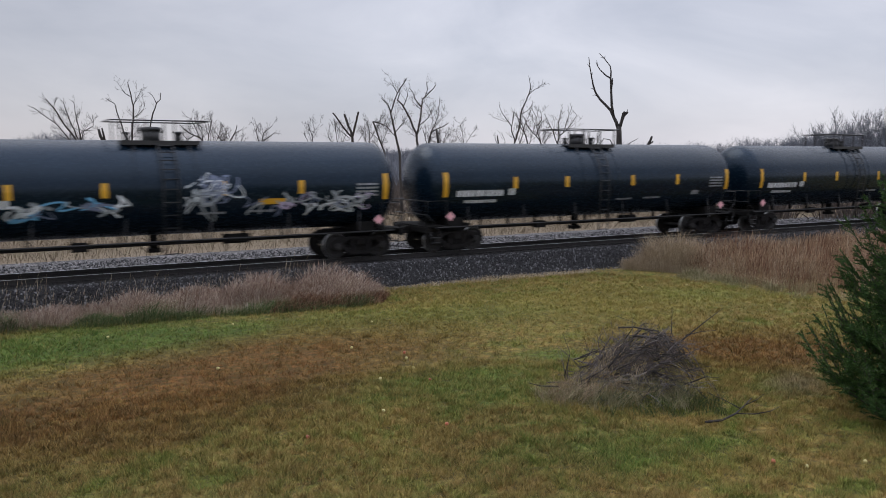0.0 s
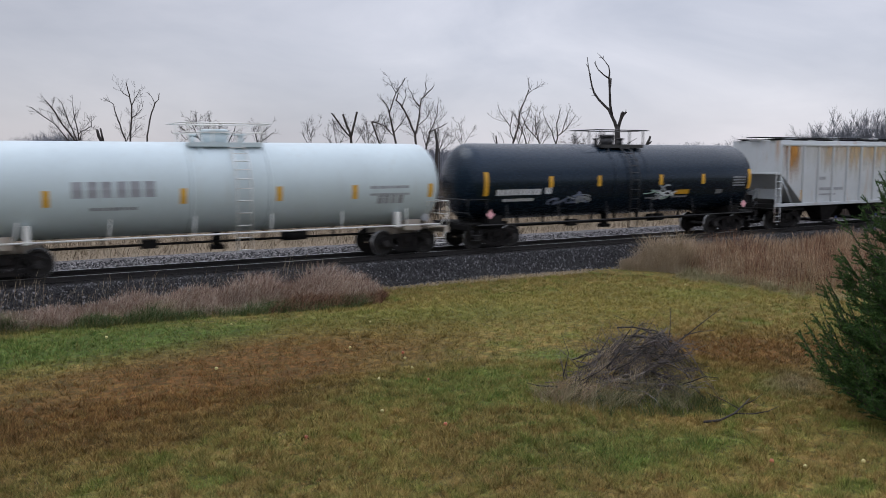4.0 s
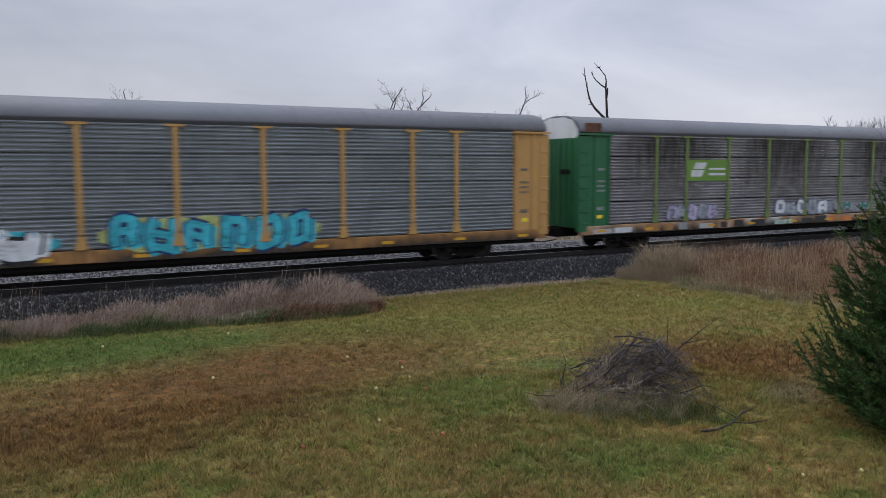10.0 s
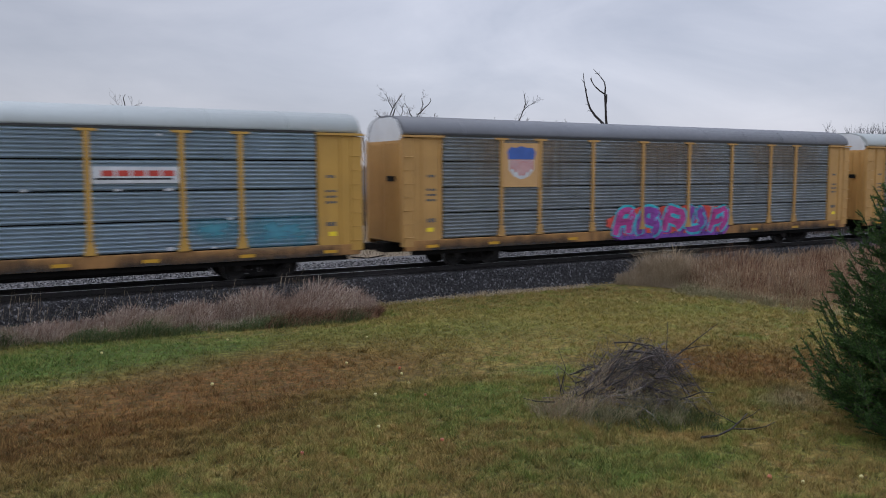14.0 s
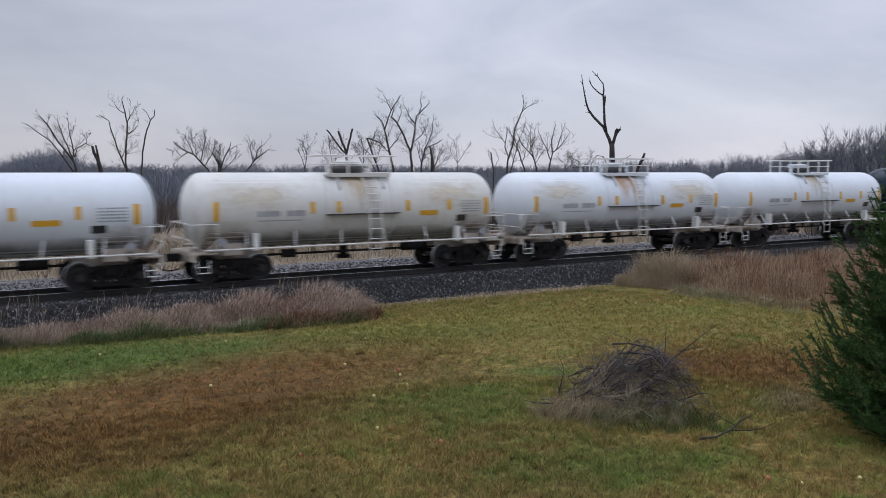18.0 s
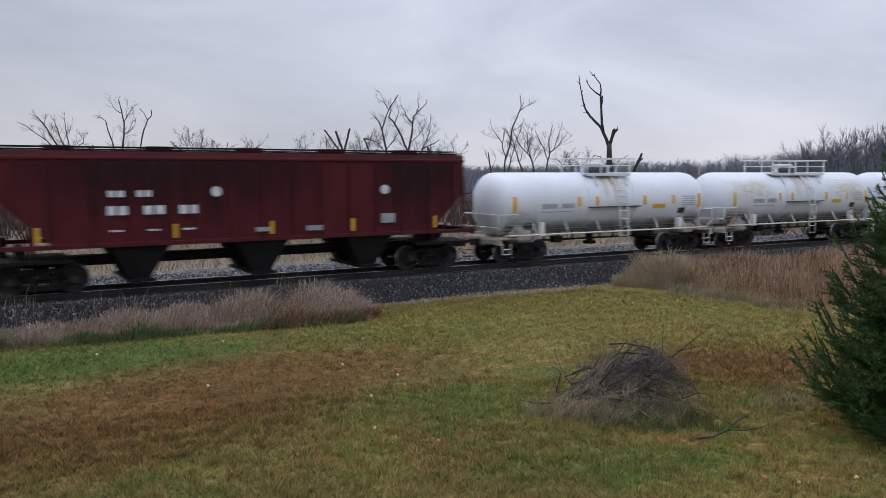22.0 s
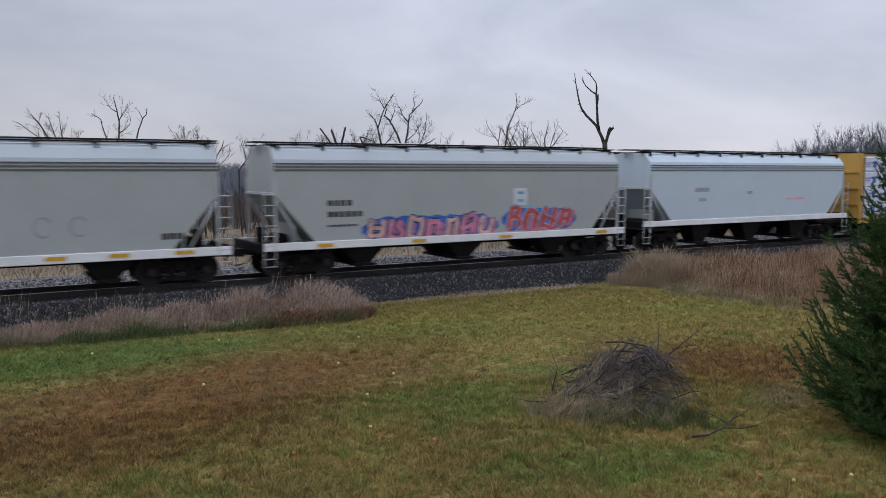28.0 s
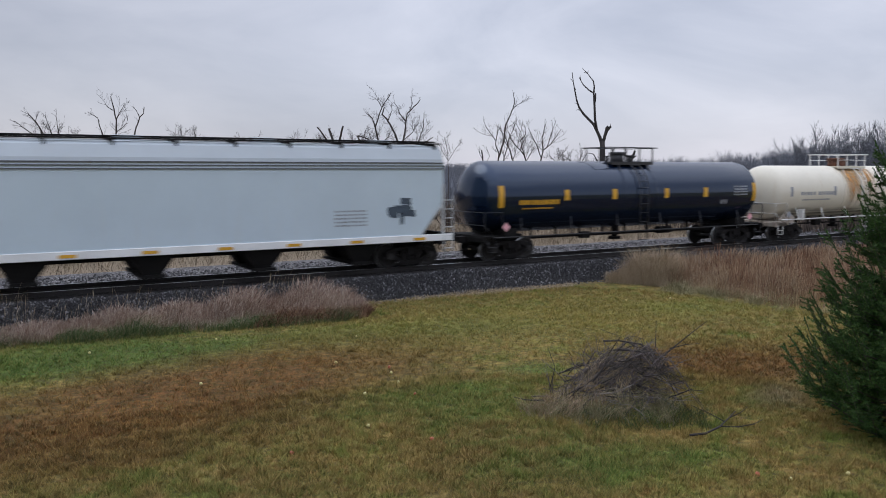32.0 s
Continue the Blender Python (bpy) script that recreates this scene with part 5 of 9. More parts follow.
def spruce(x, y, tall, wide):
    rng = random.Random(12)
    nr = np.random.default_rng(12)
    ob = thing("spruce_tree", "dense dark green young spruce with upturned tips", "tree", at=(x, y, GROUND_Z))
    part("trunk", Shape().tube([(0, 0, -0.1), (0.02, 0, tall * 0.5), (0, 0.02, tall)], 0.10, 0.012, 8), BARK, ob)
    wood = Shape()
    bases, ways, lens = [], [], []

    def needles(a, b):
        """Short needles round a twig from a to b."""
        k = max(6, int((b - a).length * 250))
        t = nr.uniform(0, 1, k)
        d = (b - a).normalized()
        p = np.array(a)[None] + np.outer(t, np.array(b - a))
        w = nr.normal(0, 1, (k, 3)) + np.array(d)[None] * 1.5 + np.array((0, 0, 0.25))[None]
        w /= np.linalg.norm(w, axis=1)[:, None]
        bases.append(p)
        ways.append(w)
        lens.append(nr.uniform(0.03, 0.07, k))

    z = 0.12
    while z < tall * 0.985:
        share = 1 - z / tall
        reach = wide * min(1.16 * share ** 0.95, 0.98 + 0.22 * z) + 0.05
        for k in range(int(9 + 10 * share)):
            ang = rng.uniform(0, 6.28)
            ln = reach * rng.uniform(0.55, 1.1)
            out = Vector((math.cos(ang), math.sin(ang), 0))
            sag = rng.uniform(-0.26, 0.06) * share
            lift = rng.uniform(0.6, 1.1)
            p0 = Vector((0, 0, z + rng.uniform(-0.05, 0.05)))
            p1 = p0 + out * ln * 0.5 + Vector((0, 0, ln * 0.5 * (sag + 0.15)))
            p2 = p0 + out * ln * 0.82 + Vector((0, 0, ln * (sag + 0.26)))
            p3 = p0 + out * ln + Vector((0, 0, ln * (sag + 0.26) + ln * 0.18 * lift * 2.2))
            pts = [p0, p1, p2, p3]
            wood.tube(pts, 0.016 * share + 0.005, 0.004, 4)
            needles(p1.lerp(p0, 0.3), p2)
            needles(p2, p3)
            m = int(4 + 11 * ln)
            for j in range(m):
                f = rng.uniform(0.25, 0.98)
                a = p0.lerp(p1, f * 2) if f < 0.5 else p1.lerp(p2, (f - 0.5) * 3) if f < 0.83 else p2.lerp(p3, (f - 0.83) * 5.8)
                sd = out.cross(Vector((0, 0, 1))) * rng.choice((-1, 1))
                tw = ln * rng.uniform(0.16, 0.34) * (1.15 - f * 0.6)
                b = a + (sd * rng.uniform(0.5, 1) + out * rng.uniform(0.3, 0.9) + Vector((0, 0, rng.uniform(-0.05, 0.8)))).normalized() * tw
                wood.tube([a, b], 0.005, 0.002, 3)
                needles(a, b)
        z += 0.115 + 0.06 * share
    needles(Vector((0, 0, tall * 0.93)), Vector((0, 0, tall + 0.1)))
    tagged(part("bough_wood", wood, BARK, ob), kind="stuff")
    p, w, ln = np.concatenate(bases), np.concatenate(ways), np.concatenate(lens)
    side = np.cross(w, nr.normal(0, 1, w.shape))
    side /= np.linalg.norm(side, axis=1)[:, None] + 1e-9
    tip, sw = p + w * ln[:, None], side * 0.0062
    v = np.stack([p - sw, p + sw, tip], 1).reshape(-1, 3)
    g = new("needles", arrays("needles", v, np.arange(len(v)).reshape(-1, 3), NEEDLE))
    g.parent = ob
    tagged(g, "dark green needles", kind="stuff")


def apple_mesh(mat):
    s = Shape()
    n, rings = 12, [(0.0, 0.030), (0.014, 0.034), (0.030, 0.026), (0.0375, 0.006), (0.036, -0.014), (0.024, -0.030), (0.009, -0.0345), (0.0, -0.031)]
    vs = [(r * math.cos(2 * math.pi * i / n), r * math.sin(2 * math.pi * i / n), z) for r, z in rings[1:-1] for i in range(n)]
    vs += [(0, 0, rings[0][1]), (0, 0, rings[-1][1])]
    k = len(rings) - 2
    fs = [(j * n + i, (j + 1) * n + i, (j + 1) * n + (i + 1) % n, j * n + (i + 1) % n) for j in range(k - 1) for i in range(n)]
    fs += [(k * n, i, (i + 1) % n) for i in range(n)] + [(k * n + 1, (k - 1) * n + (i + 1) % n, (k - 1) * n + i) for i in range(n)]
    return s.add(vs, fs, True).mesh("apple_flesh", mat)


def apples():
    yellow = paint("apple_yellow", (0.50, 0.45, 0.19), 0.4, 0.0, 0.2, 20.0, 60.0, patch=(0.5, 0.3, 0.12), patches=0.4)
    red = paint("apple_red", (0.36, 0.085, 0.045), 0.4, 0.0, 0.3, 20.0, 60.0, patch=(0.62, 0.4, 0.15), patches=0.5)
    flesh = {"y": apple_mesh(yellow), "r": apple_mesh(red)}
    stem = Shape().tube([(0, 0, 0.028), (0.003, 0, 0.042), (0.008, 0.002, 0.052)], 0.0022, 0.0016, 5).mesh("stem", BARK)
    spots = [(4.18, 17.02, "y"), (7.41, 17.34, "y"), (9.09, 19.85, "y"), (8.27, 16.27, "r"), (8.07, 15.79, "y"), (7.83, 14.98, "y"), (6.83, 14.53, "y"), (5.99, 12.62, "y"),
             (4.34, 12.0, "r"), (6.6, 11.43, "r"), (5.71, 21.46, "y"), (2.56, 21.45, "y"), (9.94, 7.56, "r"), (10.19, 7.18, "y"), (8.93, 22.55, "y"), (19.72, 20.6, "y"), (21.44, 20.18, "y"), (11.11, 6.88, "y"), (7.69, 13.99, "r")]
    for x, y, c in spots:
        ob = thing("apple", "fallen yellow apple on the lawn" if c == "y" else "fallen red apple on the lawn", "apple", "fallen apples")
        ob.matrix_basis = Matrix.Translation((x, y, GROUND_Z + 0.05)) @ Euler((random.uniform(-1, 1), random.uniform(-1, 1), random.uniform(0, 6))).to_matrix().to_4x4() @ Matrix.Scale(random.uniform(0.8, 1.0), 4)
        part("flesh", flesh[c], None, ob)
        part("stem", stem, None, ob)


ground()
track()
stones()
grasses()
trees()
far_woods()
brush_pile(10.7, 11.45)
lone_branch(11.10, 9.17)
spruce(13.7, 7.35, 6.7, 1.78)
apples()


# ---- the train: shared pieces ----
BLACK = paint("tank_black", (0.0034, 0.0095, 0.0180), 0.22, 0.0, 0.2, 0.6, 9.0, streak=(0.008, 0.015, 0.023), amount=0.4, spec=0.38, bump=0.02, tint=(0.66, 0.80, 1.0))
BLACK_GREY = paint("tank_black_dusty", (0.0045, 0.0115, 0.0190), 0.30, 0.0, 0.25, 0.6, 9.0, streak=(0.011, 0.018, 0.024), amount=0.4, spec=0.32, bump=0.02, tint=(0.70, 0.84, 1.0))
BLACK_NEW = paint("tank_black_clean", (0.0034, 0.0085, 0.0230), 0.10, 0.0, 0.08, 0.5, 9.0, spec=0.75, bump=0.01, tint=(0.62, 0.76, 1.0))
WHITE = paint("tank_white", (0.585, 0.620, 0.665), 0.42, 0.0, 0.05, 0.6, 7.0, streak=(0.45, 0.36, 0.24), amount=0.35, soot=0.06)
WHITE_OLD = paint("tank_white_old", (0.565, 0.560, 0.540), 0.5, 0.0, 0.07, 0.6, 7.0, streak=(0.42, 0.30, 0.18), amount=0.55, soot=0.14)
WHITE_PALE = paint("tank_pale_blue", (0.47, 0.55, 0.575), 0.4, 0.0, 0.05, 0.6, 7.0, streak=(0.35, 0.33, 0.28), amount=0.3, soot=0.06)
CREAM = paint("tank_cream", (0.64, 0.60, 0.50), 0.45, 0.0, 0.05, 0.6, 7.0, streak=(0.45, 0.30, 0.14), amount=0.3)
GRIME = wash("road_grime", (0.17, 0.145, 0.115), "dirt", 0.8)
RUST = wash("rust_stain", (0.40, 0.16, 0.04), "run", 0.95, 0.8, (0.56, 0.32, 0.10))
RUST_PALE = wash("rust_stain_pale", (0.50, 0.33, 0.17), "run", 0.75, 0.75, (0.62, 0.50, 0.32))
RUST_HEAVY = wash("rust_heavy", (0.34, 0.12, 0.025), "run", 1.0, 0.8, (0.58, 0.30, 0.07))
SOOT_RUN = wash("soot_run", (0.025, 0.022, 0.02), "run", 0.9, 0.8, (0.05, 0.044, 0.04))
BROWN_RUN = wash("brown_run", (0.17, 0.115, 0.07), "run", 0.7, 0.8, (0.25, 0.20, 0.15))
SOOT_LOW = wash("soot_low", (0.028, 0.027, 0.026), "dirt", 0.95, 0.8, (0.07, 0.066, 0.06))
LILAC_LOW = wash("lilac_overspray", (0.34, 0.36, 0.52), "dirt", 0.8, 0.6, (0.10, 0.30, 0.56))
DIRTY_WHITE = paint("dirty_white", (0.36, 0.32, 0.27), 0.65, 0.0, 0.2, 1.0, 8.0, streak=(0.16, 0.095, 0.055), amount=0.85, reach=(0.42, 0.62), soot=0.35)
RED_SOOT = wash("red_soot", (0.012, 0.006, 0.007), "run", 0.92, 0.8, (0.020, 0.009, 0.010))
SOOT_BLOT = wash("soot_blot", (0.020, 0.019, 0.018), "blot", 1.0, 0.8, (0.055, 0.05, 0.045))
CYAN_WASH = wash("cyan_wash", (0.08, 0.36, 0.42), "blot", 0.85, 0.6, (0.10, 0.24, 0.36))
TEAL_BASE = wash("teal_base", (0.03, 0.30, 0.36), "dirt", 1.0, 0.6, (0.02, 0.14, 0.32))
BLUE_BASE = wash("blue_base", (0.03, 0.12, 0.42), "dirt", 1.0, 0.6, (0.04, 0.26, 0.50))
VIOLET_BASE = wash("violet_base", (0.13, 0.07, 0.36), "dirt", 1.0, 0.6, (0.22, 0.08, 0.38))
BROWN_END = wash("brown_end", (0.22, 0.135, 0.075), "dirt", 0.85, 0.8, (0.12, 0.075, 0.05))
CREAM_WASH = wash("cream_wash", (0.66, 0.57, 0.42), "blot", 0.55, 0.6, (0.70, 0.64, 0.53))
HAZE_WASH = wash("smeared_wash", (0.13, 0.125, 0.125), "blot", 0.6, 0.7, (0.20, 0.19, 0.19))
RUST_DARK = paint("rust_plate", (0.11, 0.045, 0.025), 0.85, 0.0, 0.4, 3.0, 14.0)
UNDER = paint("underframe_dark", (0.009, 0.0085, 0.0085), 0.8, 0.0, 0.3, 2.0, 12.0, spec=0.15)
PIPE_WHITE = paint("rail_white", (0.66, 0.66, 0.64), 0.5, 0.0, 0.1, 2.0, 12.0, streak=(0.35, 0.25, 0.15), amount=0.5)
PIPE_BLACK = paint("rail_black", (0.018, 0.018, 0.020), 0.45, 0.0, 0.2, 2.0, 12.0)
STRIPE = paint("reflective_yellow", (0.58, 0.31, 0.02), 0.4, 0.0, 0.12, 2.0, 9.0)
PLACARD = paint("placard_yellow", (0.85, 0.66, 0.03), 0.4, 0.0, 0.06, 2.0, 9.0)
MARK_WHITE = paint("mark_white", (0.56, 0.58, 0.61), 0.5, 0.0, 0.15, 3.0, 12.0)
MARK_GREY = paint("mark_grey", (0.26, 0.27, 0.29), 0.5, 0.0, 0.2, 3.0, 12.0)
MARK_SLATE = paint("mark_slate", (0.085, 0.09, 0.10), 0.5, 0.0, 0.2, 3.0, 12.0)
MARK_BLACK = paint("mark_black", (0.022, 0.022, 0.024), 0.5, 0.0, 0.2, 3.0, 12.0)
MARK_RED = paint("mark_red", (0.50, 0.05, 0.035), 0.5, 0.0, 0.15, 3.0, 12.0)
MARK_BLUE = paint("mark_blue", (0.05, 0.12, 0.42), 0.5, 0.0, 0.15, 3.0, 12.0)
MARK_PINK = paint("mark_pink", (0.70, 0.36, 0.40), 0.5, 0.0, 0.15, 3.0, 12.0)


def colour(name, r, g, b):
    """Spray paint, thin in places, so that what lies below shows through."""
    key = "spray_" + name
    if key not in MATS:
        q = Graph(key)
        own = q.own()
        c = q.mix(q.span(q.noise(own, 1.6, 4.0), 0.35, 0.65), (r * 0.78, g * 0.78, b * 0.78), (min(1, r * 1.18), min(1, g * 1.18), min(1, b * 1.18)))
        worn = q.noise(q.shift(own, (1.0, 1.0, 2.5)), 2.2, 5.0, 0.7)
        MATS[key] = q.finish(c, 0.6, 0.0, None, 0, 0, 0.35, 0.0, q.span(worn, 0.36, 0.5, 0.62, 0.97))
    return MATS[key]


def side_frame_mesh():
    s = Shape()
    for y in (0.0,):
        a, b = y - 0.075, y + 0.075
        s.plate([(-1.12, 0.44), (-1.12, 0.60), (-0.95, 0.70), (-0.45, 0.80), (0.45, 0.80), (0.95, 0.70), (1.12, 0.60), (1.12, 0.44), (0.98, 0.38), (0.80, 0.42), (0.62, 0.62), (0.40, 0.70), (-0.40, 0.70), (-0.62, 0.62), (-0.80, 0.42), (-0.98, 0.38)], a, b)
        s.plate([(-0.80, 0.42), (-0.66, 0.50), (-0.36, 0.27), (0.36, 0.27), (0.66, 0.50), (0.80, 0.42), (0.42, 0.15), (-0.42, 0.15)], a, b)
        for x in (-0.33, 0.33):
            s.plate([(x - 0.07, 0.26), (x + 0.07, 0.26), (x + 0.06, 0.72), (x - 0.06, 0.72)], a, b)
    return s.mesh("side_frame", IRON)


def spring_mesh():
    """One coil spring, as a corrugated sleeve."""
    s, n, vs = Shape(), 9, []
    prof = [(0.0, 0.26), (0.06, 0.26)] + [(0.088 if k % 2 else 0.066, 0.27 + 0.03 * k) for k in range(9)] + [(0.06, 0.53), (0.0, 0.53)]
    for r, z in prof:
        vs += [(max(r, 0.001) * math.cos(2 * math.pi * q / n), max(r, 0.001) * math.sin(2 * math.pi * q / n), z) for q in range(n)]
    return s.add(vs, [(a * n + q, a * n + (q + 1) % n, (a + 1) * n + (q + 1) % n, (a + 1) * n + q) for a in range(len(prof) - 1) for q in range(n)], True).mesh("spring", IRON)


def wheelset_mesh():
    s = Shape().cyl((0, -1.08, 0), (0, 1.08, 0), 0.085, n=12)
    for e in (-1, 1):
        prof = [(0.69, 0.12), (0.70, 0.30), (0.685, 0.40), (0.685, 0.487), (0.715, 0.487), (0.735, 0.462), (0.82, 0.457), (0.825, 0.40), (0.765, 0.33), (0.76, 0.20), (0.80, 0.13)]
        n, vs, fs = 28, [], []
        for y, r in prof:
            vs += [(r * math.cos(2 * math.pi * i / n), e * y, r * math.sin(2 * math.pi * i / n)) for i in range(n)]
        for j in range(len(prof) - 1):
            s.slot = 1 if j in (4, 5) else 0
            k = [(j * n + i, j * n + (i + 1) % n, (j + 1) * n + (i + 1) % n, (j + 1) * n + i) for i in range(n)]
            fs.append((k, s.slot))
        base = len(s.v)
        s.v += vs
        for k, slot in fs:
            s.f += [tuple(q + base for q in (f if e < 0 else f[::-1])) for f in k]
            s.mi += [slot] * len(k)
            s.sm += [False] * len(k)
        s.slot = 0
        s.cyl((0, e * 1.0, 0), (0, e * 1.13, 0), 0.13, n=12)
        for k in range(3):
            a = 2.1 * k
            s.cyl((0.07 * math.cos(a), e * 1.13, 0.07 * math.sin(a)), (0.07 * math.cos(a), e * 1.145, 0.07 * math.sin(a)), 0.022, n=6)
    return s.mesh("wheelset", [WHEEL, TREAD])


def bolster_mesh():
    s = Shape().box(-0.2, 0.2, -1.12, 1.12, 0.50, 0.72, 0.04)
    s.cyl((0, 0, 0.72), (0, 0, 0.86), 0.3, n=14)
    for x in (-0.42, 0.42):
        s.box(x - 0.05, x + 0.05, -0.95, 0.95, 0.36, 0.46, 0.015)
    return s.mesh("bolster", IRON)


SIDE_FRAME, SPRINGS, WHEELSET, BOLSTER = side_frame_mesh(), spring_mesh(), wheelset_mesh(), bolster_mesh()
WHEELS, CARS = [], []


def truck(car, x):
    t = part("truck", BOLSTER, None, car, "dark three-piece freight truck")
    t.location = (x, 0, 0)
    for y in (-1.0, 1.0):
        part("side_frame", SIDE_FRAME, None, t, at=(0, y, 0))
        for dx in (-0.18, 0.0, 0.18):
            part("spring", SPRINGS, None, t, at=(dx, y, 0))
    for dx in (-0.89, 0.89):
        w = part("wheelset", WHEELSET, None, t)
        w.matrix_parent_inverse = Matrix.Translation((dx, 0, 0.459))
        WHEELS.append(w)


def couplers(car, half, reach, mat=None):
    """A coupler at each end, from the end sill to the middle of the gap."""
    for e in (-1, 1):
        s = Shape()
        s.box(min(e * (half - 0.5), e * (reach - 0.14)), max(e * (half - 0.5), e * (reach - 0.14)), -0.075, 0.075, 0.78, 0.95, 0.02)
        s.plate([(e * (reach - 0.34), 0.72), (e * (reach - 0.02), 0.74), (e * (reach + 0.02), 0.99), (e * (reach - 0.34), 1.0)][::e], -0.16, 0.13)
        s.tube([(e * (half - 0.1), -0.25, 0.75), (e * (half + 0.15), -0.28, 0.5), (e * (reach), -0.2, 0.42)], 0.025, 0.025, 5)
        part("coupler", s, mat or IRON, car)


def flat(y):
    return lambda x, z, off: (x, -y - off, z)


def barrel(r, zc):
    def surf(x, z, off):
        a = math.asin(max(-1.0, min(1.0, (z - zc) / r)))
        return (x, -(r + off) * math.cos(a), zc + (r + off) * math.sin(a))
    return surf


def letters(s, surf, x0, x1, z0, z1, count, off=0.006, rng=random):
    """A row of plain bars, as wide as the characters that they stand for."""
    w = (x1 - x0) / count
    for i in range(count):
        s.patch(surf, x0 + i * w + w * rng.uniform(0.02, 0.10), x0 + (i + 1) * w - w * rng.uniform(0.10, 0.24), z0, z1, off)


def lettering(car, surf, rows, mat, label="", name="lettering"):
    """rows: x0, x1, z0, z1, characters."""
    s = Shape()
    for x0, x1, z0, z1, k in rows:
        letters(s, surf, x0, x1, z0, z1, k)
    tagged(part(name, s, mat, car, label), kind="stuff")


def marks(car, surf, name, rects, mat, label="", off=0.007):
    for x0, x1, z0, z1 in rects:
        part(name, Shape().patch(surf, x0, x1, z0, z1, off), mat, car, label)


def ladder(car, x, y0, z0, z1, width, mat, y1=None, step=0.32):
    y1 = y0 if y1 is None else y1
    s = Shape()
    for e in (-width / 2, width / 2):
        s.box(x + e - 0.016, x + e + 0.016, y0 - 0.016, y0 + 0.016, z0, z1) if y0 == y1 else s.tube([(x + e, y0, z0), (x + e, y1, z1)], 0.025, n=4)
    k = max(2, int((z1 - z0) / step))
    for i in range(k):
        t = (i + 0.5) / k
        y = y0 + (y1 - y0) * t
        s.tube([(x - width / 2, y, z0 + (z1 - z0) * t), (x + width / 2, y, z0 + (z1 - z0) * t)], 0.02, n=4)
    return part("ladder", s, mat, car)


def blob_ring(cx, cz, w, h, rng, n=14, rough=0.18, slant=0.0):
    ring = []
    for i in range(n):
        a = 2 * math.pi * i / n
        k = 1 + rng.uniform(-rough, rough)
        ca, sa = math.cos(a), math.sin(a)
        e = 0.55   # squarer than an ellipse
        x = math.copysign(abs(ca) ** e, ca) * w / 2 * k
        z = math.copysign(abs(sa) ** e, sa) * h / 2 * k
        ring.append((cx + x + slant * z, cz + z))
    return ring


def spray(s, surf, ring, off):
    """A flat painted shape on a side: triangles round its middle."""
    cx, cz = sum(p[0] for p in ring) / len(ring), sum(p[1] for p in ring) / len(ring)
    n = len(ring)
    vs = [surf(cx, cz, off)] + [surf(cx + (x - cx) * 0.5, cz + (z - cz) * 0.5, off) for x, z in ring] + [surf(x, z, off) for x, z in ring]
    fs = [(0, 1 + i, 1 + (i + 1) % n) for i in range(n)] + [(1 + i, 1 + n + i, 1 + n + (i + 1) % n, 1 + (i + 1) % n) for i in range(n)]
    s.add(vs, fs)


def stroke(s, surf, pts, width, off):
    """A broad painted stroke along points on a side."""
    n, vs = len(pts), []
    for i, (x, z) in enumerate(pts):
        (xa, za), (xb, zb) = pts[max(0, i - 1)], pts[min(n - 1, i + 1)]
        d = math.hypot(xb - xa, zb - za) or 1.0
        w = width / 2 * (1.0 if 0 < i < n - 1 else 0.8)
        ux, uz = -(zb - za) / d * w, (xb - xa) / d * w
        vs += [surf(x + ux, z + uz, off), surf(x - ux, z - uz, off)]
    s.add(vs, [(2 * i, 2 * i + 2, 2 * i + 3, 2 * i + 1) for i in range(n - 1)])


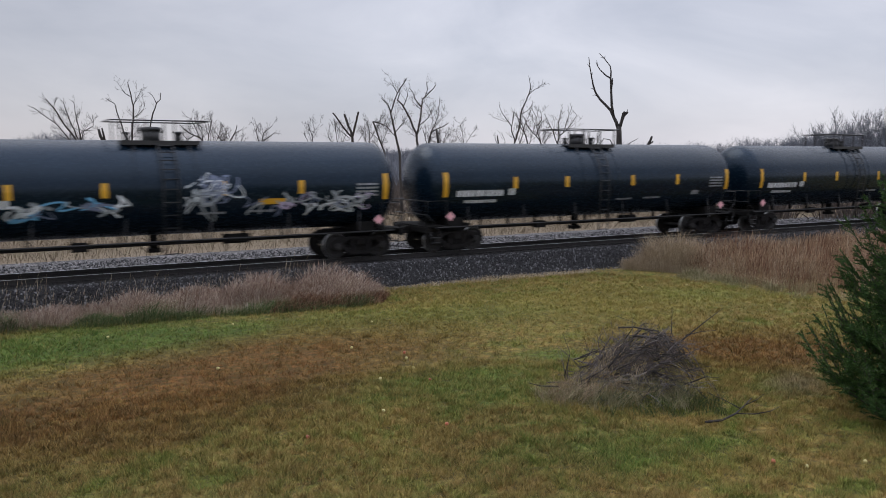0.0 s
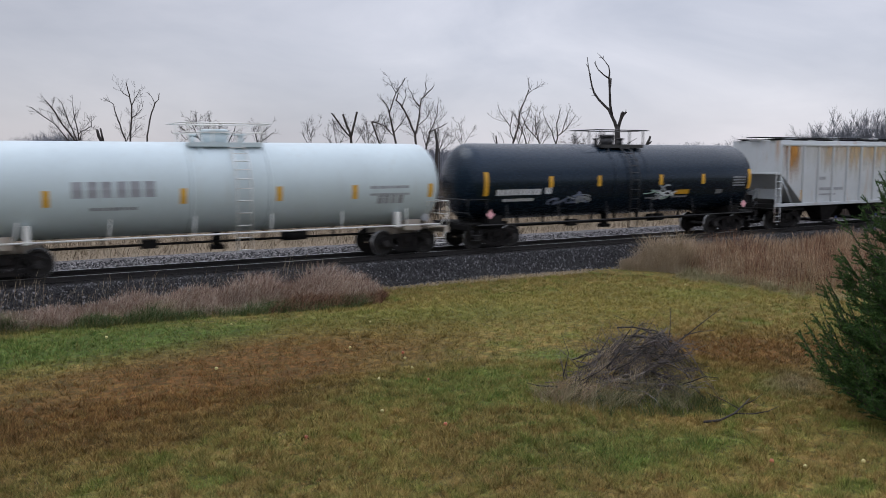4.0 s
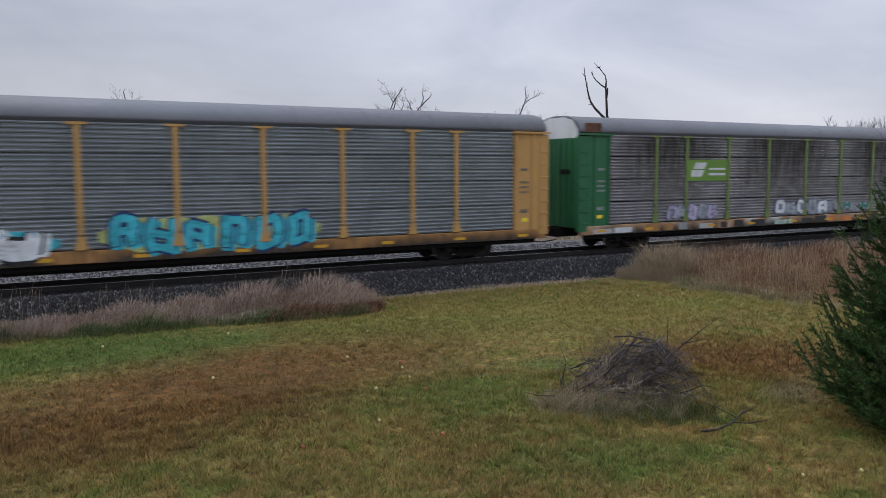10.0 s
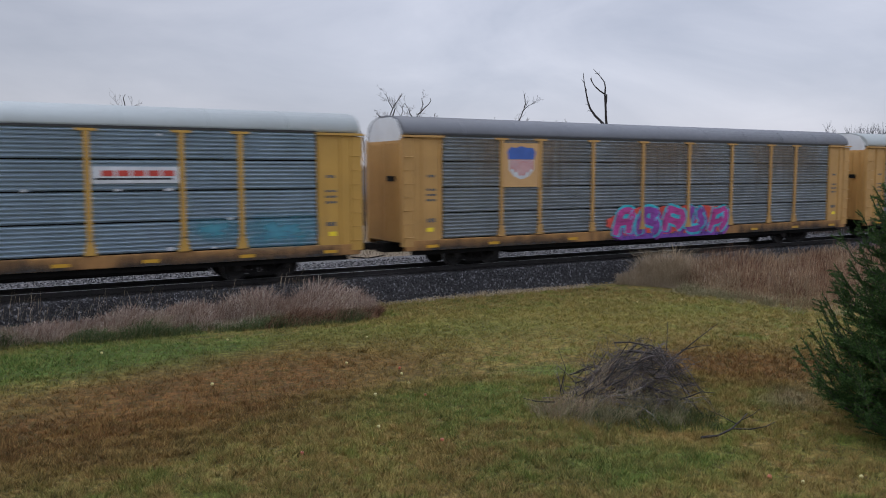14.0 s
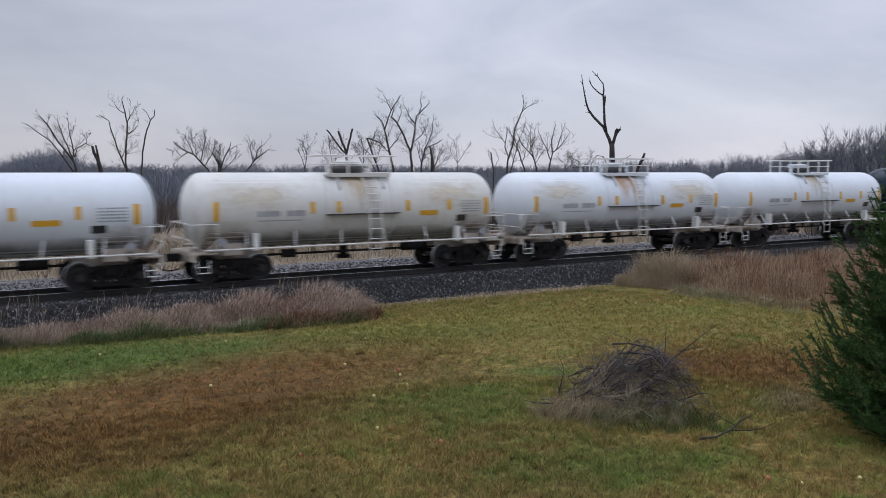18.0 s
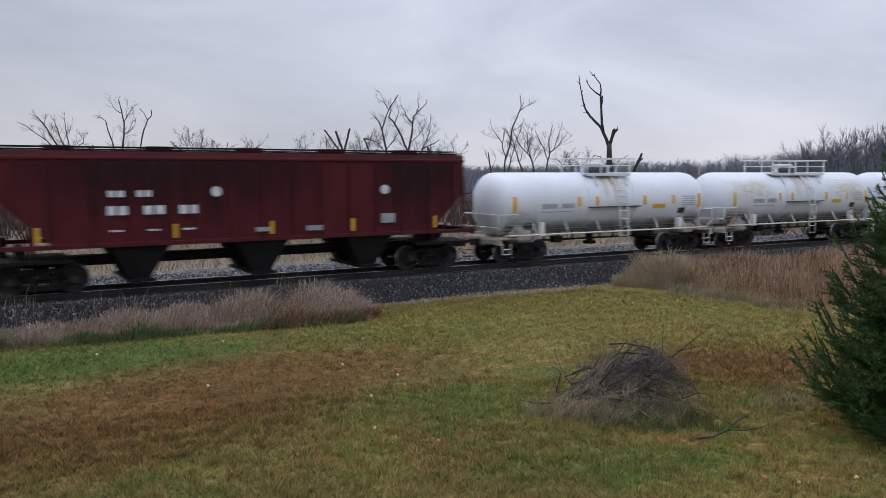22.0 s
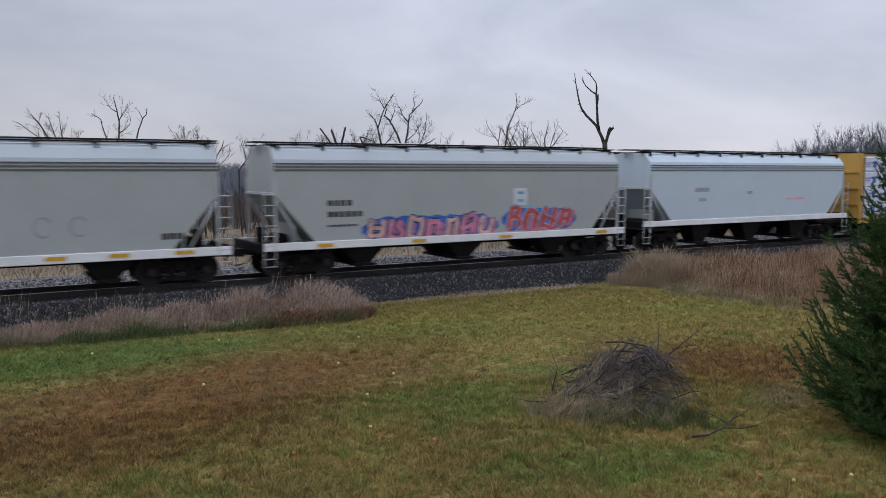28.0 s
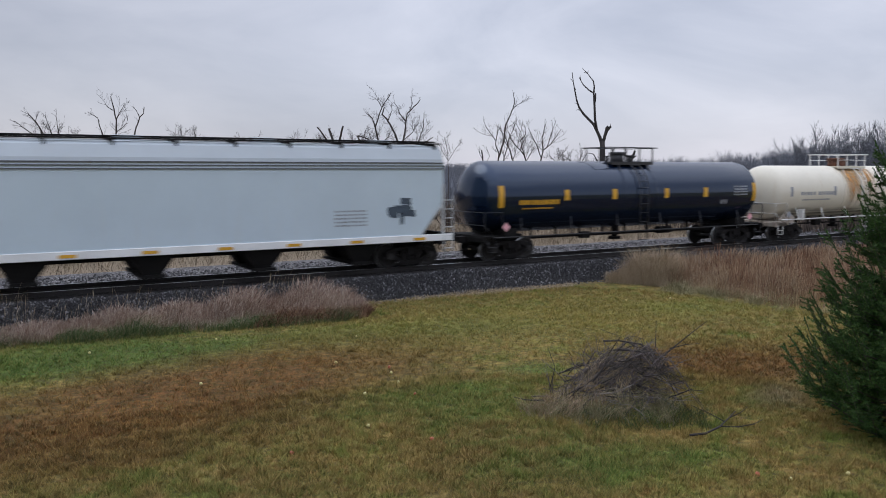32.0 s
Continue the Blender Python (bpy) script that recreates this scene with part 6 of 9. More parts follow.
def graffiti(car, surf, x0, x1, z0, z1, count, tones, seed, label, off=0.012, cloud=True, slant=0.1, rough=0.16, low=None):
    """Spray-painted lettering that cannot be read: a cloud, swollen outlined forms with cuts, and loose strokes. tones: cloud, outline, fill, second fill, highlight."""
    rng = random.Random(seed)
    g, w, h = Shape(), (x1 - x0) / count, z1 - z0
    zm = (z0 + z1) / 2
    n, vs = count * 7, []
    high, deep = rng.uniform(0, 6), rng.uniform(0, 6)
    for k in range(n + 1):   # one cloud with a lumpy edge
        t = k / n
        end = min(1.0, 0.25 + 6 * min(t, 1 - t))
        top = (0.40 if cloud else 0.16) * h * (0.82 + 0.18 * abs(math.sin(high + k * 0.55)) + rng.uniform(-0.05, 0.05)) * end
        bot = (0.40 if cloud else 0.16) * h * (0.82 + 0.18 * abs(math.sin(deep + k * 0.42)) + rng.uniform(-0.05, 0.05)) * end
        x = x0 - w * 0.2 + (x1 - x0 + w * 0.4) * t
        vs += [surf(x, zm - bot + (top + bot) * q, off) for q in (0.0, 0.33, 0.67, 1.0)]
    g.add(vs, [(4 * k + q, 4 * k + 4 + q, 4 * k + 5 + q, 4 * k + 1 + q) for k in range(n) for q in range(3)])
    piece = part("graffiti", g, tones[0] if cloud else tones[1], car, label)
    last = len(tones) - 1
    for k in range(count):
        g = Shape()
        cx = x0 + w * (k + 0.5)
        hh = h * rng.uniform(0.74, 0.98)
        cz = zm + rng.uniform(-0.07, 0.07) * h
        fill = 2 if (k % 2 == 0 or len(tones) < 4) else 3

        def arc(a, b, tall, bend, turn):
            pts = []
            for i in range(9):
                t = i / 8
                z = cz - hh * tall / 2 + hh * tall * t
                x = cx + w * (a + (b - a) * t) + bend * w * math.sin(math.pi * t * turn) + slant * (z - cz)
                pts.append((x, z))
            return pts

        lines = [arc(-0.27, -0.22, 0.82, rng.uniform(-0.16, 0.06), 1), arc(0.22, 0.27, rng.uniform(0.6, 0.82), rng.uniform(-0.1, 0.2), rng.choice((1, 2)))]
        bars = []
        for q in rng.sample((-0.34, -0.02, 0.33), rng.choice((1, 2, 2))):
            bars.append([(cx + w * (-0.3 + 0.6 * i / 6) + slant * q * hh, cz + hh * (q + 0.07 * math.sin(math.pi * i / 6 + k) + rng.uniform(-0.015, 0.015))) for i in range(7)])
        fat = w * rng.uniform(0.21, 0.28)
        for j, line in enumerate(lines):
            g.slot = min(3, last)   # thrown shadow
            stroke(g, surf, [(x + 0.09 * w, z - 0.07 * hh) for x, z in line], fat * 1.5, off + 0.0025 + 0.0004 * j)
            g.slot = 1
            stroke(g, surf, line, fat * 1.5, off + 0.004 + 0.0006 * j)
            g.slot = fill
            stroke(g, surf, [(x, cz + (z - cz) * 0.93) for x, z in line], fat, off + 0.008 + 0.0006 * j)
        for j, line in enumerate(bars):
            g.slot = 1
            stroke(g, surf, line, fat * 1.4, off + 0.0056 + 0.0005 * j)
            g.slot = fill
            stroke(g, surf, line, fat * 0.8, off + 0.0094 + 0.0005 * j)
        g.slot = last
        for q in range(2):
            bx, bz = cx + rng.choice((-0.3, 0.24)) * w, cz + rng.uniform(-0.1, 0.34) * hh
            stroke(g, surf, [(bx, bz), (bx + 0.02 * w, bz + 0.07 * hh), (bx + 0.07 * w, bz + 0.12 * hh)], fat * 0.16, off + 0.013)
        tagged(part("painted_form", g, tones, piece), kind="stuff")
    return piece


def scrawl(car, surf, x0, x1, z0, z1, count, mats, seed, label):
    """Thin looping spray strokes that cannot be read; each is a part."""
    rng = random.Random(seed)
    for k in range(count):
        s = Shape()
        cx, cz = rng.uniform(x0, x1), rng.uniform(z0 + 0.15 * (z1 - z0), z1 - 0.15 * (z1 - z0))
        w, h = rng.uniform(0.25, 0.7), (z1 - z0) * rng.uniform(0.25, 0.6)
        a, b, turns = rng.uniform(0, 6.28), rng.uniform(0, 6.28), rng.uniform(1.2, 2.6)
        pts = [(cx + w * (t - 0.5) * 1.4 + 0.35 * w * math.sin(a + 6.28 * turns * t), cz + h * 0.5 * math.sin(b + 4.6 * turns * t)) for t in (i / 18 for i in range(19))]
        stroke(s, surf, pts, rng.uniform(0.035, 0.10), 0.008 + 0.0006 * (k % 9))
        part("sprayed_stroke", s, mats[k % len(mats)], car, label if k == 0 else "")


def tank_shell(r, zc, half, mat, car, bands=(), squash=0.5):
    n, rows = 44, []
    hd = r * squash
    for k in range(9):
        a = math.pi / 2 * k / 8
        rows.append((-(half - hd) - hd * math.cos(a), r * math.sin(a)))
    edges = [-(half - hd) + (2 * (half - hd)) * k / 8 for k in range(1, 8)]
    rows += [(x, r) for x in edges]
    rows += [(-x, q) for x, q in rows[8::-1]]
    s, vs = Shape(), []
    for x, q in rows:
        vs += [(x, q * math.cos(2 * math.pi * i / n), zc + q * math.sin(2 * math.pi * i / n)) for i in range(n)]
    s.add(vs, [(j * n + i, j * n + (i + 1) % n, (j + 1) * n + (i + 1) % n, (j + 1) * n + i) for j in range(len(rows) - 1) for i in range(n)], True)
    ob = part("tank", s, mat, car)
    for x, w in bands:
        b, m = Shape(), 40
        vs = [(x + e * w / 2, (r + o) * math.cos(2 * math.pi * i / m), zc + (r + o) * math.sin(2 * math.pi * i / m)) for e, o in ((-1, 0), (-1, 0.012), (1, 0.012), (1, 0)) for i in range(m)]
        b.add(vs, [(j * m + i, j * m + (i + 1) % m, (j + 1) * m + (i + 1) % m, (j + 1) * m + i) for j in range(3) for i in range(m)], True)
        part("band", b, mat, car)
    return ob


def stain(car, surf, x0, x1, z_top, z_bot, mat, seed, name="stain", off=0.004, label=""):
    """A thin coat of rust or dirt on a side; its material gives it soft, ragged edges."""
    s, k = Shape(), max(2, int((z_top - z_bot) / 0.15))
    m = max(1, int((x1 - x0) / 1.5))
    vs = [surf(x0 + (x1 - x0) * i / m, z_bot + (z_top - z_bot) * j / k, off) for j in range(k + 1) for i in range(m + 1)]
    s.add(vs, [(j * (m + 1) + i, j * (m + 1) + i + 1, (j + 1) * (m + 1) + i + 1, (j + 1) * (m + 1) + i) for j in range(k) for i in range(m)])
    part(name, s, mat, car, label)


def dome_set(car, r, zc, x, mat, rail, kind, span=1.25, up=0.62):
    """Top platform with its railing, manway and valves."""
    top = zc + r
    deck = Shape().box(x - span, x + span, -0.85, 0.85, top - 0.10, top - 0.04, 0.01)
    deck.box(x - span, x + span, -0.9, -0.84, top - 0.16, top - 0.02)
    deck.box(x - span, x + span, 0.84, 0.9, top - 0.16, top - 0.02)
    for e in (-1, 1):
        deck.tube([(x + e * span * 0.7, -0.84, top - 0.1), (x + e * span * 0.7, -1.15, top - 0.62)], 0.03, n=4)
        deck.tube([(x + e * span * 0.7, 0.84, top - 0.1), (x + e * span * 0.7, 1.15, top - 0.62)], 0.03, n=4)
    part("platform", deck, mat, car)
    rl = Shape()
    for y in (-0.86, 0.86):
        rl.tube([(x - span - 0.3, y, top + up), (x + span + 0.3, y, top + up)], 0.024, n=5)
        if kind != "black":
            rl.tube([(x - span - 0.1, y, top + up * 0.5), (x + span + 0.1, y, top + up * 0.5)], 0.018, n=5)
        for q in (-span, -span * 0.35, span * 0.35, span):
            rl.box(x + q - 0.025, x + q + 0.025, y - 0.02, y + 0.02, top - 0.1, top + up)
    for q in (-span - 0.28, span + 0.28):
        rl.tube([(x + q, -0.86, top + up), (x + q, 0.86, top + up)], 0.024, n=5)
    part("railing", rl, rail, car)
    q = 0.72 if kind == "black" else 1.0
    m = Shape().cyl((x - 0.15, 0, top - 0.12), (x - 0.15, 0, top + 0.34), 0.44 * q, n=20)
    m.cyl((x - 0.15, 0, top + 0.34), (x - 0.15, 0, top + 0.44), 0.49 * q, 0.40 * q, n=20)
    m.box(x - 0.15 - 0.51 * q, x - 0.15 - 0.43 * q, -0.1, 0.1, top + 0.3, top + 0.42)
    for k in range(8):
        a = math.pi * k / 4
        m.cyl((x - 0.15 + 0.46 * q * math.cos(a), 0.46 * q * math.sin(a), top + 0.24), (x - 0.15 + 0.46 * q * math.cos(a), 0.46 * q * math.sin(a), top + 0.42), 0.028, n=6)
    part("manway", m, mat if kind != "black" else PIPE_BLACK, car)
    v = Shape().cyl((x + 0.75, 0.1, top - 0.05), (x + 0.75, 0.1, top + 0.22), 0.12, n=10)
    v.cyl((x + 0.75, 0.1, top + 0.22), (x + 0.75, 0.1, top + 0.30), 0.17, n=10)
    part("valve", v, PIPE_BLACK if kind == "black" else mat, car)
    v = Shape().cyl((x - 0.95, -0.2, top - 0.05), (x - 0.95, -0.2, top + 0.2), 0.09, n=10)
    v.cyl((x - 0.95, -0.2, top + 0.2), (x - 0.95, -0.2, top + 0.26), 0.12, n=10)
    part("valve", v, PIPE_BLACK if kind == "black" else mat, car)


def tank_car(label, c, half, r, zc, kind, group="tank cars", platform=0.0, mat=None, pipe=None, span=1.25):
    """half: from the middle to the tank's end; the couplers reach beyond it."""
    car = thing("tank_car", label, "tank car", group)
    CARS.append((car, c))
    shell = mat or {"black": BLACK, "white": WHITE}[kind]
    pipe = pipe or (PIPE_BLACK if kind == "black" else PIPE_WHITE)
    tx = half - 1.55
    tank_shell(r, zc, half, shell, car, [(-0.95, 0.10), (0.95, 0.10)] if kind == "black" else [(-1.3, 0.08), (1.3, 0.08)])
    for e in (-1, 1):
        sx = e * (half - 1.4)
        sad = Shape().prism([(-1.25, 0.95), (1.25, 0.95), (1.2, 1.35), (0.7, zc - r + 0.12), (0, zc - r + 0.02), (-0.7, zc - r + 0.12), (-1.2, 1.35)], sx - 0.35, sx + 0.35)
        part("saddle", sad, UNDER if kind == "black" else DIRTY_WHITE, car)
        sill = Shape().box(min(e * (half - 2.6), e * (half + 0.05)), max(e * (half - 2.6), e * (half + 0.05)), -0.33, 0.33, 0.72, 1.02, 0.03)
        sill.box(min(e * (half - 0.12), e * (half + 0.05)), max(e * (half - 0.12), e * (half + 0.05)), -1.45, 1.45, 0.80, 1.02, 0.02)
        sill.box(min(e * (half - 0.9), e * (half + 0.02)), max(e * (half - 0.9), e * (half + 0.02)), -1.42, 1.42, 1.02, 1.06)
        part("end_sill", sill, UNDER if kind == "black" else DIRTY_WHITE, car)
        rl = Shape()
        x1, x0 = e * (half + 0.02), e * (half - 0.85)
        for y in (-1.42, 1.42):
            rl.tube([(x1, y, 0.95), (x1, y, 2.02), (x0, y, 2.02), (x0, y, 1.0)], 0.022, n=5)
            rl.tube([(x1, y, 1.5), (x0 + e * 0.4, y, 1.0)], 0.018, n=4)
        rl.tube([(x1, -1.42, 2.02), (x1, 1.42, 2.02)], 0.02, n=5)
        rl.tube([(x1, -1.42, 1.5), (x1, 1.42, 1.5)], 0.018, n=5)
        part("end_railing", rl, pipe, car)
        st = Shape()
        for q in (0.62, 0.42):
            st.tube([(e * (half - 0.35) - 0.2, -1.46, q), (e * (half - 0.35) + 0.2, -1.46, q)], 0.02, n=4)
        for q in (-0.2, 0.2):
            st.tube([(e * (half - 0.35) + q, -1.44, 0.85), (e * (half - 0.35) + q, -1.46, 0.4)], 0.02, n=4)
        part("step", st, pipe, car)
    hb = Shape().box(half - 0.5, half - 0.2, -0.35, 0.35, 1.06, 1.9, 0.03)
    hb.cyl((half - 0.18, 0, 1.6), (half - 0.12, 0, 1.6), 0.28, n=14)
    part("hand_brake", hb, pipe if kind == "black" else DIRTY_WHITE, car)
    wk = Shape()
    for y in (-1.48, 1.48):
        z = 1.0 if kind == "black" else 1.16
        wk.tube([(-half + 0.4, y, z), (half - 0.4, y, z)], 0.032, n=5)
        k = 6
        for i in range(k):
            x = (-half + 1.8) + (2 * half - 3.6) * i / (k - 1)
            yy = math.copysign(r * 0.80, y)
            wk.tube([(x, y, z), (x + 0.12, yy, zc - r * 0.56)], 0.028, n=4)
    part("side_pipe", wk, pipe, car)
    if kind != "black":
        for e in (-1, 1):
            br = Shape().box(e * (half - 2.15) - 0.09, e * (half - 2.15) + 0.09, -1.5, -1.2, 1.1, 1.66, 0.01)
            part("bracket", br, pipe, car)
            part("gusset", Shape().plate([(e * (half - 0.95), 1.1), (e * (half - 0.45), 1.12), (e * (half - 0.95), 1.55)][::e], -1.3, -1.22), DIRTY_WHITE, car)
    un = Shape().tube([(-half + 2.6, -0.45, 0.82), (half - 2.6, -0.45, 0.82)], 0.035, n=5)
    un.tube([(-half + 2.6, 0.35, 0.76), (half - 2.6, 0.35, 0.76)], 0.03, n=5)
    un.cyl((-0.2, 0, zc - r + 0.05), (-0.2, 0, 0.55), 0.16, n=12)
    un.box(-0.42, 0.02, -0.2, 0.2, 0.52, 0.66, 0.02)
    un.cyl((2.0, -0.5, 0.9), (2.9, -0.5, 0.9), 0.17, n=12)
    un.box(-2.8, -2.3, -0.7, -0.4, 0.72, 1.0, 0.02)
    for i in range(9):
        x = -half + 3.0 + (2 * half - 6.0) * i / 8
        un.box(x - 0.03, x + 0.03, -0.5, -0.4, 0.78, zc - r + 0.25)
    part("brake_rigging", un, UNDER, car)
    dome_set(car, r, zc, platform, PIPE_BLACK if kind == "black" else shell, pipe, kind, span)
    lx = platform + (0.1 if kind == "black" else 0.35)
    s = Shape()
    for e in (-0.24, 0.24):
        pts = [(lx + e, -1.56, 0.55), (lx + e, -1.58, 1.5)] + [(lx + e, -(r + 0.13) * math.cos(a), zc + (r + 0.13) * math.sin(a)) for a in (0.1, 0.5, 0.8, 1.05)]
        pts[1] = (lx + e, -max(1.56, r + 0.1), zc - 0.5)
        s.tube(pts, 0.026, n=4)
    for k in range(11):
        t = k / 10
        if t < 0.5:
            z = 0.6 + (zc - 0.6) * t * 2
            y = -1.58 if t < 0.4 else -(max(1.56, r + 0.12))
        else:
            a = (t - 0.5) * 2 * 0.95
            y, z = -(r + 0.13) * math.cos(a), zc + (r + 0.13) * math.sin(a)
        s.tube([(lx - 0.24, y, z), (lx + 0.24, y, z)], 0.018, n=4)
    part("ladder", s, pipe, car)
    for e in (-1, 1):
        d = Shape().plate([(e * (half - 1.0) - 0.19, 1.42), (e * (half - 1.0), 1.23), (e * (half - 1.0) + 0.19, 1.42), (e * (half - 1.0), 1.61)], -1.475, -1.455)
        part("hazard_placard", d, MARK_PINK if kind == "black" else MARK_GREY, car, "diamond-shaped hazard placard")
    truck(car, tx)
    truck(car, -tx)
    couplers(car, half, half + 0.45)
    return car


def black_marks(car, half, r, zc, seed, extra=True):
    """Reflective stripes and the usual stencils of a black tank."""
    sf = barrel(r, zc)
    k = half - 0.75
    marks(car, sf, "reflective_stripe", [(-k - 0.1, -k + 0.1, zc - 0.52, zc + 0.42), (k - 0.1, k + 0.1, zc - 0.52, zc + 0.42)], STRIPE)
    marks(car, sf, "reflective_stripe", [(x * half - 0.1, x * half + 0.1, zc - 0.24, zc + 0.22) for x in (-0.53, -0.22, 0.21, 0.53)], STRIPE)
    lettering(car, sf, [(-k + 0.5, -k + 2.7, zc - 0.52, zc - 0.28, 10), (-k + 0.9, -k + 2.4, zc - 0.78, zc - 0.66, 8), (-k + 2.9, -k + 3.25, zc - 0.5, zc - 0.24, 2)], MARK_WHITE)
    rows = [(k - 1.15, k - 0.3, zc - 0.38 + 0.13 * i, zc - 0.31 + 0.13 * i, 6) for i in range(4)]
    rows += [(k - 2.2, k - 1.75, zc - 0.72, zc - 0.52, 3), (1.0, 1.9, zc - 0.86, zc - 0.78, 7), (2.6, 3.6, zc - 0.84, zc - 0.76, 7)]
    lettering(car, sf, rows, MARK_GREY)
    return sf


# ---- autoracks ----
POSTS = (-9.0, -7.1, -4.3, -1.43, 1.43, 4.3, 7.1, 9.0)
BAYS = ((-11.7, -9.0), (-9.0, -7.1), (-7.1, -4.3), (-4.3, -1.43), (-1.43, 1.43), (1.43, 4.3), (4.3, 7.1), (7.1, 9.0), (9.0, 11.7))
PANEL_CACHE = {}


def panel_mesh(width, tall, mat, gap, ribs=7):
    """A galvanised side sheet with pressed ribs."""
    key = (round(width, 2), mat.name, gap)
    if key not in PANEL_CACHE:
        ring, z = [(0.0, 0.0)], gap
        ring = []
        pitch = (tall - 2 * gap) / ribs
        front = [(-0.012, gap)]
        for i in range(ribs):
            a = gap + pitch * i
            front += [(-0.004, a + pitch * 0.10), (-0.055, a + pitch * 0.22), (-0.062, a + pitch * 0.5), (-0.030, a + pitch * 0.72), (-0.004, a + pitch * 0.80)]
        front += [(-0.012, tall - gap)]
        ring = front[::-1] + [(0.02, gap), (0.02, tall - gap)]
        PANEL_CACHE[key] = Shape().prism(ring, -width / 2, width / 2).mesh("side_panel", mat)
    return PANEL_CACHE[key]


def autorack(label, c, panel, trim, roof, door, gap=0.012, sill=None):
    car = thing("autorack_car", label, "autorack", "autorack cars")
    CARS.append((car, c))
    z0, z1, hw = 1.16, 5.08, 1.55
    tall = (z1 - z0) / 4
    for a, b in BAYS:
        m = panel_mesh(b - a - 0.10, tall, panel, gap)
        for k in range(4):
            part("side_panel", m, None, car, at=((a + b) / 2, -hw, z0 + k * tall))
    part("far_side", Shape().box(-11.7, 11.7, hw - 0.02, hw + 0.03, z0, z1), panel, car)
    # near-black sheet added behind the panels so that their gaps look dark
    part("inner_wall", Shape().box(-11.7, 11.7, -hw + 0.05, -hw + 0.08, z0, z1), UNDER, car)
    post = Shape().box(-0.085, 0.085, -0.115, 0.0, 0.42, 3.86, 0.02)
    post.plate([(-0.30, 3.80), (0.30, 3.80), (0.30, 3.88), (-0.30, 3.88)], -0.12, 0.0)
    post.plate([(-0.19, 0.0), (0.19, 0.0), (0.085, 0.46), (-0.085, 0.46)], -0.115, 0.0)
    post = post.mesh("post", trim)
    for x in POSTS:
        part("post", post, None, car, at=(x, -hw, z0))
    for e in (-1, 1):
        d = Shape().box(min(e * 11.7, e * 12.95), max(e * 11.7, e * 12.95), -hw - 0.05, hw + 0.05, z0 - 0.12, z1 - 0.03, 0.02)
        d.box(min(e * 11.65, e * 13.45), max(e * 11.65, e * 13.45), -hw - 0.16, -hw, z1 - 0.09, z1 - 0.01)
        d.box(min(e * 12.55, e * 12.63), max(e * 12.55, e * 12.63), -hw - 0.09, -hw - 0.04, z0, z1 - 0.1)
        d.box(min(e * 11.75, e * 11.85), max(e * 11.75, e * 11.85), -hw - 0.09, -hw - 0.04, z0, z1 - 0.1)
        part("door_pocket", d, trim, car)
        lettering(car, flat(hw + 0.05), [(e * 12.2 - 0.22, e * 12.2 + 0.22, 2.6 + 0.2 * j, 2.68 + 0.2 * j, 5) for j in range(3)] + [(e * 12.2 - 0.18, e * 12.2 + 0.18, 3.5, 3.6, 3), (e * 12.2 - 0.2, e * 12.2 + 0.2, 1.8, 1.95, 3)], MARK_GREY if trim.name == "rack_olive" else MARK_SLATE)
        marks(car, flat(hw + 0.05), "label_plate", [(e * 12.25 - 0.15, e * 12.25 + 0.15, 1.45, 1.6)], PLACARD)
        for y in (-hw + 0.04, hw - 0.04):
            part("corner_post", Shape().box(min(e * 12.95, e * 13.42), max(e * 12.95, e * 13.42), y - 0.12, y + 0.12, z0 - 0.25, z1 - 0.12, 0.03), trim, car)
        g = Shape()
        for i in range(7):
            z = z0 + 0.1 + i * 0.5
            g.tube([(e * 13.02, -hw - 0.10, z), (e * 13.02, -hw - 0.17, z), (e * 13.38, -hw - 0.17, z), (e * 13.38, -hw - 0.10, z)], 0.016, n=4)
        part("grab_irons", g, trim, car)
        for y in (-1, 1):
            dr = Shape()
            dr.box(min(e * 13.3, e * 13.4), max(e * 13.3, e * 13.4), min(y * 0.02, y * 1.38), max(y * 0.02, y * 1.38), z0 - 0.1, z1 - 0.2, 0.02)
            for q in (0.3, 0.7, 1.1):
                dr.box(min(e * 13.38, e * 13.44), max(e * 13.38, e * 13.44), y * q - 0.04, y * q + 0.04, z0, z1 - 0.3)
            part("end_door", dr, door, car, "folding end door")
        part("door_slot", Shape().box(min(e * 13.4, e * 13.46), max(e * 13.4, e * 13.46), -0.95, -0.35, 3.35, 3.55), UNDER, car)
        cap = Shape().prism([(-1.42, z1 - 0.2), (1.42, z1 - 0.2), (1.40, z1 + 0.12), (1.05, z1 + 0.56), (0.5, z1 + 0.7), (-0.5, z1 + 0.7), (-1.05, z1 + 0.56), (-1.40, z1 + 0.12)], min(e * 13.3, e * 13.38), max(e * 13.3, e * 13.38))
        part("roof_end", cap, CAP_WHITE, car, "pale end sheet below the roof")
    ring = [(-1.56, z1 + 0.02), (-1.555, z1 + 0.12), (-1.53, z1 + 0.22), (-1.47, z1 + 0.33), (-1.37, z1 + 0.44), (-1.22, z1 + 0.55), (-1.0, z1 + 0.64), (-0.7, z1 + 0.72), (-0.35, z1 + 0.765), (0, z1 + 0.78)]
    ring = ring + [(-y, z) for y, z in ring[-2::-1]]
    n = 10
    ru = Shape().prism(ring[::-1], -13.35, 13.35)
    ru.sm = [len(f) == 4 for f in ru.f]
    part("roof", ru, roof, car)
    for i in range(1, n):
        x = -13.35 + 26.7 * i / n
        part("roof_seam", Shape().prism([(y * 1.003, z + 0.004) for y, z in ring][::-1], x - 0.02, x + 0.02), roof, car)
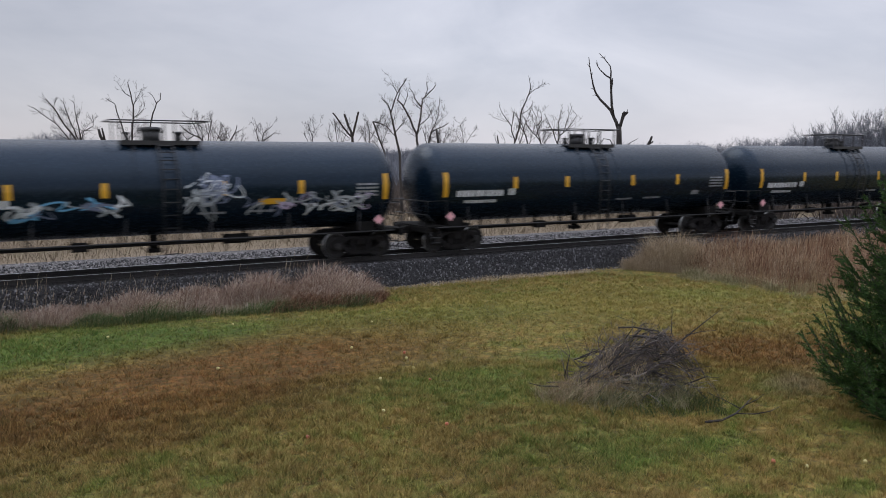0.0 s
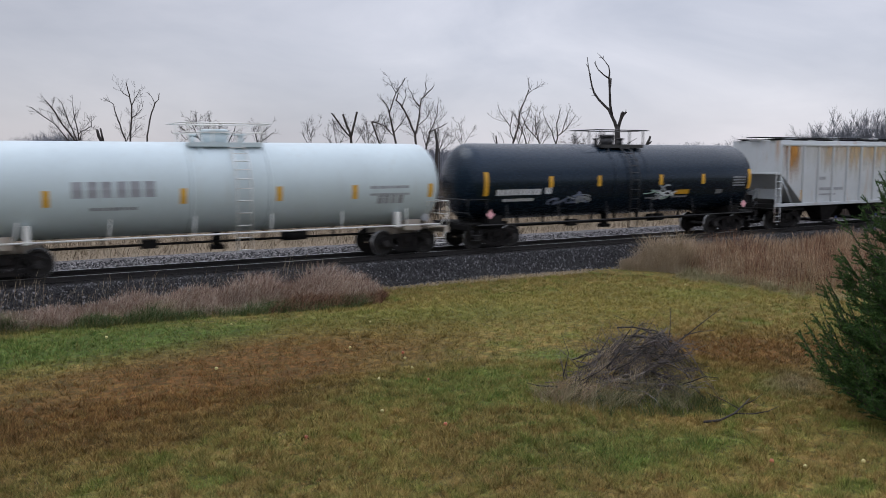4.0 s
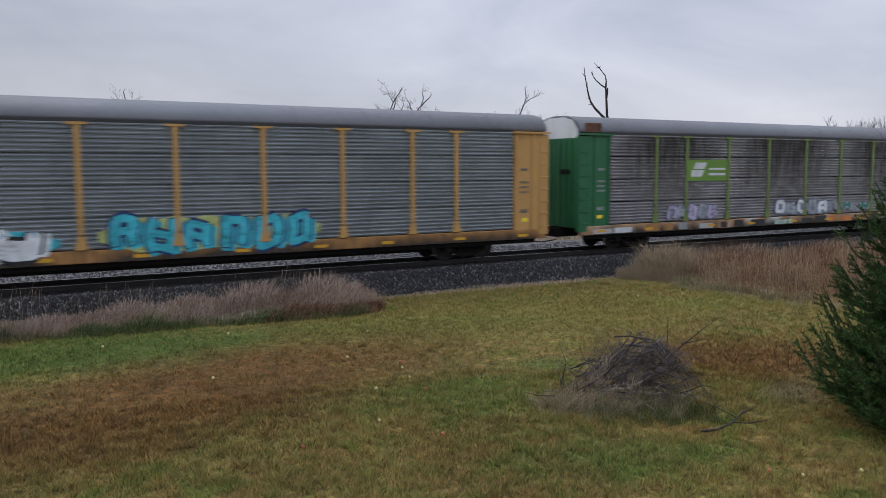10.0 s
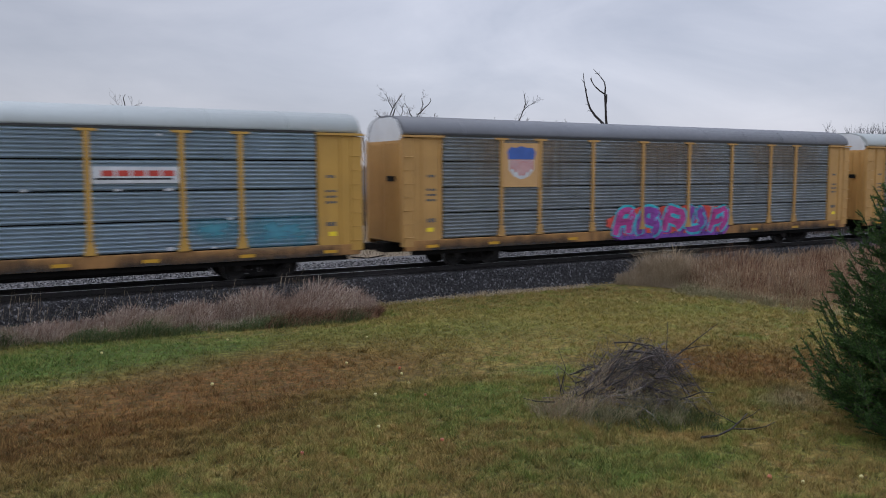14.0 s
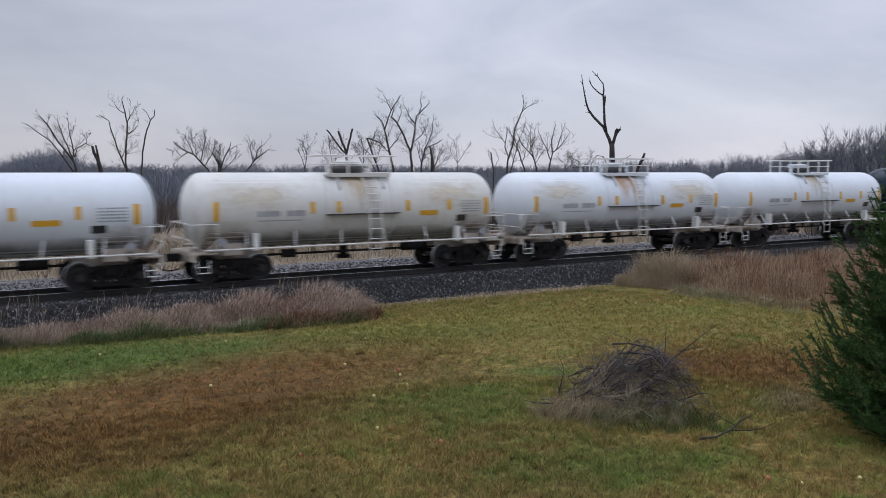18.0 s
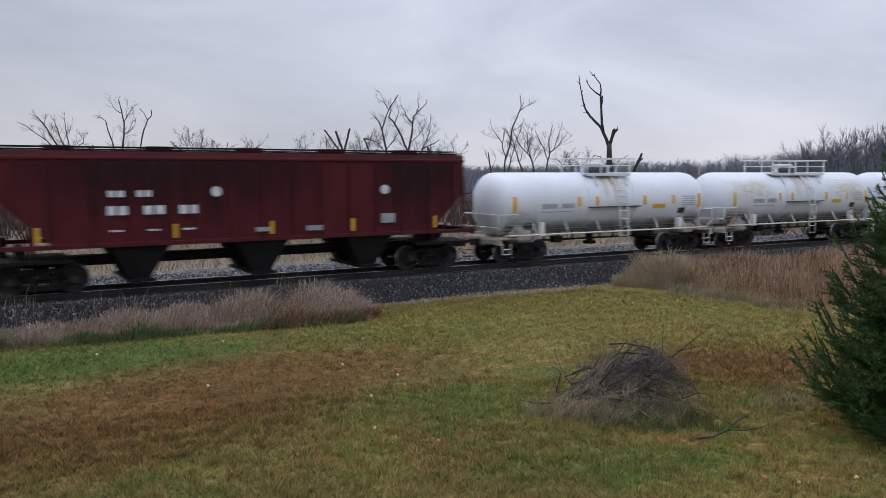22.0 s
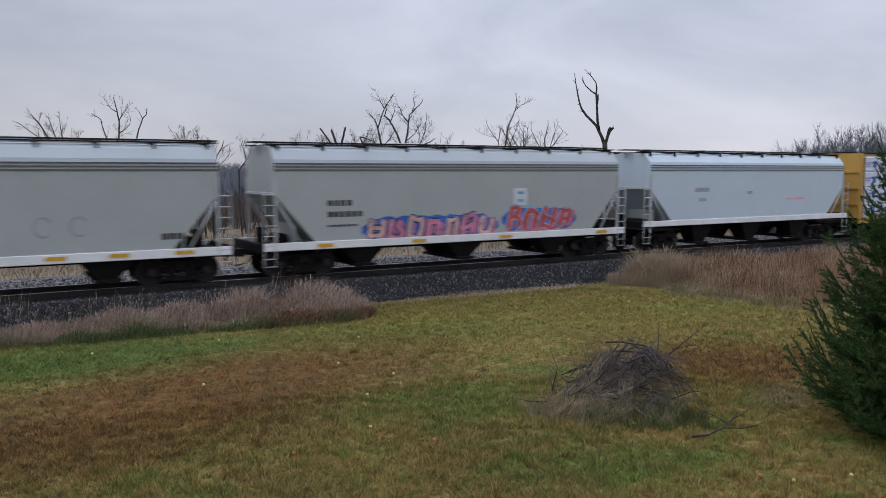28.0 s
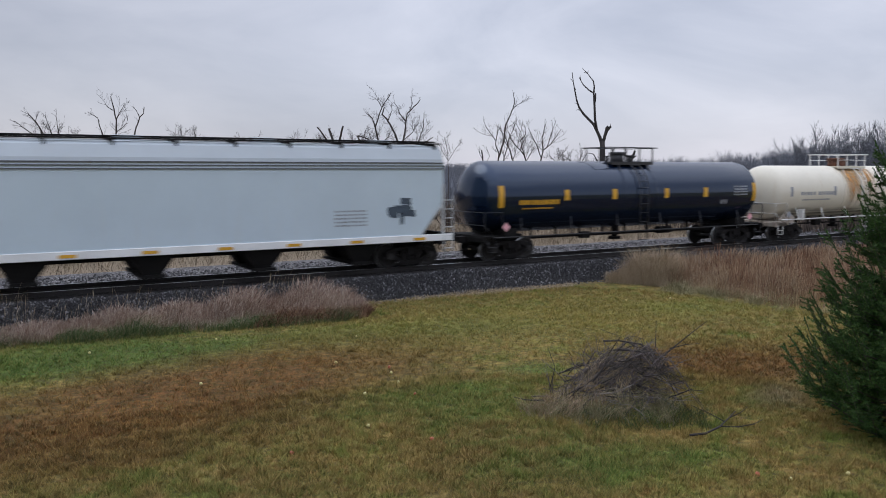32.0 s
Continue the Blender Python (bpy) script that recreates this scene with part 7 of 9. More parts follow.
    part("eave", Shape().box(-11.7, 11.7, -1.60, -1.50, z1 - 0.02, z1 + 0.05), MARK_BLACK, car)
    s = Shape().box(-13.3, 13.3, -hw - 0.06, -hw + 0.12, 0.74, 1.14, 0.02)
    s.box(-13.3, 13.3, hw - 0.12, hw + 0.06, 0.74, 1.14, 0.02)
    part("side_sill", s, sill or (SILL_RUST if trim.name.startswith(("rack_yellow", "rack_gold")) else trim), car)
    marks(car, flat(hw + 0.064), "reflective_stripe", [(x, x + 0.5, 0.84, 0.95) for x in (-12.4, -9.6, -5.6, -2.8, 0.4, 3.2, 5.8, 8.9, 11.9)], STRIPE)
    u = Shape().box(-13.3, 13.3, -hw + 0.1, hw - 0.1, 1.0, 1.12)
    u.box(-13.6, 13.6, -0.4, 0.4, 0.62, 1.0, 0.03)
    u.box(-8.1, 8.1, -0.85, 0.85, 0.38, 0.76, 0.05)
    u.box(-12.9, 12.9, -1.42, -1.30, 0.56, 0.80)
    u.tube([(-8.0, -1.2, 0.50), (8.0, -1.2, 0.50)], 0.05, n=5)
    for i in range(9):
        x = -7 + 14 * i / 8
        u.box(x - 0.06, x + 0.06, -1.45, 1.45, 0.72, 1.0)
    u.cyl((1.5, -0.8, 0.62), (2.4, -0.8, 0.62), 0.16, n=10)
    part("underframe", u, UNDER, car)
    for a, b in ((-13.2, -4.6), (-4.5, 4.5), (4.6, 13.2)):
        stain(car, flat(hw + 0.064), a, b, 1.135, 0.745, SOOT_LOW, 7, "grime", label="black road grime on the sill")
    truck(car, 9.85)
    truck(car, -9.85)
    couplers(car, 13.4, 14.2)
    return car


# ---- covered hoppers ----
def hopper(label, c, half, side, roof, sill_mat, under, z_sill=(0.95, 1.24), z_line=3.92, z_top=4.55, slope=(0.75, 1.7, 2.95), bays=3, ribs=0, bulge=0.0, cage=None, hatch=None, pitch=None, double=True, wide=0.25):
    """A covered hopper: slope gives how far the lower corners are cut in, and the heights of the cut."""
    car = thing("covered_hopper", label, "hopper car", "covered hopper cars")
    CARS.append((car, c))
    zb, hw = z_sill[1] - 0.02, 1.52
    cage = cage or sill_mat
    ex = half - 0.55

    def end_at(z):
        if z >= slope[2]:
            return ex
        return ex - (slope[1] - slope[0]) * 0.0 - slope[1] * (slope[2] - z) / (slope[2] - zb)

    levels = [(zb, 0.0), ((zb + z_line) / 2, bulge), (z_line - 0.55, bulge * 0.6), (z_line, 0.0), (z_line + 0.02, 0.0)]
    left = [(-hw - b, z) for z, b in levels] + [(-hw + 0.05, z_line + 0.22), (-hw + 0.28, z_top - 0.08), (-hw + 0.42, z_top), (0, z_top + 0.12)]
    ring = left + [(-y, z) for y, z in left[-2::-1]]
    ring2 = []
    for i, (y, z) in enumerate(ring):
        ring2.append((y, z))
        if i + 1 < len(ring):
            y2, z2 = ring[i + 1]
            if min(z, z2) < slope[2] < max(z, z2):
                t = (slope[2] - z) / (z2 - z)
                ring2.append((y + (y2 - y) * t, slope[2]))
    n = len(ring2)
    s = Shape()
    vs = [(-end_at(z), y, z) for y, z in ring2] + [(end_at(z), y, z) for y, z in ring2]
    s.add(vs, [(i, n + i, n + i + 1, i + 1) for i in range(n - 1)] + [(0, n - 1, 2 * n - 1, n)])
    for i in range(n - 1):
        if min(ring2[i][1], ring2[i + 1][1]) >= z_line + 0.015:
            s.mi[i] = 1
    base = len(s.f)
    for i in range(n // 2):   # end sheets, strip by strip
        j = n - 1 - i
        if i + 1 <= j - 1:
            s.f += [(i, i + 1, j - 1, j), (n + i, n + j, n + j - 1, n + i + 1)]
    s.mi += [0] * (len(s.f) - base)
    s.sm += [False] * (len(s.f) - base)
    part("body", s, [side, roof], car)
    if ribs:
        for i in range(ribs):
            x = -ex + 0.5 + (2 * ex - 1.0) * i / (ribs - 1)
            zr = zb if abs(x) < ex - slope[1] else zb + (abs(x) - ex + slope[1]) / slope[1] * (slope[2] - zb)
            part("rib", Shape().box(x - 0.06, x + 0.06, -hw - 0.07, -hw + 0.01, zr, z_line - 0.04, 0.018), side, car)
        part("top_rail", Shape().box(-ex, ex, -hw - 0.06, -hw + 0.02, z_line - 0.05, z_line + 0.05, 0.015), roof, car)
    elif double:
        for dz in (-0.14, -0.03, 0.08):
            part("ridge", Shape().box(-ex, ex, -hw - 0.035, -hw + 0.02, z_line + dz - 0.018, z_line + dz + 0.018), MARK_SLATE, car)
    # roof walk and hatches
    rw = Shape().box(-half + 0.2, half - 0.2, -0.35, 0.35, z_top + 0.20, z_top + 0.24)
    for y in (-0.95, 0.95):
        rw.box(-half + 0.4, half - 0.4, y - 0.16, y + 0.16, z_top + 0.10, z_top + 0.14)
    k = 10
    for i in range(k):
        x = -half + 0.8 + (2 * half - 1.6) * i / (k - 1)
        rw.box(x - 0.03, x + 0.03, -1.2, 1.2, z_top + 0.04, z_top + 0.12)
        rw.box(x - 0.04, x + 0.04, -1.28, -1.2, z_top - 0.1, z_top + 0.1)
    part("roof_walk", rw, UNDER if not hatch else hatch, car)
    for i in range(5 if ribs else 4):
        x = -half * 0.72 + half * 1.44 * i / (4 if ribs else 3)
        part("hatch", Shape().box(x - 0.42, x + 0.42, -0.32, 0.32, z_top + 0.06, z_top + 0.265, 0.05), roof, car)
    # side sills
    ss = Shape()
    for y in (-1, 1):
        ss.box(-half + 0.15, half - 0.15, min(y * (hw - 0.05), y * (hw + 0.05)), max(y * (hw - 0.05), y * (hw + 0.05)), z_sill[0], z_sill[1], 0.015)
    part("side_sill", ss, sill_mat, car)
    cs = Shape().box(-half, half, -0.35, 0.35, 0.78, 1.08, 0.03)
    for e in (-1, 1):
        cs.box(min(e * (half - 2.6), e * (half - 0.2)), max(e * (half - 2.6), e * (half - 0.2)), -hw + 0.1, hw - 0.1, 0.98, 1.08)
        cs.box(min(e * (half - 0.16), e * half), max(e * (half - 0.16), e * half), -hw, hw, z_sill[0] - 0.05, z_sill[1], 0.02)
    part("centre_sill", cs, under, car)
    pitch = pitch or (2 * half - 5.4) / bays
    for i in range(bays):
        x = (i - (bays - 1) / 2) * pitch
        w, b = pitch * wide, 0.30
        h = Shape()
        for y0, y1 in ((-hw + 0.05, -0.32), (0.32, hw - 0.05)):
            ym = (y0 + y1) / 2
            tp = [(x - w, y0, zb + 0.02), (x + w, y0, zb + 0.02), (x + w, y1, zb + 0.02), (x - w, y1, zb + 0.02)]
            bt = [(x - b, ym - 0.34, 0.36), (x + b, ym - 0.34, 0.36), (x + b, ym + 0.34, 0.36), (x - b, ym + 0.34, 0.36)]
            h.add(tp + bt, [(0, 1, 5, 4), (1, 2, 6, 5), (2, 3, 7, 6), (3, 0, 4, 7), (4, 5, 6, 7), (3, 2, 1, 0)])
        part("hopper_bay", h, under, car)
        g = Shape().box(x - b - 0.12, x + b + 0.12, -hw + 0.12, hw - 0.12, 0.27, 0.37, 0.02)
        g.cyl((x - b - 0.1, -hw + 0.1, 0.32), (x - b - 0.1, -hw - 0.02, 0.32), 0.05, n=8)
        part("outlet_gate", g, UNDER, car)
    # end cages: posts, ladders, slope sheet braces
    for e in (-1, 1):
        for y in (-hw, hw):
            part("cage_post", Shape().box(min(e * (half - 0.62), e * (half - 0.54)), max(e * (half - 0.62), e * (half - 0.54)), y - 0.05, y + 0.05, z_sill[1], slope[2] + 0.6, 0.01), cage, car)
            part("brace", Shape().tube([(e * (half - 1.5), y * 0.98, z_sill[1]), (e * (half - 0.62), y * 0.98, slope[2] - 0.2)], 0.045, n=4), cage, car)
        part("cross_beam", Shape().box(min(e * (half - 0.62), e * (half - 0.5)), max(e * (half - 0.62), e * (half - 0.5)), -hw, hw, slope[2] - 0.05, slope[2] + 0.05, 0.01), cage, car)
        part("bolster_web", Shape().box(min(e * (half - 1.6), e * (half - 1.5)), max(e * (half - 1.6), e * (half - 1.5)), -0.8, 0.8, 1.1, slope[2] - 0.5, 0.01), cage, car)
        ladder(car, e * (half - 0.36), -hw - 0.04, z_sill[0], slope[2] + 0.15, 0.40, cage)
        st = Shape()
        for z in (0.72, 0.45):
            st.tube([(e * (half - 0.36) - 0.2, -hw - 0.03, z), (e * (half - 0.36) + 0.2, -hw - 0.03, z)], 0.02, n=4)
        for w in (-0.2, 0.2):
            st.tube([(e * (half - 0.36) + w, -hw - 0.03, z_sill[0]), (e * (half - 0.36) + w, -hw - 0.03, 0.42)], 0.02, n=4)
        part("step", st, cage, car)
        br = Shape().cyl((e * (half - 1.2), -0.6, 1.32), (e * (half - 1.2), 0.5, 1.32), 0.2, n=12)
        br.box(min(e * (half - 0.9), e * (half - 0.6)), max(e * (half - 0.9), e * (half - 0.6)), 0.4, 0.8, 1.1, 1.7, 0.03)
        part("brake_gear", br, under, car)
    tx = half - 1.75
    truck(car, tx)
    truck(car, -tx)
    couplers(car, half, half + 0.42)
    return car


GREY_SMOOTH = paint("hopper_grey", (0.345, 0.372, 0.368), 0.55, 0.0, 0.06, 0.5, 7.0, streak=(0.38, 0.37, 0.35), amount=0.4, soot=0.05)
GREY_LIGHT = paint("hopper_light", (0.42, 0.51, 0.60), 0.5, 0.0, 0.05, 0.5, 7.0, streak=(0.42, 0.41, 0.38), amount=0.3, soot=0.04)
GREY_CLEAN = paint("hopper_clean", (0.47, 0.555, 0.62), 0.42, 0.0, 0.04, 0.5, 7.0, streak=(0.5, 0.5, 0.48), amount=0.25)
GREY_ROOF = paint("hopper_roof", (0.38, 0.42, 0.45), 0.5, 0.0, 0.06, 0.5, 7.0, streak=(0.40, 0.38, 0.35), amount=0.35)
GREY_DIRTY = paint("hopper_dirty", (0.44, 0.45, 0.45), 0.6, 0.0, 0.12, 0.5, 6.0, streak=(0.16, 0.15, 0.13), amount=0.6, soot=0.25)
GREY_RIB = paint("hopper_rib_grey", (0.45, 0.48, 0.50), 0.55, 0.0, 0.08, 0.6, 7.0, streak=(0.36, 0.20, 0.09), amount=0.75, reach=(0.56, 0.7))
RED_BROWN = paint("hopper_red", (0.072, 0.0075, 0.0115), 0.65, 0.0, 0.18, 0.6, 6.0, streak=(0.02, 0.007, 0.008), amount=0.8, reach=(0.5, 0.68), soot=0.2, spec=0.2)
CONCRETE = paint("hopper_concrete", (0.385, 0.42, 0.42), 0.6, 0.0, 0.09, 0.5, 6.0, streak=(0.36, 0.27, 0.17), amount=0.5, soot=0.08)
SILL_WHITE = paint("sill_white", (0.72, 0.73, 0.73), 0.5, 0.0, 0.08, 1.0, 8.0, streak=(0.35, 0.30, 0.25), amount=0.4, soot=0.08)
CAGE_GREY = paint("cage_grey", (0.42, 0.44, 0.45), 0.55, 0.0, 0.12, 1.0, 8.0, streak=(0.25, 0.18, 0.12), amount=0.5, soot=0.15)
# grey bays toned down: the shadow under the car is in this colour
BAY_SHADED = paint("bay_shaded", (0.11, 0.115, 0.12), 0.6, 0.0, 0.2, 1.0, 8.0, soot=0.3)
SILL_GREY = paint("sill_grey", (0.20, 0.20, 0.20), 0.6, 0.0, 0.15, 1.0, 8.0, soot=0.2)
CAP_WHITE = paint("roof_end_white", (0.62, 0.64, 0.66), 0.5, 0.0, 0.1, 0.8, 8.0, streak=(0.4, 0.33, 0.26), amount=0.6)
GALV = paint("galvanised", (0.56, 0.62, 0.68), 0.30, 0.72, 0.10, 0.7, 8.0, streak=(0.22, 0.21, 0.20), amount=0.45, soot=0.08)
GALV_DARK = paint("galvanised_dark", (0.215, 0.245, 0.272), 0.40, 0.5, 0.14, 0.7, 8.0, streak=(0.11, 0.10, 0.098), amount=0.55, soot=0.12)
GALV_BROWN = paint("galvanised_brown", (0.255, 0.255, 0.275), 0.45, 0.4, 0.2, 0.7, 8.0, streak=(0.11, 0.088, 0.082), amount=0.6, soot=0.15)
GALV_BLUE = paint("galvanised_blue", (0.23, 0.30, 0.365), 0.42, 0.45, 0.10, 0.7, 8.0, streak=(0.18, 0.19, 0.20), amount=0.5, soot=0.08)
ORANGE = paint("rack_orange", (0.52, 0.085, 0.012), 0.45, 0.0, 0.08, 0.7, 8.0, streak=(0.28, 0.06, 0.02), amount=0.3)
GREEN = paint("rack_green", (0.012, 0.115, 0.042), 0.45, 0.0, 0.12, 0.7, 8.0, streak=(0.02, 0.06, 0.03), amount=0.4)
OLIVE = paint("rack_olive", (0.14, 0.20, 0.06), 0.55, 0.0, 0.15, 0.9, 8.0, streak=(0.16, 0.10, 0.06), amount=0.6)
YELLOW = paint("rack_yellow", (0.46, 0.265, 0.085), 0.5, 0.0, 0.10, 0.7, 8.0, streak=(0.26, 0.12, 0.04), amount=0.55, soot=0.08)
SILL_RUST = paint("sill_rust", (0.36, 0.18, 0.055), 0.6, 0.0, 0.25, 1.2, 8.0, streak=(0.05, 0.03, 0.02), amount=0.85, reach=(0.48, 0.66), soot=0.2)
YELLOW_GOLD = paint("rack_gold", (0.49, 0.285, 0.06), 0.48, 0.0, 0.08, 0.7, 8.0, streak=(0.30, 0.15, 0.03), amount=0.4)
ROOF_WHITE = paint("rack_roof_white", (0.56, 0.61, 0.65), 0.5, 0.1, 0.05, 0.6, 7.0, streak=(0.5, 0.5, 0.5), amount=0.3)
ROOF_GREY = paint("rack_roof_grey", (0.125, 0.132, 0.150), 0.55, 0.15, 0.08, 0.6, 7.0, streak=(0.09, 0.088, 0.086), amount=0.35)
ROOF_PALE = paint("rack_roof_pale", (0.34, 0.37, 0.37), 0.55, 0.1, 0.06, 0.6, 7.0, streak=(0.38, 0.38, 0.36), amount=0.3)


def wrap_material():
    """Stretched plastic sheet: creases along the packs and a dull sheen."""
    g = Graph("lumber_wrap")
    own = g.own()
    crease = g.noise(g.shift(own, (0.9, 1.0, 5.0), (0, 0, 0), (0, 0.12, 0)), 1.6, 6.0, 0.65, 0.8)
    fine = g.noise(own, 9.0, 4.0)
    c = g.mix(g.span(crease, 0.3, 0.7), (0.50, 0.55, 0.68), (0.70, 0.75, 0.86))
    c = g.mix(g.span(fine, 0.5, 0.8, 0.0, 0.2), c, (0.40, 0.42, 0.50))
    return g.finish(c, 0.34, 0.0, crease, 0.9, 0.08, 0.5)


WRAP = wrap_material()


# ---- the train, from its front to its rear ----
def flat_car(c):
    """The flat car with a middle beam that carries wrapped lumber."""
    car = thing("centerbeam_flat_car", "yellow centre-beam flat car loaded with wrapped lumber", "flat car")
    CARS.append((car, c))
    half, z0, z1 = 11.35, 1.16, 4.62
    d = Shape().box(-half, half, -1.45, 1.45, 1.0, 1.12, 0.02)
    part("deck", d, UNDER, car)
    for y in (-1.5, 1.5):
        part("side_sill", Shape().box(-half, half, y - 0.06, y + 0.06, 0.82, 1.14, 0.02), YELLOW_GOLD, car)
    for e in (-1, 1):
        b = Shape().box(min(e * (half - 0.42), e * (half - 0.08)), max(e * (half - 0.42), e * (half - 0.08)), -1.42, 1.42, 1.1, z1 + 0.1, 0.04)
        for z in (1.9, 2.8, 3.7):
            b.box(min(e * (half - 0.1), e * half), max(e * (half - 0.1), e * half), -1.4, 1.4, z - 0.06, z + 0.06)
        part("bulkhead", b, YELLOW_GOLD, car, "dull yellow end bulkhead")
        ladder(car, e * (half - 0.22), -1.5, 0.9, z1, 0.36, YELLOW_GOLD)
    beam = Shape().box(-half + 0.4, half - 0.4, -0.14, 0.14, z1 - 0.2, z1 + 0.12, 0.03)
    for i in range(12):
        x = -half + 0.8 + (2 * half - 1.6) * i / 11
        beam.box(x - 0.09, x + 0.09, -0.1, 0.1, 1.1, z1)
    part("centre_beam", beam, YELLOW_GOLD, car)
    part("top_cap", Shape().box(-half + 0.3, half - 0.3, -0.35, 0.35, z1 + 0.12, z1 + 0.18, 0.01), UNDER, car)
    u = Shape().box(-half, half, -0.4, 0.4, 0.6, 1.0, 0.03)
    for i in range(14):
        x = -half + 1.0 + (2 * half - 2) * i / 13
        u.box(x - 0.05, x + 0.05, -1.45, 1.45, 0.84, 1.0)
        u.box(x - 0.12, x + 0.12, -1.62, -1.5, 0.84, 1.0, 0.01)
    part("underframe", u, UNDER, car)
    marks(car, flat(1.56), "reflective_stripe", [(x, x + 0.45, 0.88, 1.0) for x in (-9.6, -6.4, -3.2, 0.1, 3.4, 6.6, 9.4)], STRIPE)
    truck(car, half - 1.8)
    truck(car, -half + 1.8)
    couplers(car, half, half + 0.55)
    # the load, each pack a thing of its own
    blue = colour("wrap_blue", 0.03, 0.085, 0.38)
    pale = colour("wrap_grey", 0.24, 0.28, 0.50)
    rows = (z1 - 0.05 - z0) / 4
    for a, b in ((-10.85, -3.22), (-3.14, 4.20), (4.26, 10.9)):
        w = b - a
        pack = Shape().box(-w / 2, w / 2, -0.63, 0.63, 0.02, rows + 0.005, 0.05).mesh("wrapped_pack", WRAP)
        count = 6
        face = lambda x, z, off: (x, -0.63 - off, z)
        ink, grey = Shape(), Shape()
        spray(ink, face, [(0.0, 0.50), (0.14, 0.60), (0.30, 0.58), (0.46, 0.62), (0.60, 0.54), (0.42, 0.47), (0.50, 0.33), (0.36, 0.22), (0.20, 0.24), (0.12, 0.34), (0.22, 0.42)][::-1], 0.006)
        grey.patch(face, -0.56, -0.02, 0.47, 0.54, 0.006)
        grey.patch(face, -0.54, -0.06, 0.36, 0.43, 0.006)
        grey.patch(face, -0.50, -0.10, 0.27, 0.31, 0.006)
        ink, grey = ink.mesh("printed_mark", blue), grey.mesh("printed_bars", pale)
        strap = Shape().box(-0.02, 0.02, -0.636, 0.636, 0.015, rows + 0.011).mesh("strap", WRAP)
        for k in range(4):
            for y in (-0.79, 0.79):
                p = thing("lumber_pack", "white plastic-wrapped lumber pack with blue printed marks", "lumber", "lumber packs on the flat car")
                p.location = (0, 0, 0)
                part("wrapped_pack", pack, None, p)
                if y < 0:
                    for i in range(count):
                        x = -w / 2 + w * (i + 0.5) / count
                        part("printed_mark", ink, None, p, "blue printed emblem shape", at=(x, 0, 0))
                        tagged(part("printed_bars", grey, None, p, "grey printed bars", at=(x, 0, 0)), kind="stuff")
                for i in range(4):
                    part("strap", strap, None, p, at=(-w / 2 + w * (i + 0.5) / 4, 0, 0))
                LOAD.append((p, c, Vector(((a + b) / 2, y, z0 + k * rows - 0.035))))


LOAD = []


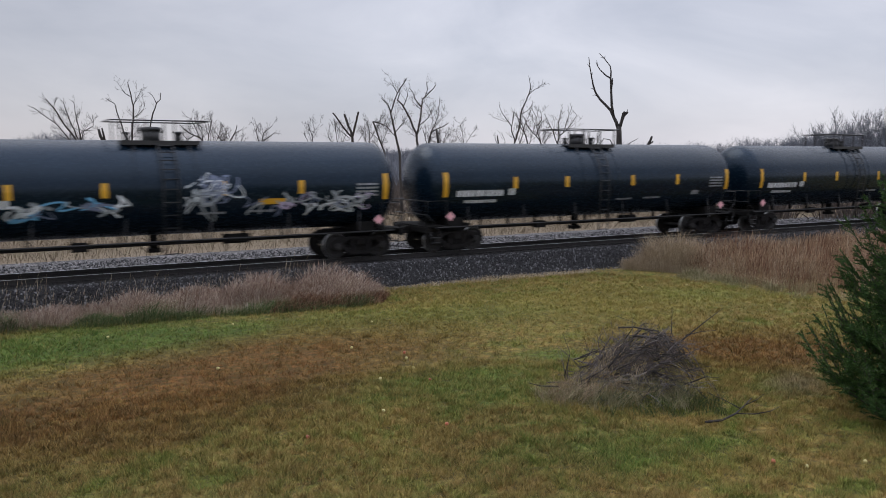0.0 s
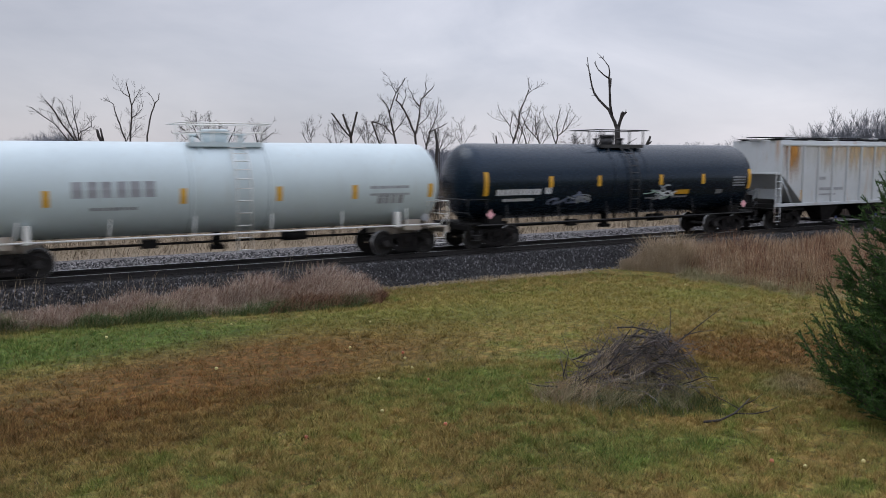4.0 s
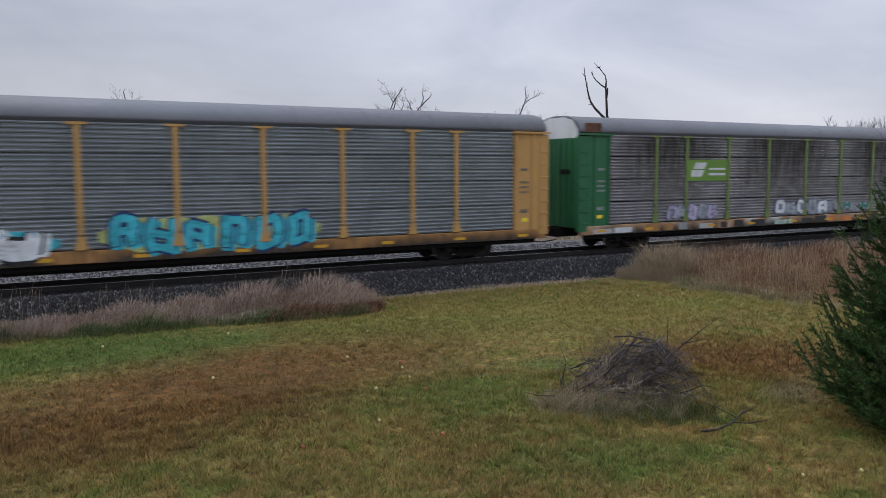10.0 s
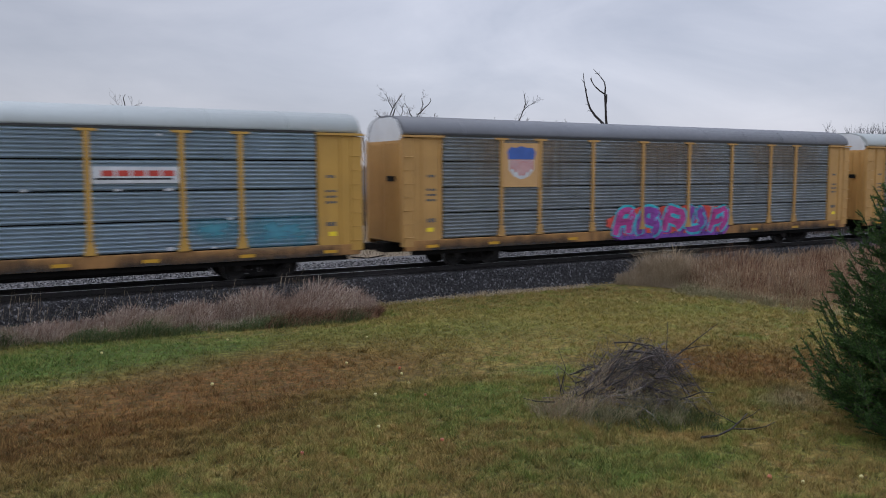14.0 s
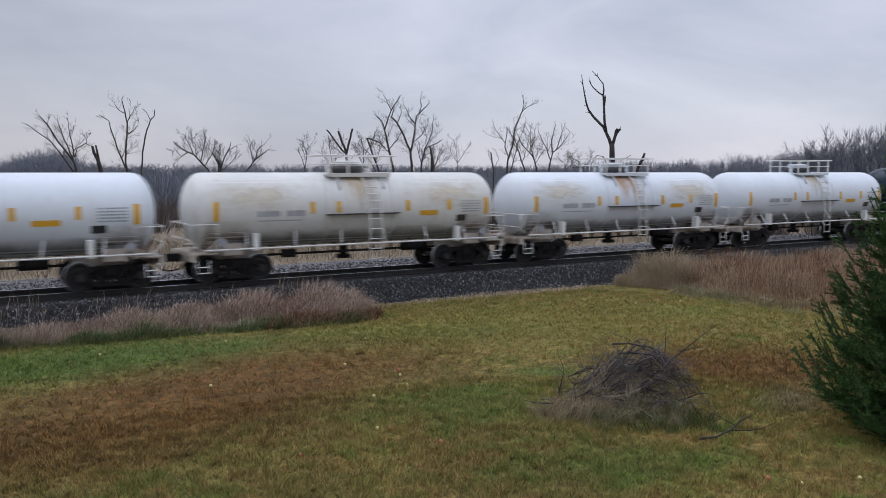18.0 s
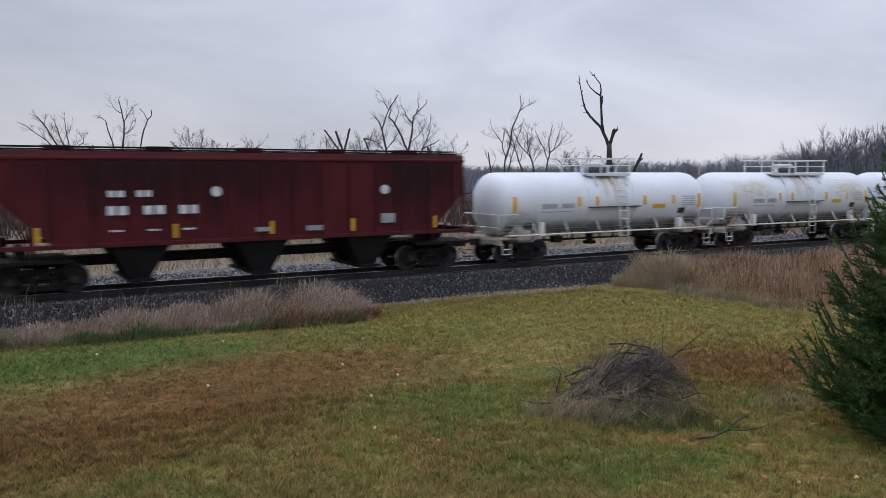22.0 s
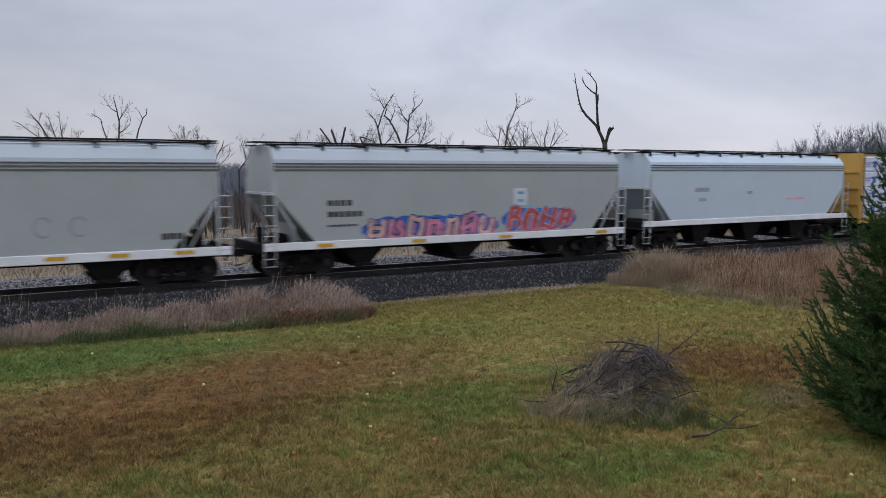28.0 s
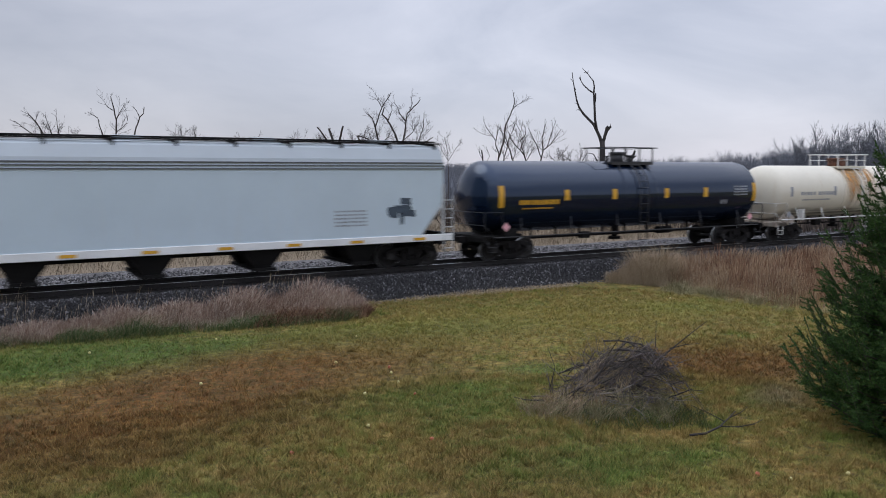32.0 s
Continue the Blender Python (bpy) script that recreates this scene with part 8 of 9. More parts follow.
def train():
    k = {n: colour(n, *v) for n, v in {
        "cyan": (0.05, 0.42, 0.52), "lilac": (0.42, 0.36, 0.52), "mint": (0.42, 0.58, 0.50), "teal": (0.022, 0.18, 0.15), "navy": (0.02, 0.04, 0.13), "white": (0.62, 0.66, 0.70), "grey": (0.30, 0.33, 0.36), "purple": (0.22, 0.05, 0.30),
        "violet": (0.10, 0.07, 0.33), "red": (0.55, 0.07, 0.05), "pink": (0.60, 0.22, 0.33), "blue": (0.03, 0.13, 0.48), "sky": (0.16, 0.42, 0.68), "lime": (0.40, 0.45, 0.16),
        "black": (0.016, 0.016, 0.018), "slate": (0.055, 0.075, 0.10), "peach": (0.62, 0.40, 0.36), "dusk": (0.16, 0.19, 0.28), "magenta": (0.42, 0.05, 0.25), "green": (0.022, 0.14, 0.07), "orange": (0.55, 0.20, 0.06)}.items()}
    black = "black tank car with yellow stripes"
    # four black tanks
    for i, c in enumerate((41.0, 23.1, 5.15, -12.95)):
        car = tank_car(black + (", dusty, marked with pale graffiti" if i == 2 else " and white stencils"), c, 8.45, 1.57, 2.68, "black", mat=(BLACK_GREY if i == 3 else BLACK))
        sf = black_marks(car, 8.45, 1.57, 2.68, i)
        if i == 2:
            scrawl(car, sf, -4.4, -0.8, 1.8, 2.45, 13, [k["white"], k["grey"], k["sky"], k["dusk"]], 31, "pale looping spray tag")
            scrawl(car, sf, 0.5, 2.2, 1.75, 3.3, 12, [k["white"], k["dusk"], k["grey"]], 33, "pale looping spray tag")
            scrawl(car, sf, 2.6, 7.0, 1.75, 2.45, 18, [k["grey"], k["white"], k["dusk"], k["lilac"]], 32, "pale looping spray tag")
            marks(car, sf, "placard", [(3.0, 3.9, 2.1, 2.3)], STRIPE)
        if i == 3:
            marks(car, sf, "text_bar", [(1.7, 2.5, 1.75, 1.86), (3.0, 3.9, 1.75, 1.86)], MARK_GREY)
    # ribbed grey hopper with rust
    car = hopper("light grey ribbed covered hopper with rust streaks", -32.5, 10.0, GREY_RIB, GREY_RIB, GREY_RIB, UNDER, (1.18, 1.34), 4.28, 4.46, (0.7, 1.75, 2.85), 4, 16, cage=GREY_RIB, pitch=3.55)
    sf = flat(1.53)
    for j, x in enumerate((-8.6, -5.6, -1.9, 1.5, 4.9, 8.0, -3.6)):
        stain(car, sf, x - 0.6, x + 0.65, 4.22, 2.3 + 0.3 * (j % 3), RUST if j == 0 else RUST_PALE, 60 + j, label="orange rust run" if j == 0 else "faint rust run")
    stain(car, sf, -9.4, -8.0, 4.22, 2.9, RUST_HEAVY, 69, label="heavy orange rust at the corner", off=0.007)
    stain(car, sf, -9.2, 9.2, 4.2, 2.9, RUST_PALE, 68, label="pale rusty wash below the roof", off=0.002)
    lettering(car, sf, [(-6.4, -5.9, 2.5, 2.66, 3), (-6.4, -5.4, 1.95, 2.1, 5), (-5.2, -4.4, 1.95, 2.1, 5), (-6.4, -5.0, 1.7, 1.78, 10), (6.6, 7.0, 1.7, 1.95, 3)], MARK_GREY)
    marks(car, sf, "reflective_stripe", [(x, x + 0.14, 1.45, 2.0) for x in (-7.9, -3.0, 0.2, 3.6, 7.0)], STRIPE)
    marks(car, flat(1.55), "gate_handle", [(x, x + 0.16, 0.46, 0.58) for x in (-5.0, -1.5, 2.0, 5.6)], k["navy"])
    # black tank with small tags
    car = tank_car(black + " and faint tags", -51.9, 8.35, 1.57, 2.68, "black", mat=BLACK)
    sf = black_marks(car, 8.35, 1.57, 2.68, 6)
    scrawl(car, sf, -4.1, -2.4, 1.75, 2.2, 7, [k["dusk"], k["grey"]], 41, "faint looping spray tag")
    scrawl(car, sf, 1.1, 2.6, 1.8, 2.4, 7, [k["white"], k["grey"], k["mint"]], 42, "pale looping spray tag")
    marks(car, sf, "placard", [(2.75, 3.6, 2.0, 2.2)], STRIPE)
    # pale tank with blue-grey lettering
    car = tank_car("pale blue-white tank car with grey lettering", -69.5, 8.3, 1.55, 2.66, "white", mat=WHITE_PALE)
    sf = barrel(1.55, 2.66)
    lettering(car, sf, [(-4.9, -2.4, 2.45, 2.95, 6), (-4.4, -3.0, 2.05, 2.15, 9), (5.0, 6.6, 2.55, 2.65, 8), (5.0, 6.6, 2.3, 2.38, 8), (5.3, 6.4, 2.0, 2.3, 4)], MARK_GREY, "blue-grey painted name as plain shapes")
    marks(car, sf, "reflective_stripe", [(x - 0.1, x + 0.1, 2.2, 2.7) for x in (-7.5, -5.6, -1.6, 1.6, 4.4, 7.5)], STRIPE)
    # light hopper
    car = hopper("clean light grey covered hopper with a white sill stripe", -87.5, 8.25, GREY_CLEAN, GREY_CLEAN, GREY_CLEAN, BAY_SHADED, (1.36, 1.62), 3.96, 4.46, (0.7, 1.5, 2.95), 3, cage=CAGE_GREY, pitch=3.9, hatch=GREY_CLEAN, wide=0.36)
    sf = flat(1.52)
    lettering(car, sf, [(-5.5, -4.0, 3.05, 3.3, 4), (-5.5, -3.3, 2.5, 2.75, 6), (-5.5, -4.5, 2.1, 2.18, 6), (-0.3, 0.9, 2.1, 2.17, 7), (-0.3, 0.9, 1.95, 2.0, 7), (4.0, 4.8, 1.9, 2.15, 5)], MARK_GREY)
    marks(car, flat(1.58), "reflective_stripe", [(x, x + 0.6, 1.42, 1.52) for x in (-6.6, -2.4, 2.0, 6.0)], STRIPE)
    # black tank with a yellow placard
    car = tank_car(black + " and a bright yellow placard", -104.65, 8.45, 1.6, 2.67, "black", mat=BLACK)
    sf = black_marks(car, 8.45, 1.6, 2.67, 9)
    marks(car, sf, "placard", [(2.75, 3.72, 2.47, 2.95)], PLACARD, "bright yellow placard")
    lettering(car, sf, [(-3.9, -2.4, 1.5 + 0.17 * j, 1.58 + 0.17 * j, 9) for j in range(5)] + [(2.7, 3.6, 1.75 + 0.15 * j, 1.81 + 0.15 * j, 6) for j in range(4)], MARK_WHITE)
    # six autoracks
    car = autorack("orange and silver autorack car with graffiti", -128.1, GALV, ORANGE, ROOF_WHITE, ORANGE, 0.012)
    sf = flat(1.62)
    marks(car, sf, "logo_panel", [(4.55, 6.85, 3.74, 3.86)], MARK_RED, "orange-red logo band as a plain shape")
    marks(car, sf, "logo_panel", [(4.55, 6.4, 3.58, 3.66)], MARK_BLACK, "black logo band as a plain shape")
    graffiti(car, sf, 7.7, 12.1, 0.85, 2.2, 4, [k["navy"], k["white"], k["navy"], k["black"], k["sky"]], 51, "navy and white graffiti lettering")
    graffiti(car, sf, -4.4, -1.9, 0.85, 1.9, 4, [k["red"], k["red"], k["pink"], k["red"], k["pink"]], 52, "faded red graffiti", cloud=True)
    graffiti(car, sf, -11.4, -7.3, 0.75, 2.3, 4, [k["dusk"], k["mint"], k["teal"], k["slate"], k["white"]], 53, "grey and green round graffiti")
    car = autorack("weathered brown and green autorack car with graffiti", -156.55, GALV_BROWN, OLIVE, ROOF_GREY, GREEN, 0.02, sill=paint("sill_rusty", (0.36, 0.22, 0.12), 0.7, 0.0, 0.4, 0.9, 8.0, patch=(0.5, 0.5, 0.46), patches=0.9))
    for ob in car.children:
        if ob.name.split(".")[0] in ("door_pocket", "corner_post", "grab_irons"):
            ob.data.materials[0] = GREEN
    plates = random.Random(15)
    x = -12.6
    while x < 12.0:
        w = plates.uniform(0.25, 1.1)
        marks(car, flat(1.613), "sill_patch", [(x, x + w, 0.78, plates.uniform(0.98, 1.12))], plates.choice((MARK_WHITE, MARK_GREY, SILL_RUST, MARK_BLACK, k["orange"], CAGE_GREY, k["mint"])), "patch of odd paint on the sill")
        x += w + plates.uniform(0.1, 0.9)
    marks(car, flat(1.575), "rust_patch", [(-13.1, -12.2, 5.12, 5.5)], RUST_DARK, "brown rust at the roof's end", off=0.0)
    marks(car, sf, "logo_panel", [(-7.0, -4.4, 3.0, 3.98)], paint("logo_green", (0.12, 0.24, 0.03), 0.5, 0.0, 0.15), "green logo panel")
    lg = Shape()
    for ring in ([(-3.95, 3.2), (-3.3, 3.2), (-3.1, 3.5), (-3.95, 3.5)], [(-3.8, 3.55), (-3.1, 3.55), (-2.95, 3.85), (-3.7, 3.85)], [(-2.8, 3.25), (-1.7, 3.25), (-1.7, 3.36), (-2.8, 3.36)], [(-2.8, 3.5), (-1.7, 3.5), (-1.7, 3.6), (-2.8, 3.6)]):
        spray(lg, sf, [(u - 2.85, v) for u, v in ring], 0.012)
    part("logo", lg, MARK_WHITE, car, "white logo as plain shapes")
    graffiti(car, sf, -8.3, -5.0, 1.2, 2.0, 5, [k["grey"], k["dusk"], k["lilac"], k["grey"], k["white"]], 54, "faded white and pink graffiti", cloud=False)
    graffiti(car, sf, -0.9, 4.2, 1.2, 2.0, 6, [k["grey"], k["dusk"], k["white"], k["grey"], k["white"]], 55, "white block graffiti", cloud=False, slant=0.0, rough=0.06)
    graffiti(car, sf, 9.0, 12.3, 0.95, 2.05, 3, [k["cyan"], k["navy"], k["cyan"], k["sky"], k["sky"]], 56, "bright cyan graffiti")
    graffiti(car, sf, 4.6, 6.9, 1.25, 1.85, 3, [k["grey"], k["grey"], k["teal"], k["grey"], k["grey"]], 57, "faint green graffiti", cloud=False)
    for a, b in ((-11.6, -4.4), (-4.2, 4.2), (4.4, 11.6)):
        stain(car, flat(1.618), a, b, 5.0, 2.6, SOOT_RUN, 50, off=0.002, label="dark run down the panels")
        stain(car, flat(1.618), a, b, 4.7, 1.3, HAZE_WASH, 49, "grime", off=0.001, label="dark film of dirt")
    car = autorack("yellow and grey autorack car with cyan bubble graffiti", -185.0, GALV_DARK, YELLOW, ROOF_GREY, YELLOW, 0.004)
    graffiti(car, sf, -3.6, 3.2, 0.85, 2.25, 6, [k["lime"], k["navy"], k["cyan"], k["cyan"], k["sky"]], 58, "cyan bubble graffiti with navy shadow", slant=0.0)
    graffiti(car, sf, -11.6, -5.2, 0.9, 1.9, 4, [k["cyan"], k["black"], k["white"], k["white"], k["sky"]], 59, "white block graffiti on cyan", slant=0.0, rough=0.08)
    car = autorack("yellow and dark grey autorack car with a black logo", -213.45, GALV_DARK, YELLOW, ROOF_PALE, YELLOW, 0.015)
    for a, b in ((-11.6, -4.4), (-4.2, 4.2), (4.4, 11.6)):
        stain(car, flat(1.618), a, b, 5.0, 2.6, BROWN_RUN, 50, off=0.002, label="brown run down the panels")
    marks(car, sf, "logo_panel", [(-7.0, -4.4, 3.15, 4.0)], YELLOW, "yellow logo panel")
    lg = Shape()
    for a, b, c0, d in ((-6.75, -5.6, 3.25, 3.40), (-6.75, -5.6, 3.75, 3.9), (-6.75, -6.55, 3.25, 3.9), (-5.62, -5.45, 3.25, 3.9), (-4.8, -4.6, 3.25, 3.9)):
        lg.patch(sf, a, b, c0, d, 0.014)
    lg.patch(sf, -5.5, -4.65, 3.25, 3.40, 0.015)
    part("logo", lg, MARK_BLACK, car, "black line logo as plain shapes")
    graffiti(car, sf, -11.7, -6.4, 0.74, 2.35, 4, [k["slate"], k["grey"], k["slate"], k["slate"], k["grey"]], 60, "slate blue graffiti with pale outlines", cloud=True)
    graffiti(car, sf, -4.2, -1.6, 1.2, 2.2, 4, [k["grey"], k["grey"], k["dusk"], k["grey"], k["white"]], 61, "faded pale blue graffiti", cloud=False)
    graffiti(car, sf, -1.3, 1.3, 1.2, 2.2, 4, [k["dusk"], k["mint"], k["slate"], k["teal"], k["mint"]], 62, "faded green graffiti", cloud=False)
    car = autorack("yellow and dark grey autorack car with red and violet graffiti", -241.9, GALV_DARK, YELLOW, ROOF_GREY, YELLOW, 0.015)
    for a, b in ((-11.6, -4.4), (-4.2, 4.2), (4.4, 11.6)):
        stain(car, flat(1.618), a, b, 5.0, 2.6, BROWN_RUN, 50, off=0.002, label="brown run down the panels")
    marks(car, sf, "logo_panel", [(-9.0, -7.1, 3.1, 4.85)], paint("logo_tan", (0.55, 0.33, 0.14), 0.5, 0.0, 0.1), "tan logo panel")
    for name, ring, mat, up, label in (("logo_field", [(-8.65, 4.18), (-8.65, 3.78), (-8.4, 3.52), (-8.05, 3.4), (-7.7, 3.52), (-7.45, 3.78), (-7.45, 4.18)], MARK_WHITE, 0.012, "white lower field of the shield shape"),
                                        ("logo", [(-8.68, 4.2), (-7.42, 4.2), (-7.36, 4.5), (-7.5, 4.68), (-7.78, 4.66), (-8.05, 4.74), (-8.32, 4.66), (-8.6, 4.68), (-8.74, 4.5)], MARK_BLUE, 0.014, "blue top of the shield shape")):
        sh = Shape()
        spray(sh, sf, ring, up)
        part(name, sh, mat, car, label)
    marks(car, sf, "logo_bar", [(-8.55 + 0.19 * j, -8.46 + 0.19 * j, 3.5 + 0.3 * abs(j - 2.5) / 2.5, 4.17) for j in range(6)], MARK_RED, "red bar of the shield shape", 0.018)
    graffiti(car, sf, -3.2, 4.1, 0.72, 2.3, 5, [k["red"], k["cyan"], k["magenta"], k["purple"], k["sky"]], 63, "magenta and cyan graffiti on a red cloud", rough=0.22, slant=0.25)
    stain(car, flat(1.628), -3.2, 4.2, 1.5, 0.72, VIOLET_BASE, 64, "overspray", off=0.002, label="violet painted base")
    car = autorack("yellow and blue-grey autorack car with a white logo band", -270.35, GALV_BLUE, YELLOW_GOLD, ROOF_PALE, YELLOW_GOLD, 0.022)
    marks(car, sf, "logo_panel", [(4.42, 7.0, 3.36, 3.88)], MARK_WHITE, "white logo band")
    marks(car, sf, "logo", [(4.7 + 0.45 * j, 5.06 + 0.45 * j, 3.58, 3.76) for j in range(5)], MARK_RED, "red logo bar as a plain shape", 0.012)
    marks(car, sf, "logo", [(4.5, 6.8, 3.47, 3.53)], MARK_BLACK, "black logo bar as a plain shape", 0.012)
    stain(car, flat(1.618), 8.4, 12.2, 2.45, 0.9, CYAN_WASH, 66, "overspray", label="faint cyan overspray")
    stain(car, flat(1.618), 6.9, 9.2, 2.3, 1.3, CYAN_WASH, 68, "overspray", off=0.006, label="faint cyan overspray")
    scrawl(car, sf, -11.2, -9.2, 1.1, 2.2, 9, [k["slate"], k["navy"], k["black"]], 67, "dark scrawled tag")
    chips = random.Random(6)
    marks(car, sf, "pale_chip", [(x, x + chips.uniform(0.06, 0.22), z, z + chips.uniform(0.05, 0.12)) for x, z in ((chips.uniform(-11.4, 11), chips.choice((4.85, 4.1, 3.12, 2.14, 2.9, 1.2))) for j in range(26))], MARK_WHITE, "pale chip in the paint")
    # black tank
    car = tank_car(black + " and slanted white bars", -292.65, 7.95, 1.5, 2.5, "black", mat=BLACK)
    sf = black_marks(car, 7.95, 1.5, 2.5, 16)
    lettering(car, sf, [(3.6 + 0.1 * j, 4.9 - 0.1 * (j % 2), 1.85 + 0.12 * j, 1.93 + 0.12 * j, 1) for j in range(6)], MARK_WHITE, "slanted white bars")
    lettering(car, sf, [(6.1, 7.0, 2.2 + 0.2 * j, 2.32 + 0.2 * j, 3) for j in range(4)], MARK_WHITE)
    # eight white tanks
    for i in range(8):
        c = -307.9 - 13.2 * i
        old = i in (2, 4)
        car = tank_car("white tank car with yellow stripes" + (" and cream staining" if old else " and rust runs" if i in (1, 5) else ""), c, 6.15, 1.32, 2.42, "white", mat=(WHITE_OLD if old else WHITE), platform=0.1, span=(2.1 if i in (4, 6) else 1.25))
        sf = barrel(1.32, 2.42)
        marks(car, sf, "reflective_stripe", [(x - 0.1, x + 0.1, 2.1, 2.75) for x in (-5.3, 5.4)], STRIPE)
        marks(car, sf, "reflective_stripe", [(x - 0.09, x + 0.09, 2.3, 2.7) for x in (-1.9, -0.9, 1.9, 3.7)], STRIPE)
        marks(car, sf, "placard", [(2.4, 3.2, 2.12, 2.30)], STRIPE)
        part("valve_housing", Shape().cyl((-0.05, 0, 3.70), (-0.05, 0, 3.98), 0.62, n=18), PIPE_BLACK, car, "dark valve housing below the dome")
        lettering(car, sf, [(-3.9, -3.1, 2.22, 2.42, 4), (-2.85, -2.15, 2.22, 2.42, 4), (-3.9, -2.3, 2.06, 2.10, 10), (4.25, 5.15, 2.2, 2.25, 6), (4.25, 5.15, 2.3, 2.35, 6), (4.25, 5.15, 2.4, 2.45, 6), (4.25, 5.15, 2.5, 2.55, 6), (4.25, 5.15, 2.6, 2.65, 6)], MARK_GREY)
        marks(car, sf, "stencil", [(4.05, 4.5, 1.85, 2.1)], MARK_BLACK)
        part("walk_step", Shape().box(-1.4, 1.5, -1.5, -1.25, 2.22, 2.26), PIPE_BLACK, car)
        stain(car, sf, -0.8, 0.75, 3.70, 2.35, RUST_PALE if i not in (1, 5) else RUST, 70 + i, label="rust-coloured run below the manway")
        if old or i in (1, 5, 6):
            stain(car, sf, -6.0, -1.9, 3.6, 2.2, CREAM_WASH, 80 + i, "cream_wash", off=0.002, label="cream-coloured film on the paint")
            stain(car, sf, 1.6, 5.9, 3.6, 2.2, CREAM_WASH, 85 + i, "cream_wash", off=0.002, label="cream-coloured film on the paint")
        for a, b in ((-5.75, -4.0), (4.1, 5.8)):
            stain(car, sf, a, b, 2.15, 1.11, BROWN_END, 60 + i, "grime", off=0.003, label="brown grime above the truck")
        stain(car, sf, -6.0, 6.0, 1.75, 1.115, GRIME, 90 + i, "grime", label="dark road grime on the belly")
        if i == 4:
            graffiti(car, sf, -3.3, -1.6, 1.75, 2.15, 3, [k["dusk"], k["lilac"], k["white"], k["white"], k["lilac"]], 95, "small purple tag", cloud=False)
            graffiti(car, sf, -1.5, -0.1, 1.7, 2.05, 2, [k["teal"], k["mint"], k["white"], k["mint"], k["white"]], 96, "small green tag", cloud=False)
    # red-brown ribbed hopper
    car = hopper("red-brown ribbed covered hopper with white markings", -416.2, 8.55, RED_BROWN, RED_BROWN, RED_BROWN, UNDER, (1.42, 1.56), 4.18, 4.34, (0.7, 1.45, 2.95), 3, 15, cage=RED_BROWN, pitch=4.0)
    sf = flat(1.6)
    lettering(car, sf, [(-4.95, -4.4, 2.98, 3.18, 2), (-4.1, -3.6, 2.98, 3.18, 2), (-5.0, -4.3, 2.42, 2.70, 2), (-3.9, -3.2, 2.42, 2.70, 2), (-2.8, -2.15, 2.42, 2.70, 2), (-4.9, -4.5, 1.9, 1.96, 4), (-3.8, -3.4, 1.9, 1.96, 4), (-2.7, -2.3, 1.9, 1.96, 4)], MARK_WHITE, "white painted characters as plain bars")
    stain(car, sf, -8.0, 3.0, 4.1, 1.9, RED_SOOT, 104, label="black sooty run")
    stain(car, sf, 3.6, 8.0, 4.1, 1.6, RED_SOOT, 105, label="black sooty run")
    dots = Shape()
    for x, z in ((-1.6, 3.12), (4.55, 3.12)):
        spray(dots, sf, [(x + 0.17 * math.cos(a), z + 0.17 * math.sin(a)) for a in (2 * math.pi * j / 14 for j in range(14))], 0.01)
    part("round_mark", dots, MARK_WHITE, car, "white round marks")
    marks(car, sf, "reflective_stripe", [(x, x + 0.13, 1.65, 2.1) for x in (-7.0, -3.0, 0.2, 3.2, 6.6)], STRIPE)
    marks(car, sf, "stencil", [(4.4, 4.95, 1.9, 2.25), (1.5, 2.1, 1.72, 1.9), (-0.3, 0.2, 1.75, 1.9)], MARK_GREY)
    # dirty hopper
    car = hopper("grimy grey covered hopper with dark overspray", -433.9, 8.35, GREY_DIRTY, GREY_SMOOTH, SILL_GREY, UNDER, (0.98, 1.24), 3.92, 4.55, (0.7, 1.5, 2.95), 3, cage=CAGE_GREY, pitch=4.4)
    sf = flat(1.52)
    for j, (a, b, z1, z0) in enumerate(((-6.8, -3.1, 2.75, 1.25), (-3.05, 0.4, 2.6, 1.3), (0.45, 3.6, 2.7, 1.35), (3.65, 7.2, 2.95, 1.3))):
        stain(car, sf, a, b, z1, z0, SOOT_BLOT, 120 + j, "overspray", off=0.010 + 0.001 * j, label="black smeared overspray")
    stain(car, sf, -6.9, 6.9, 3.25, 1.25, SOOT_LOW, 111, "overspray", off=0.009, label="black overspray")
    stain(car, sf, -7.6, 7.6, 3.9, 2.0, BROWN_RUN, 113, off=0.005, label="brown run from the roof")
    marks(car, flat(1.53), "reflective_stripe", [(x, x + 0.16, 1.4, 1.95) for x in (-6.3, -3.2, 0.6, 3.0, 6.2)], STRIPE, off=0.04)
    # light blue-grey hopper with blue graffiti
    car = hopper("pale blue-grey covered hopper with blue and lilac graffiti", -451.4, 8.3, GREY_LIGHT, GREY_ROOF, SILL_WHITE, UNDER, (0.98, 1.26), 3.92, 4.55, (0.7, 1.5, 2.95), 4, cage=CAGE_GREY, pitch=3.2)
    lettering(car, sf, [(-5.4, -4.2, 2.55, 2.75, 5), (-5.4, -4.0, 2.15, 2.3, 6)], MARK_GREY)
    graffiti(car, sf, -1.0, 6.6, 1.0, 2.2, 9, [k["sky"], k["blue"], k["white"], k["sky"], k["peach"]], 111, "blue and white graffiti", cloud=True, rough=0.25)
    graffiti(car, sf, -5.6, 0.2, 1.0, 1.45, 8, [k["peach"], k["grey"], k["peach"], k["sky"], k["white"]], 112, "faded lilac overspray", cloud=False, rough=0.3)
    stain(car, sf, -7.4, 7.0, 2.2, 1.27, LILAC_LOW, 114, "overspray", off=0.008, label="lilac and blue overspray")
    stain(car, sf, 3.9, 6.7, 3.9, 1.3, SOOT_RUN, 113, label="dark sooty run")
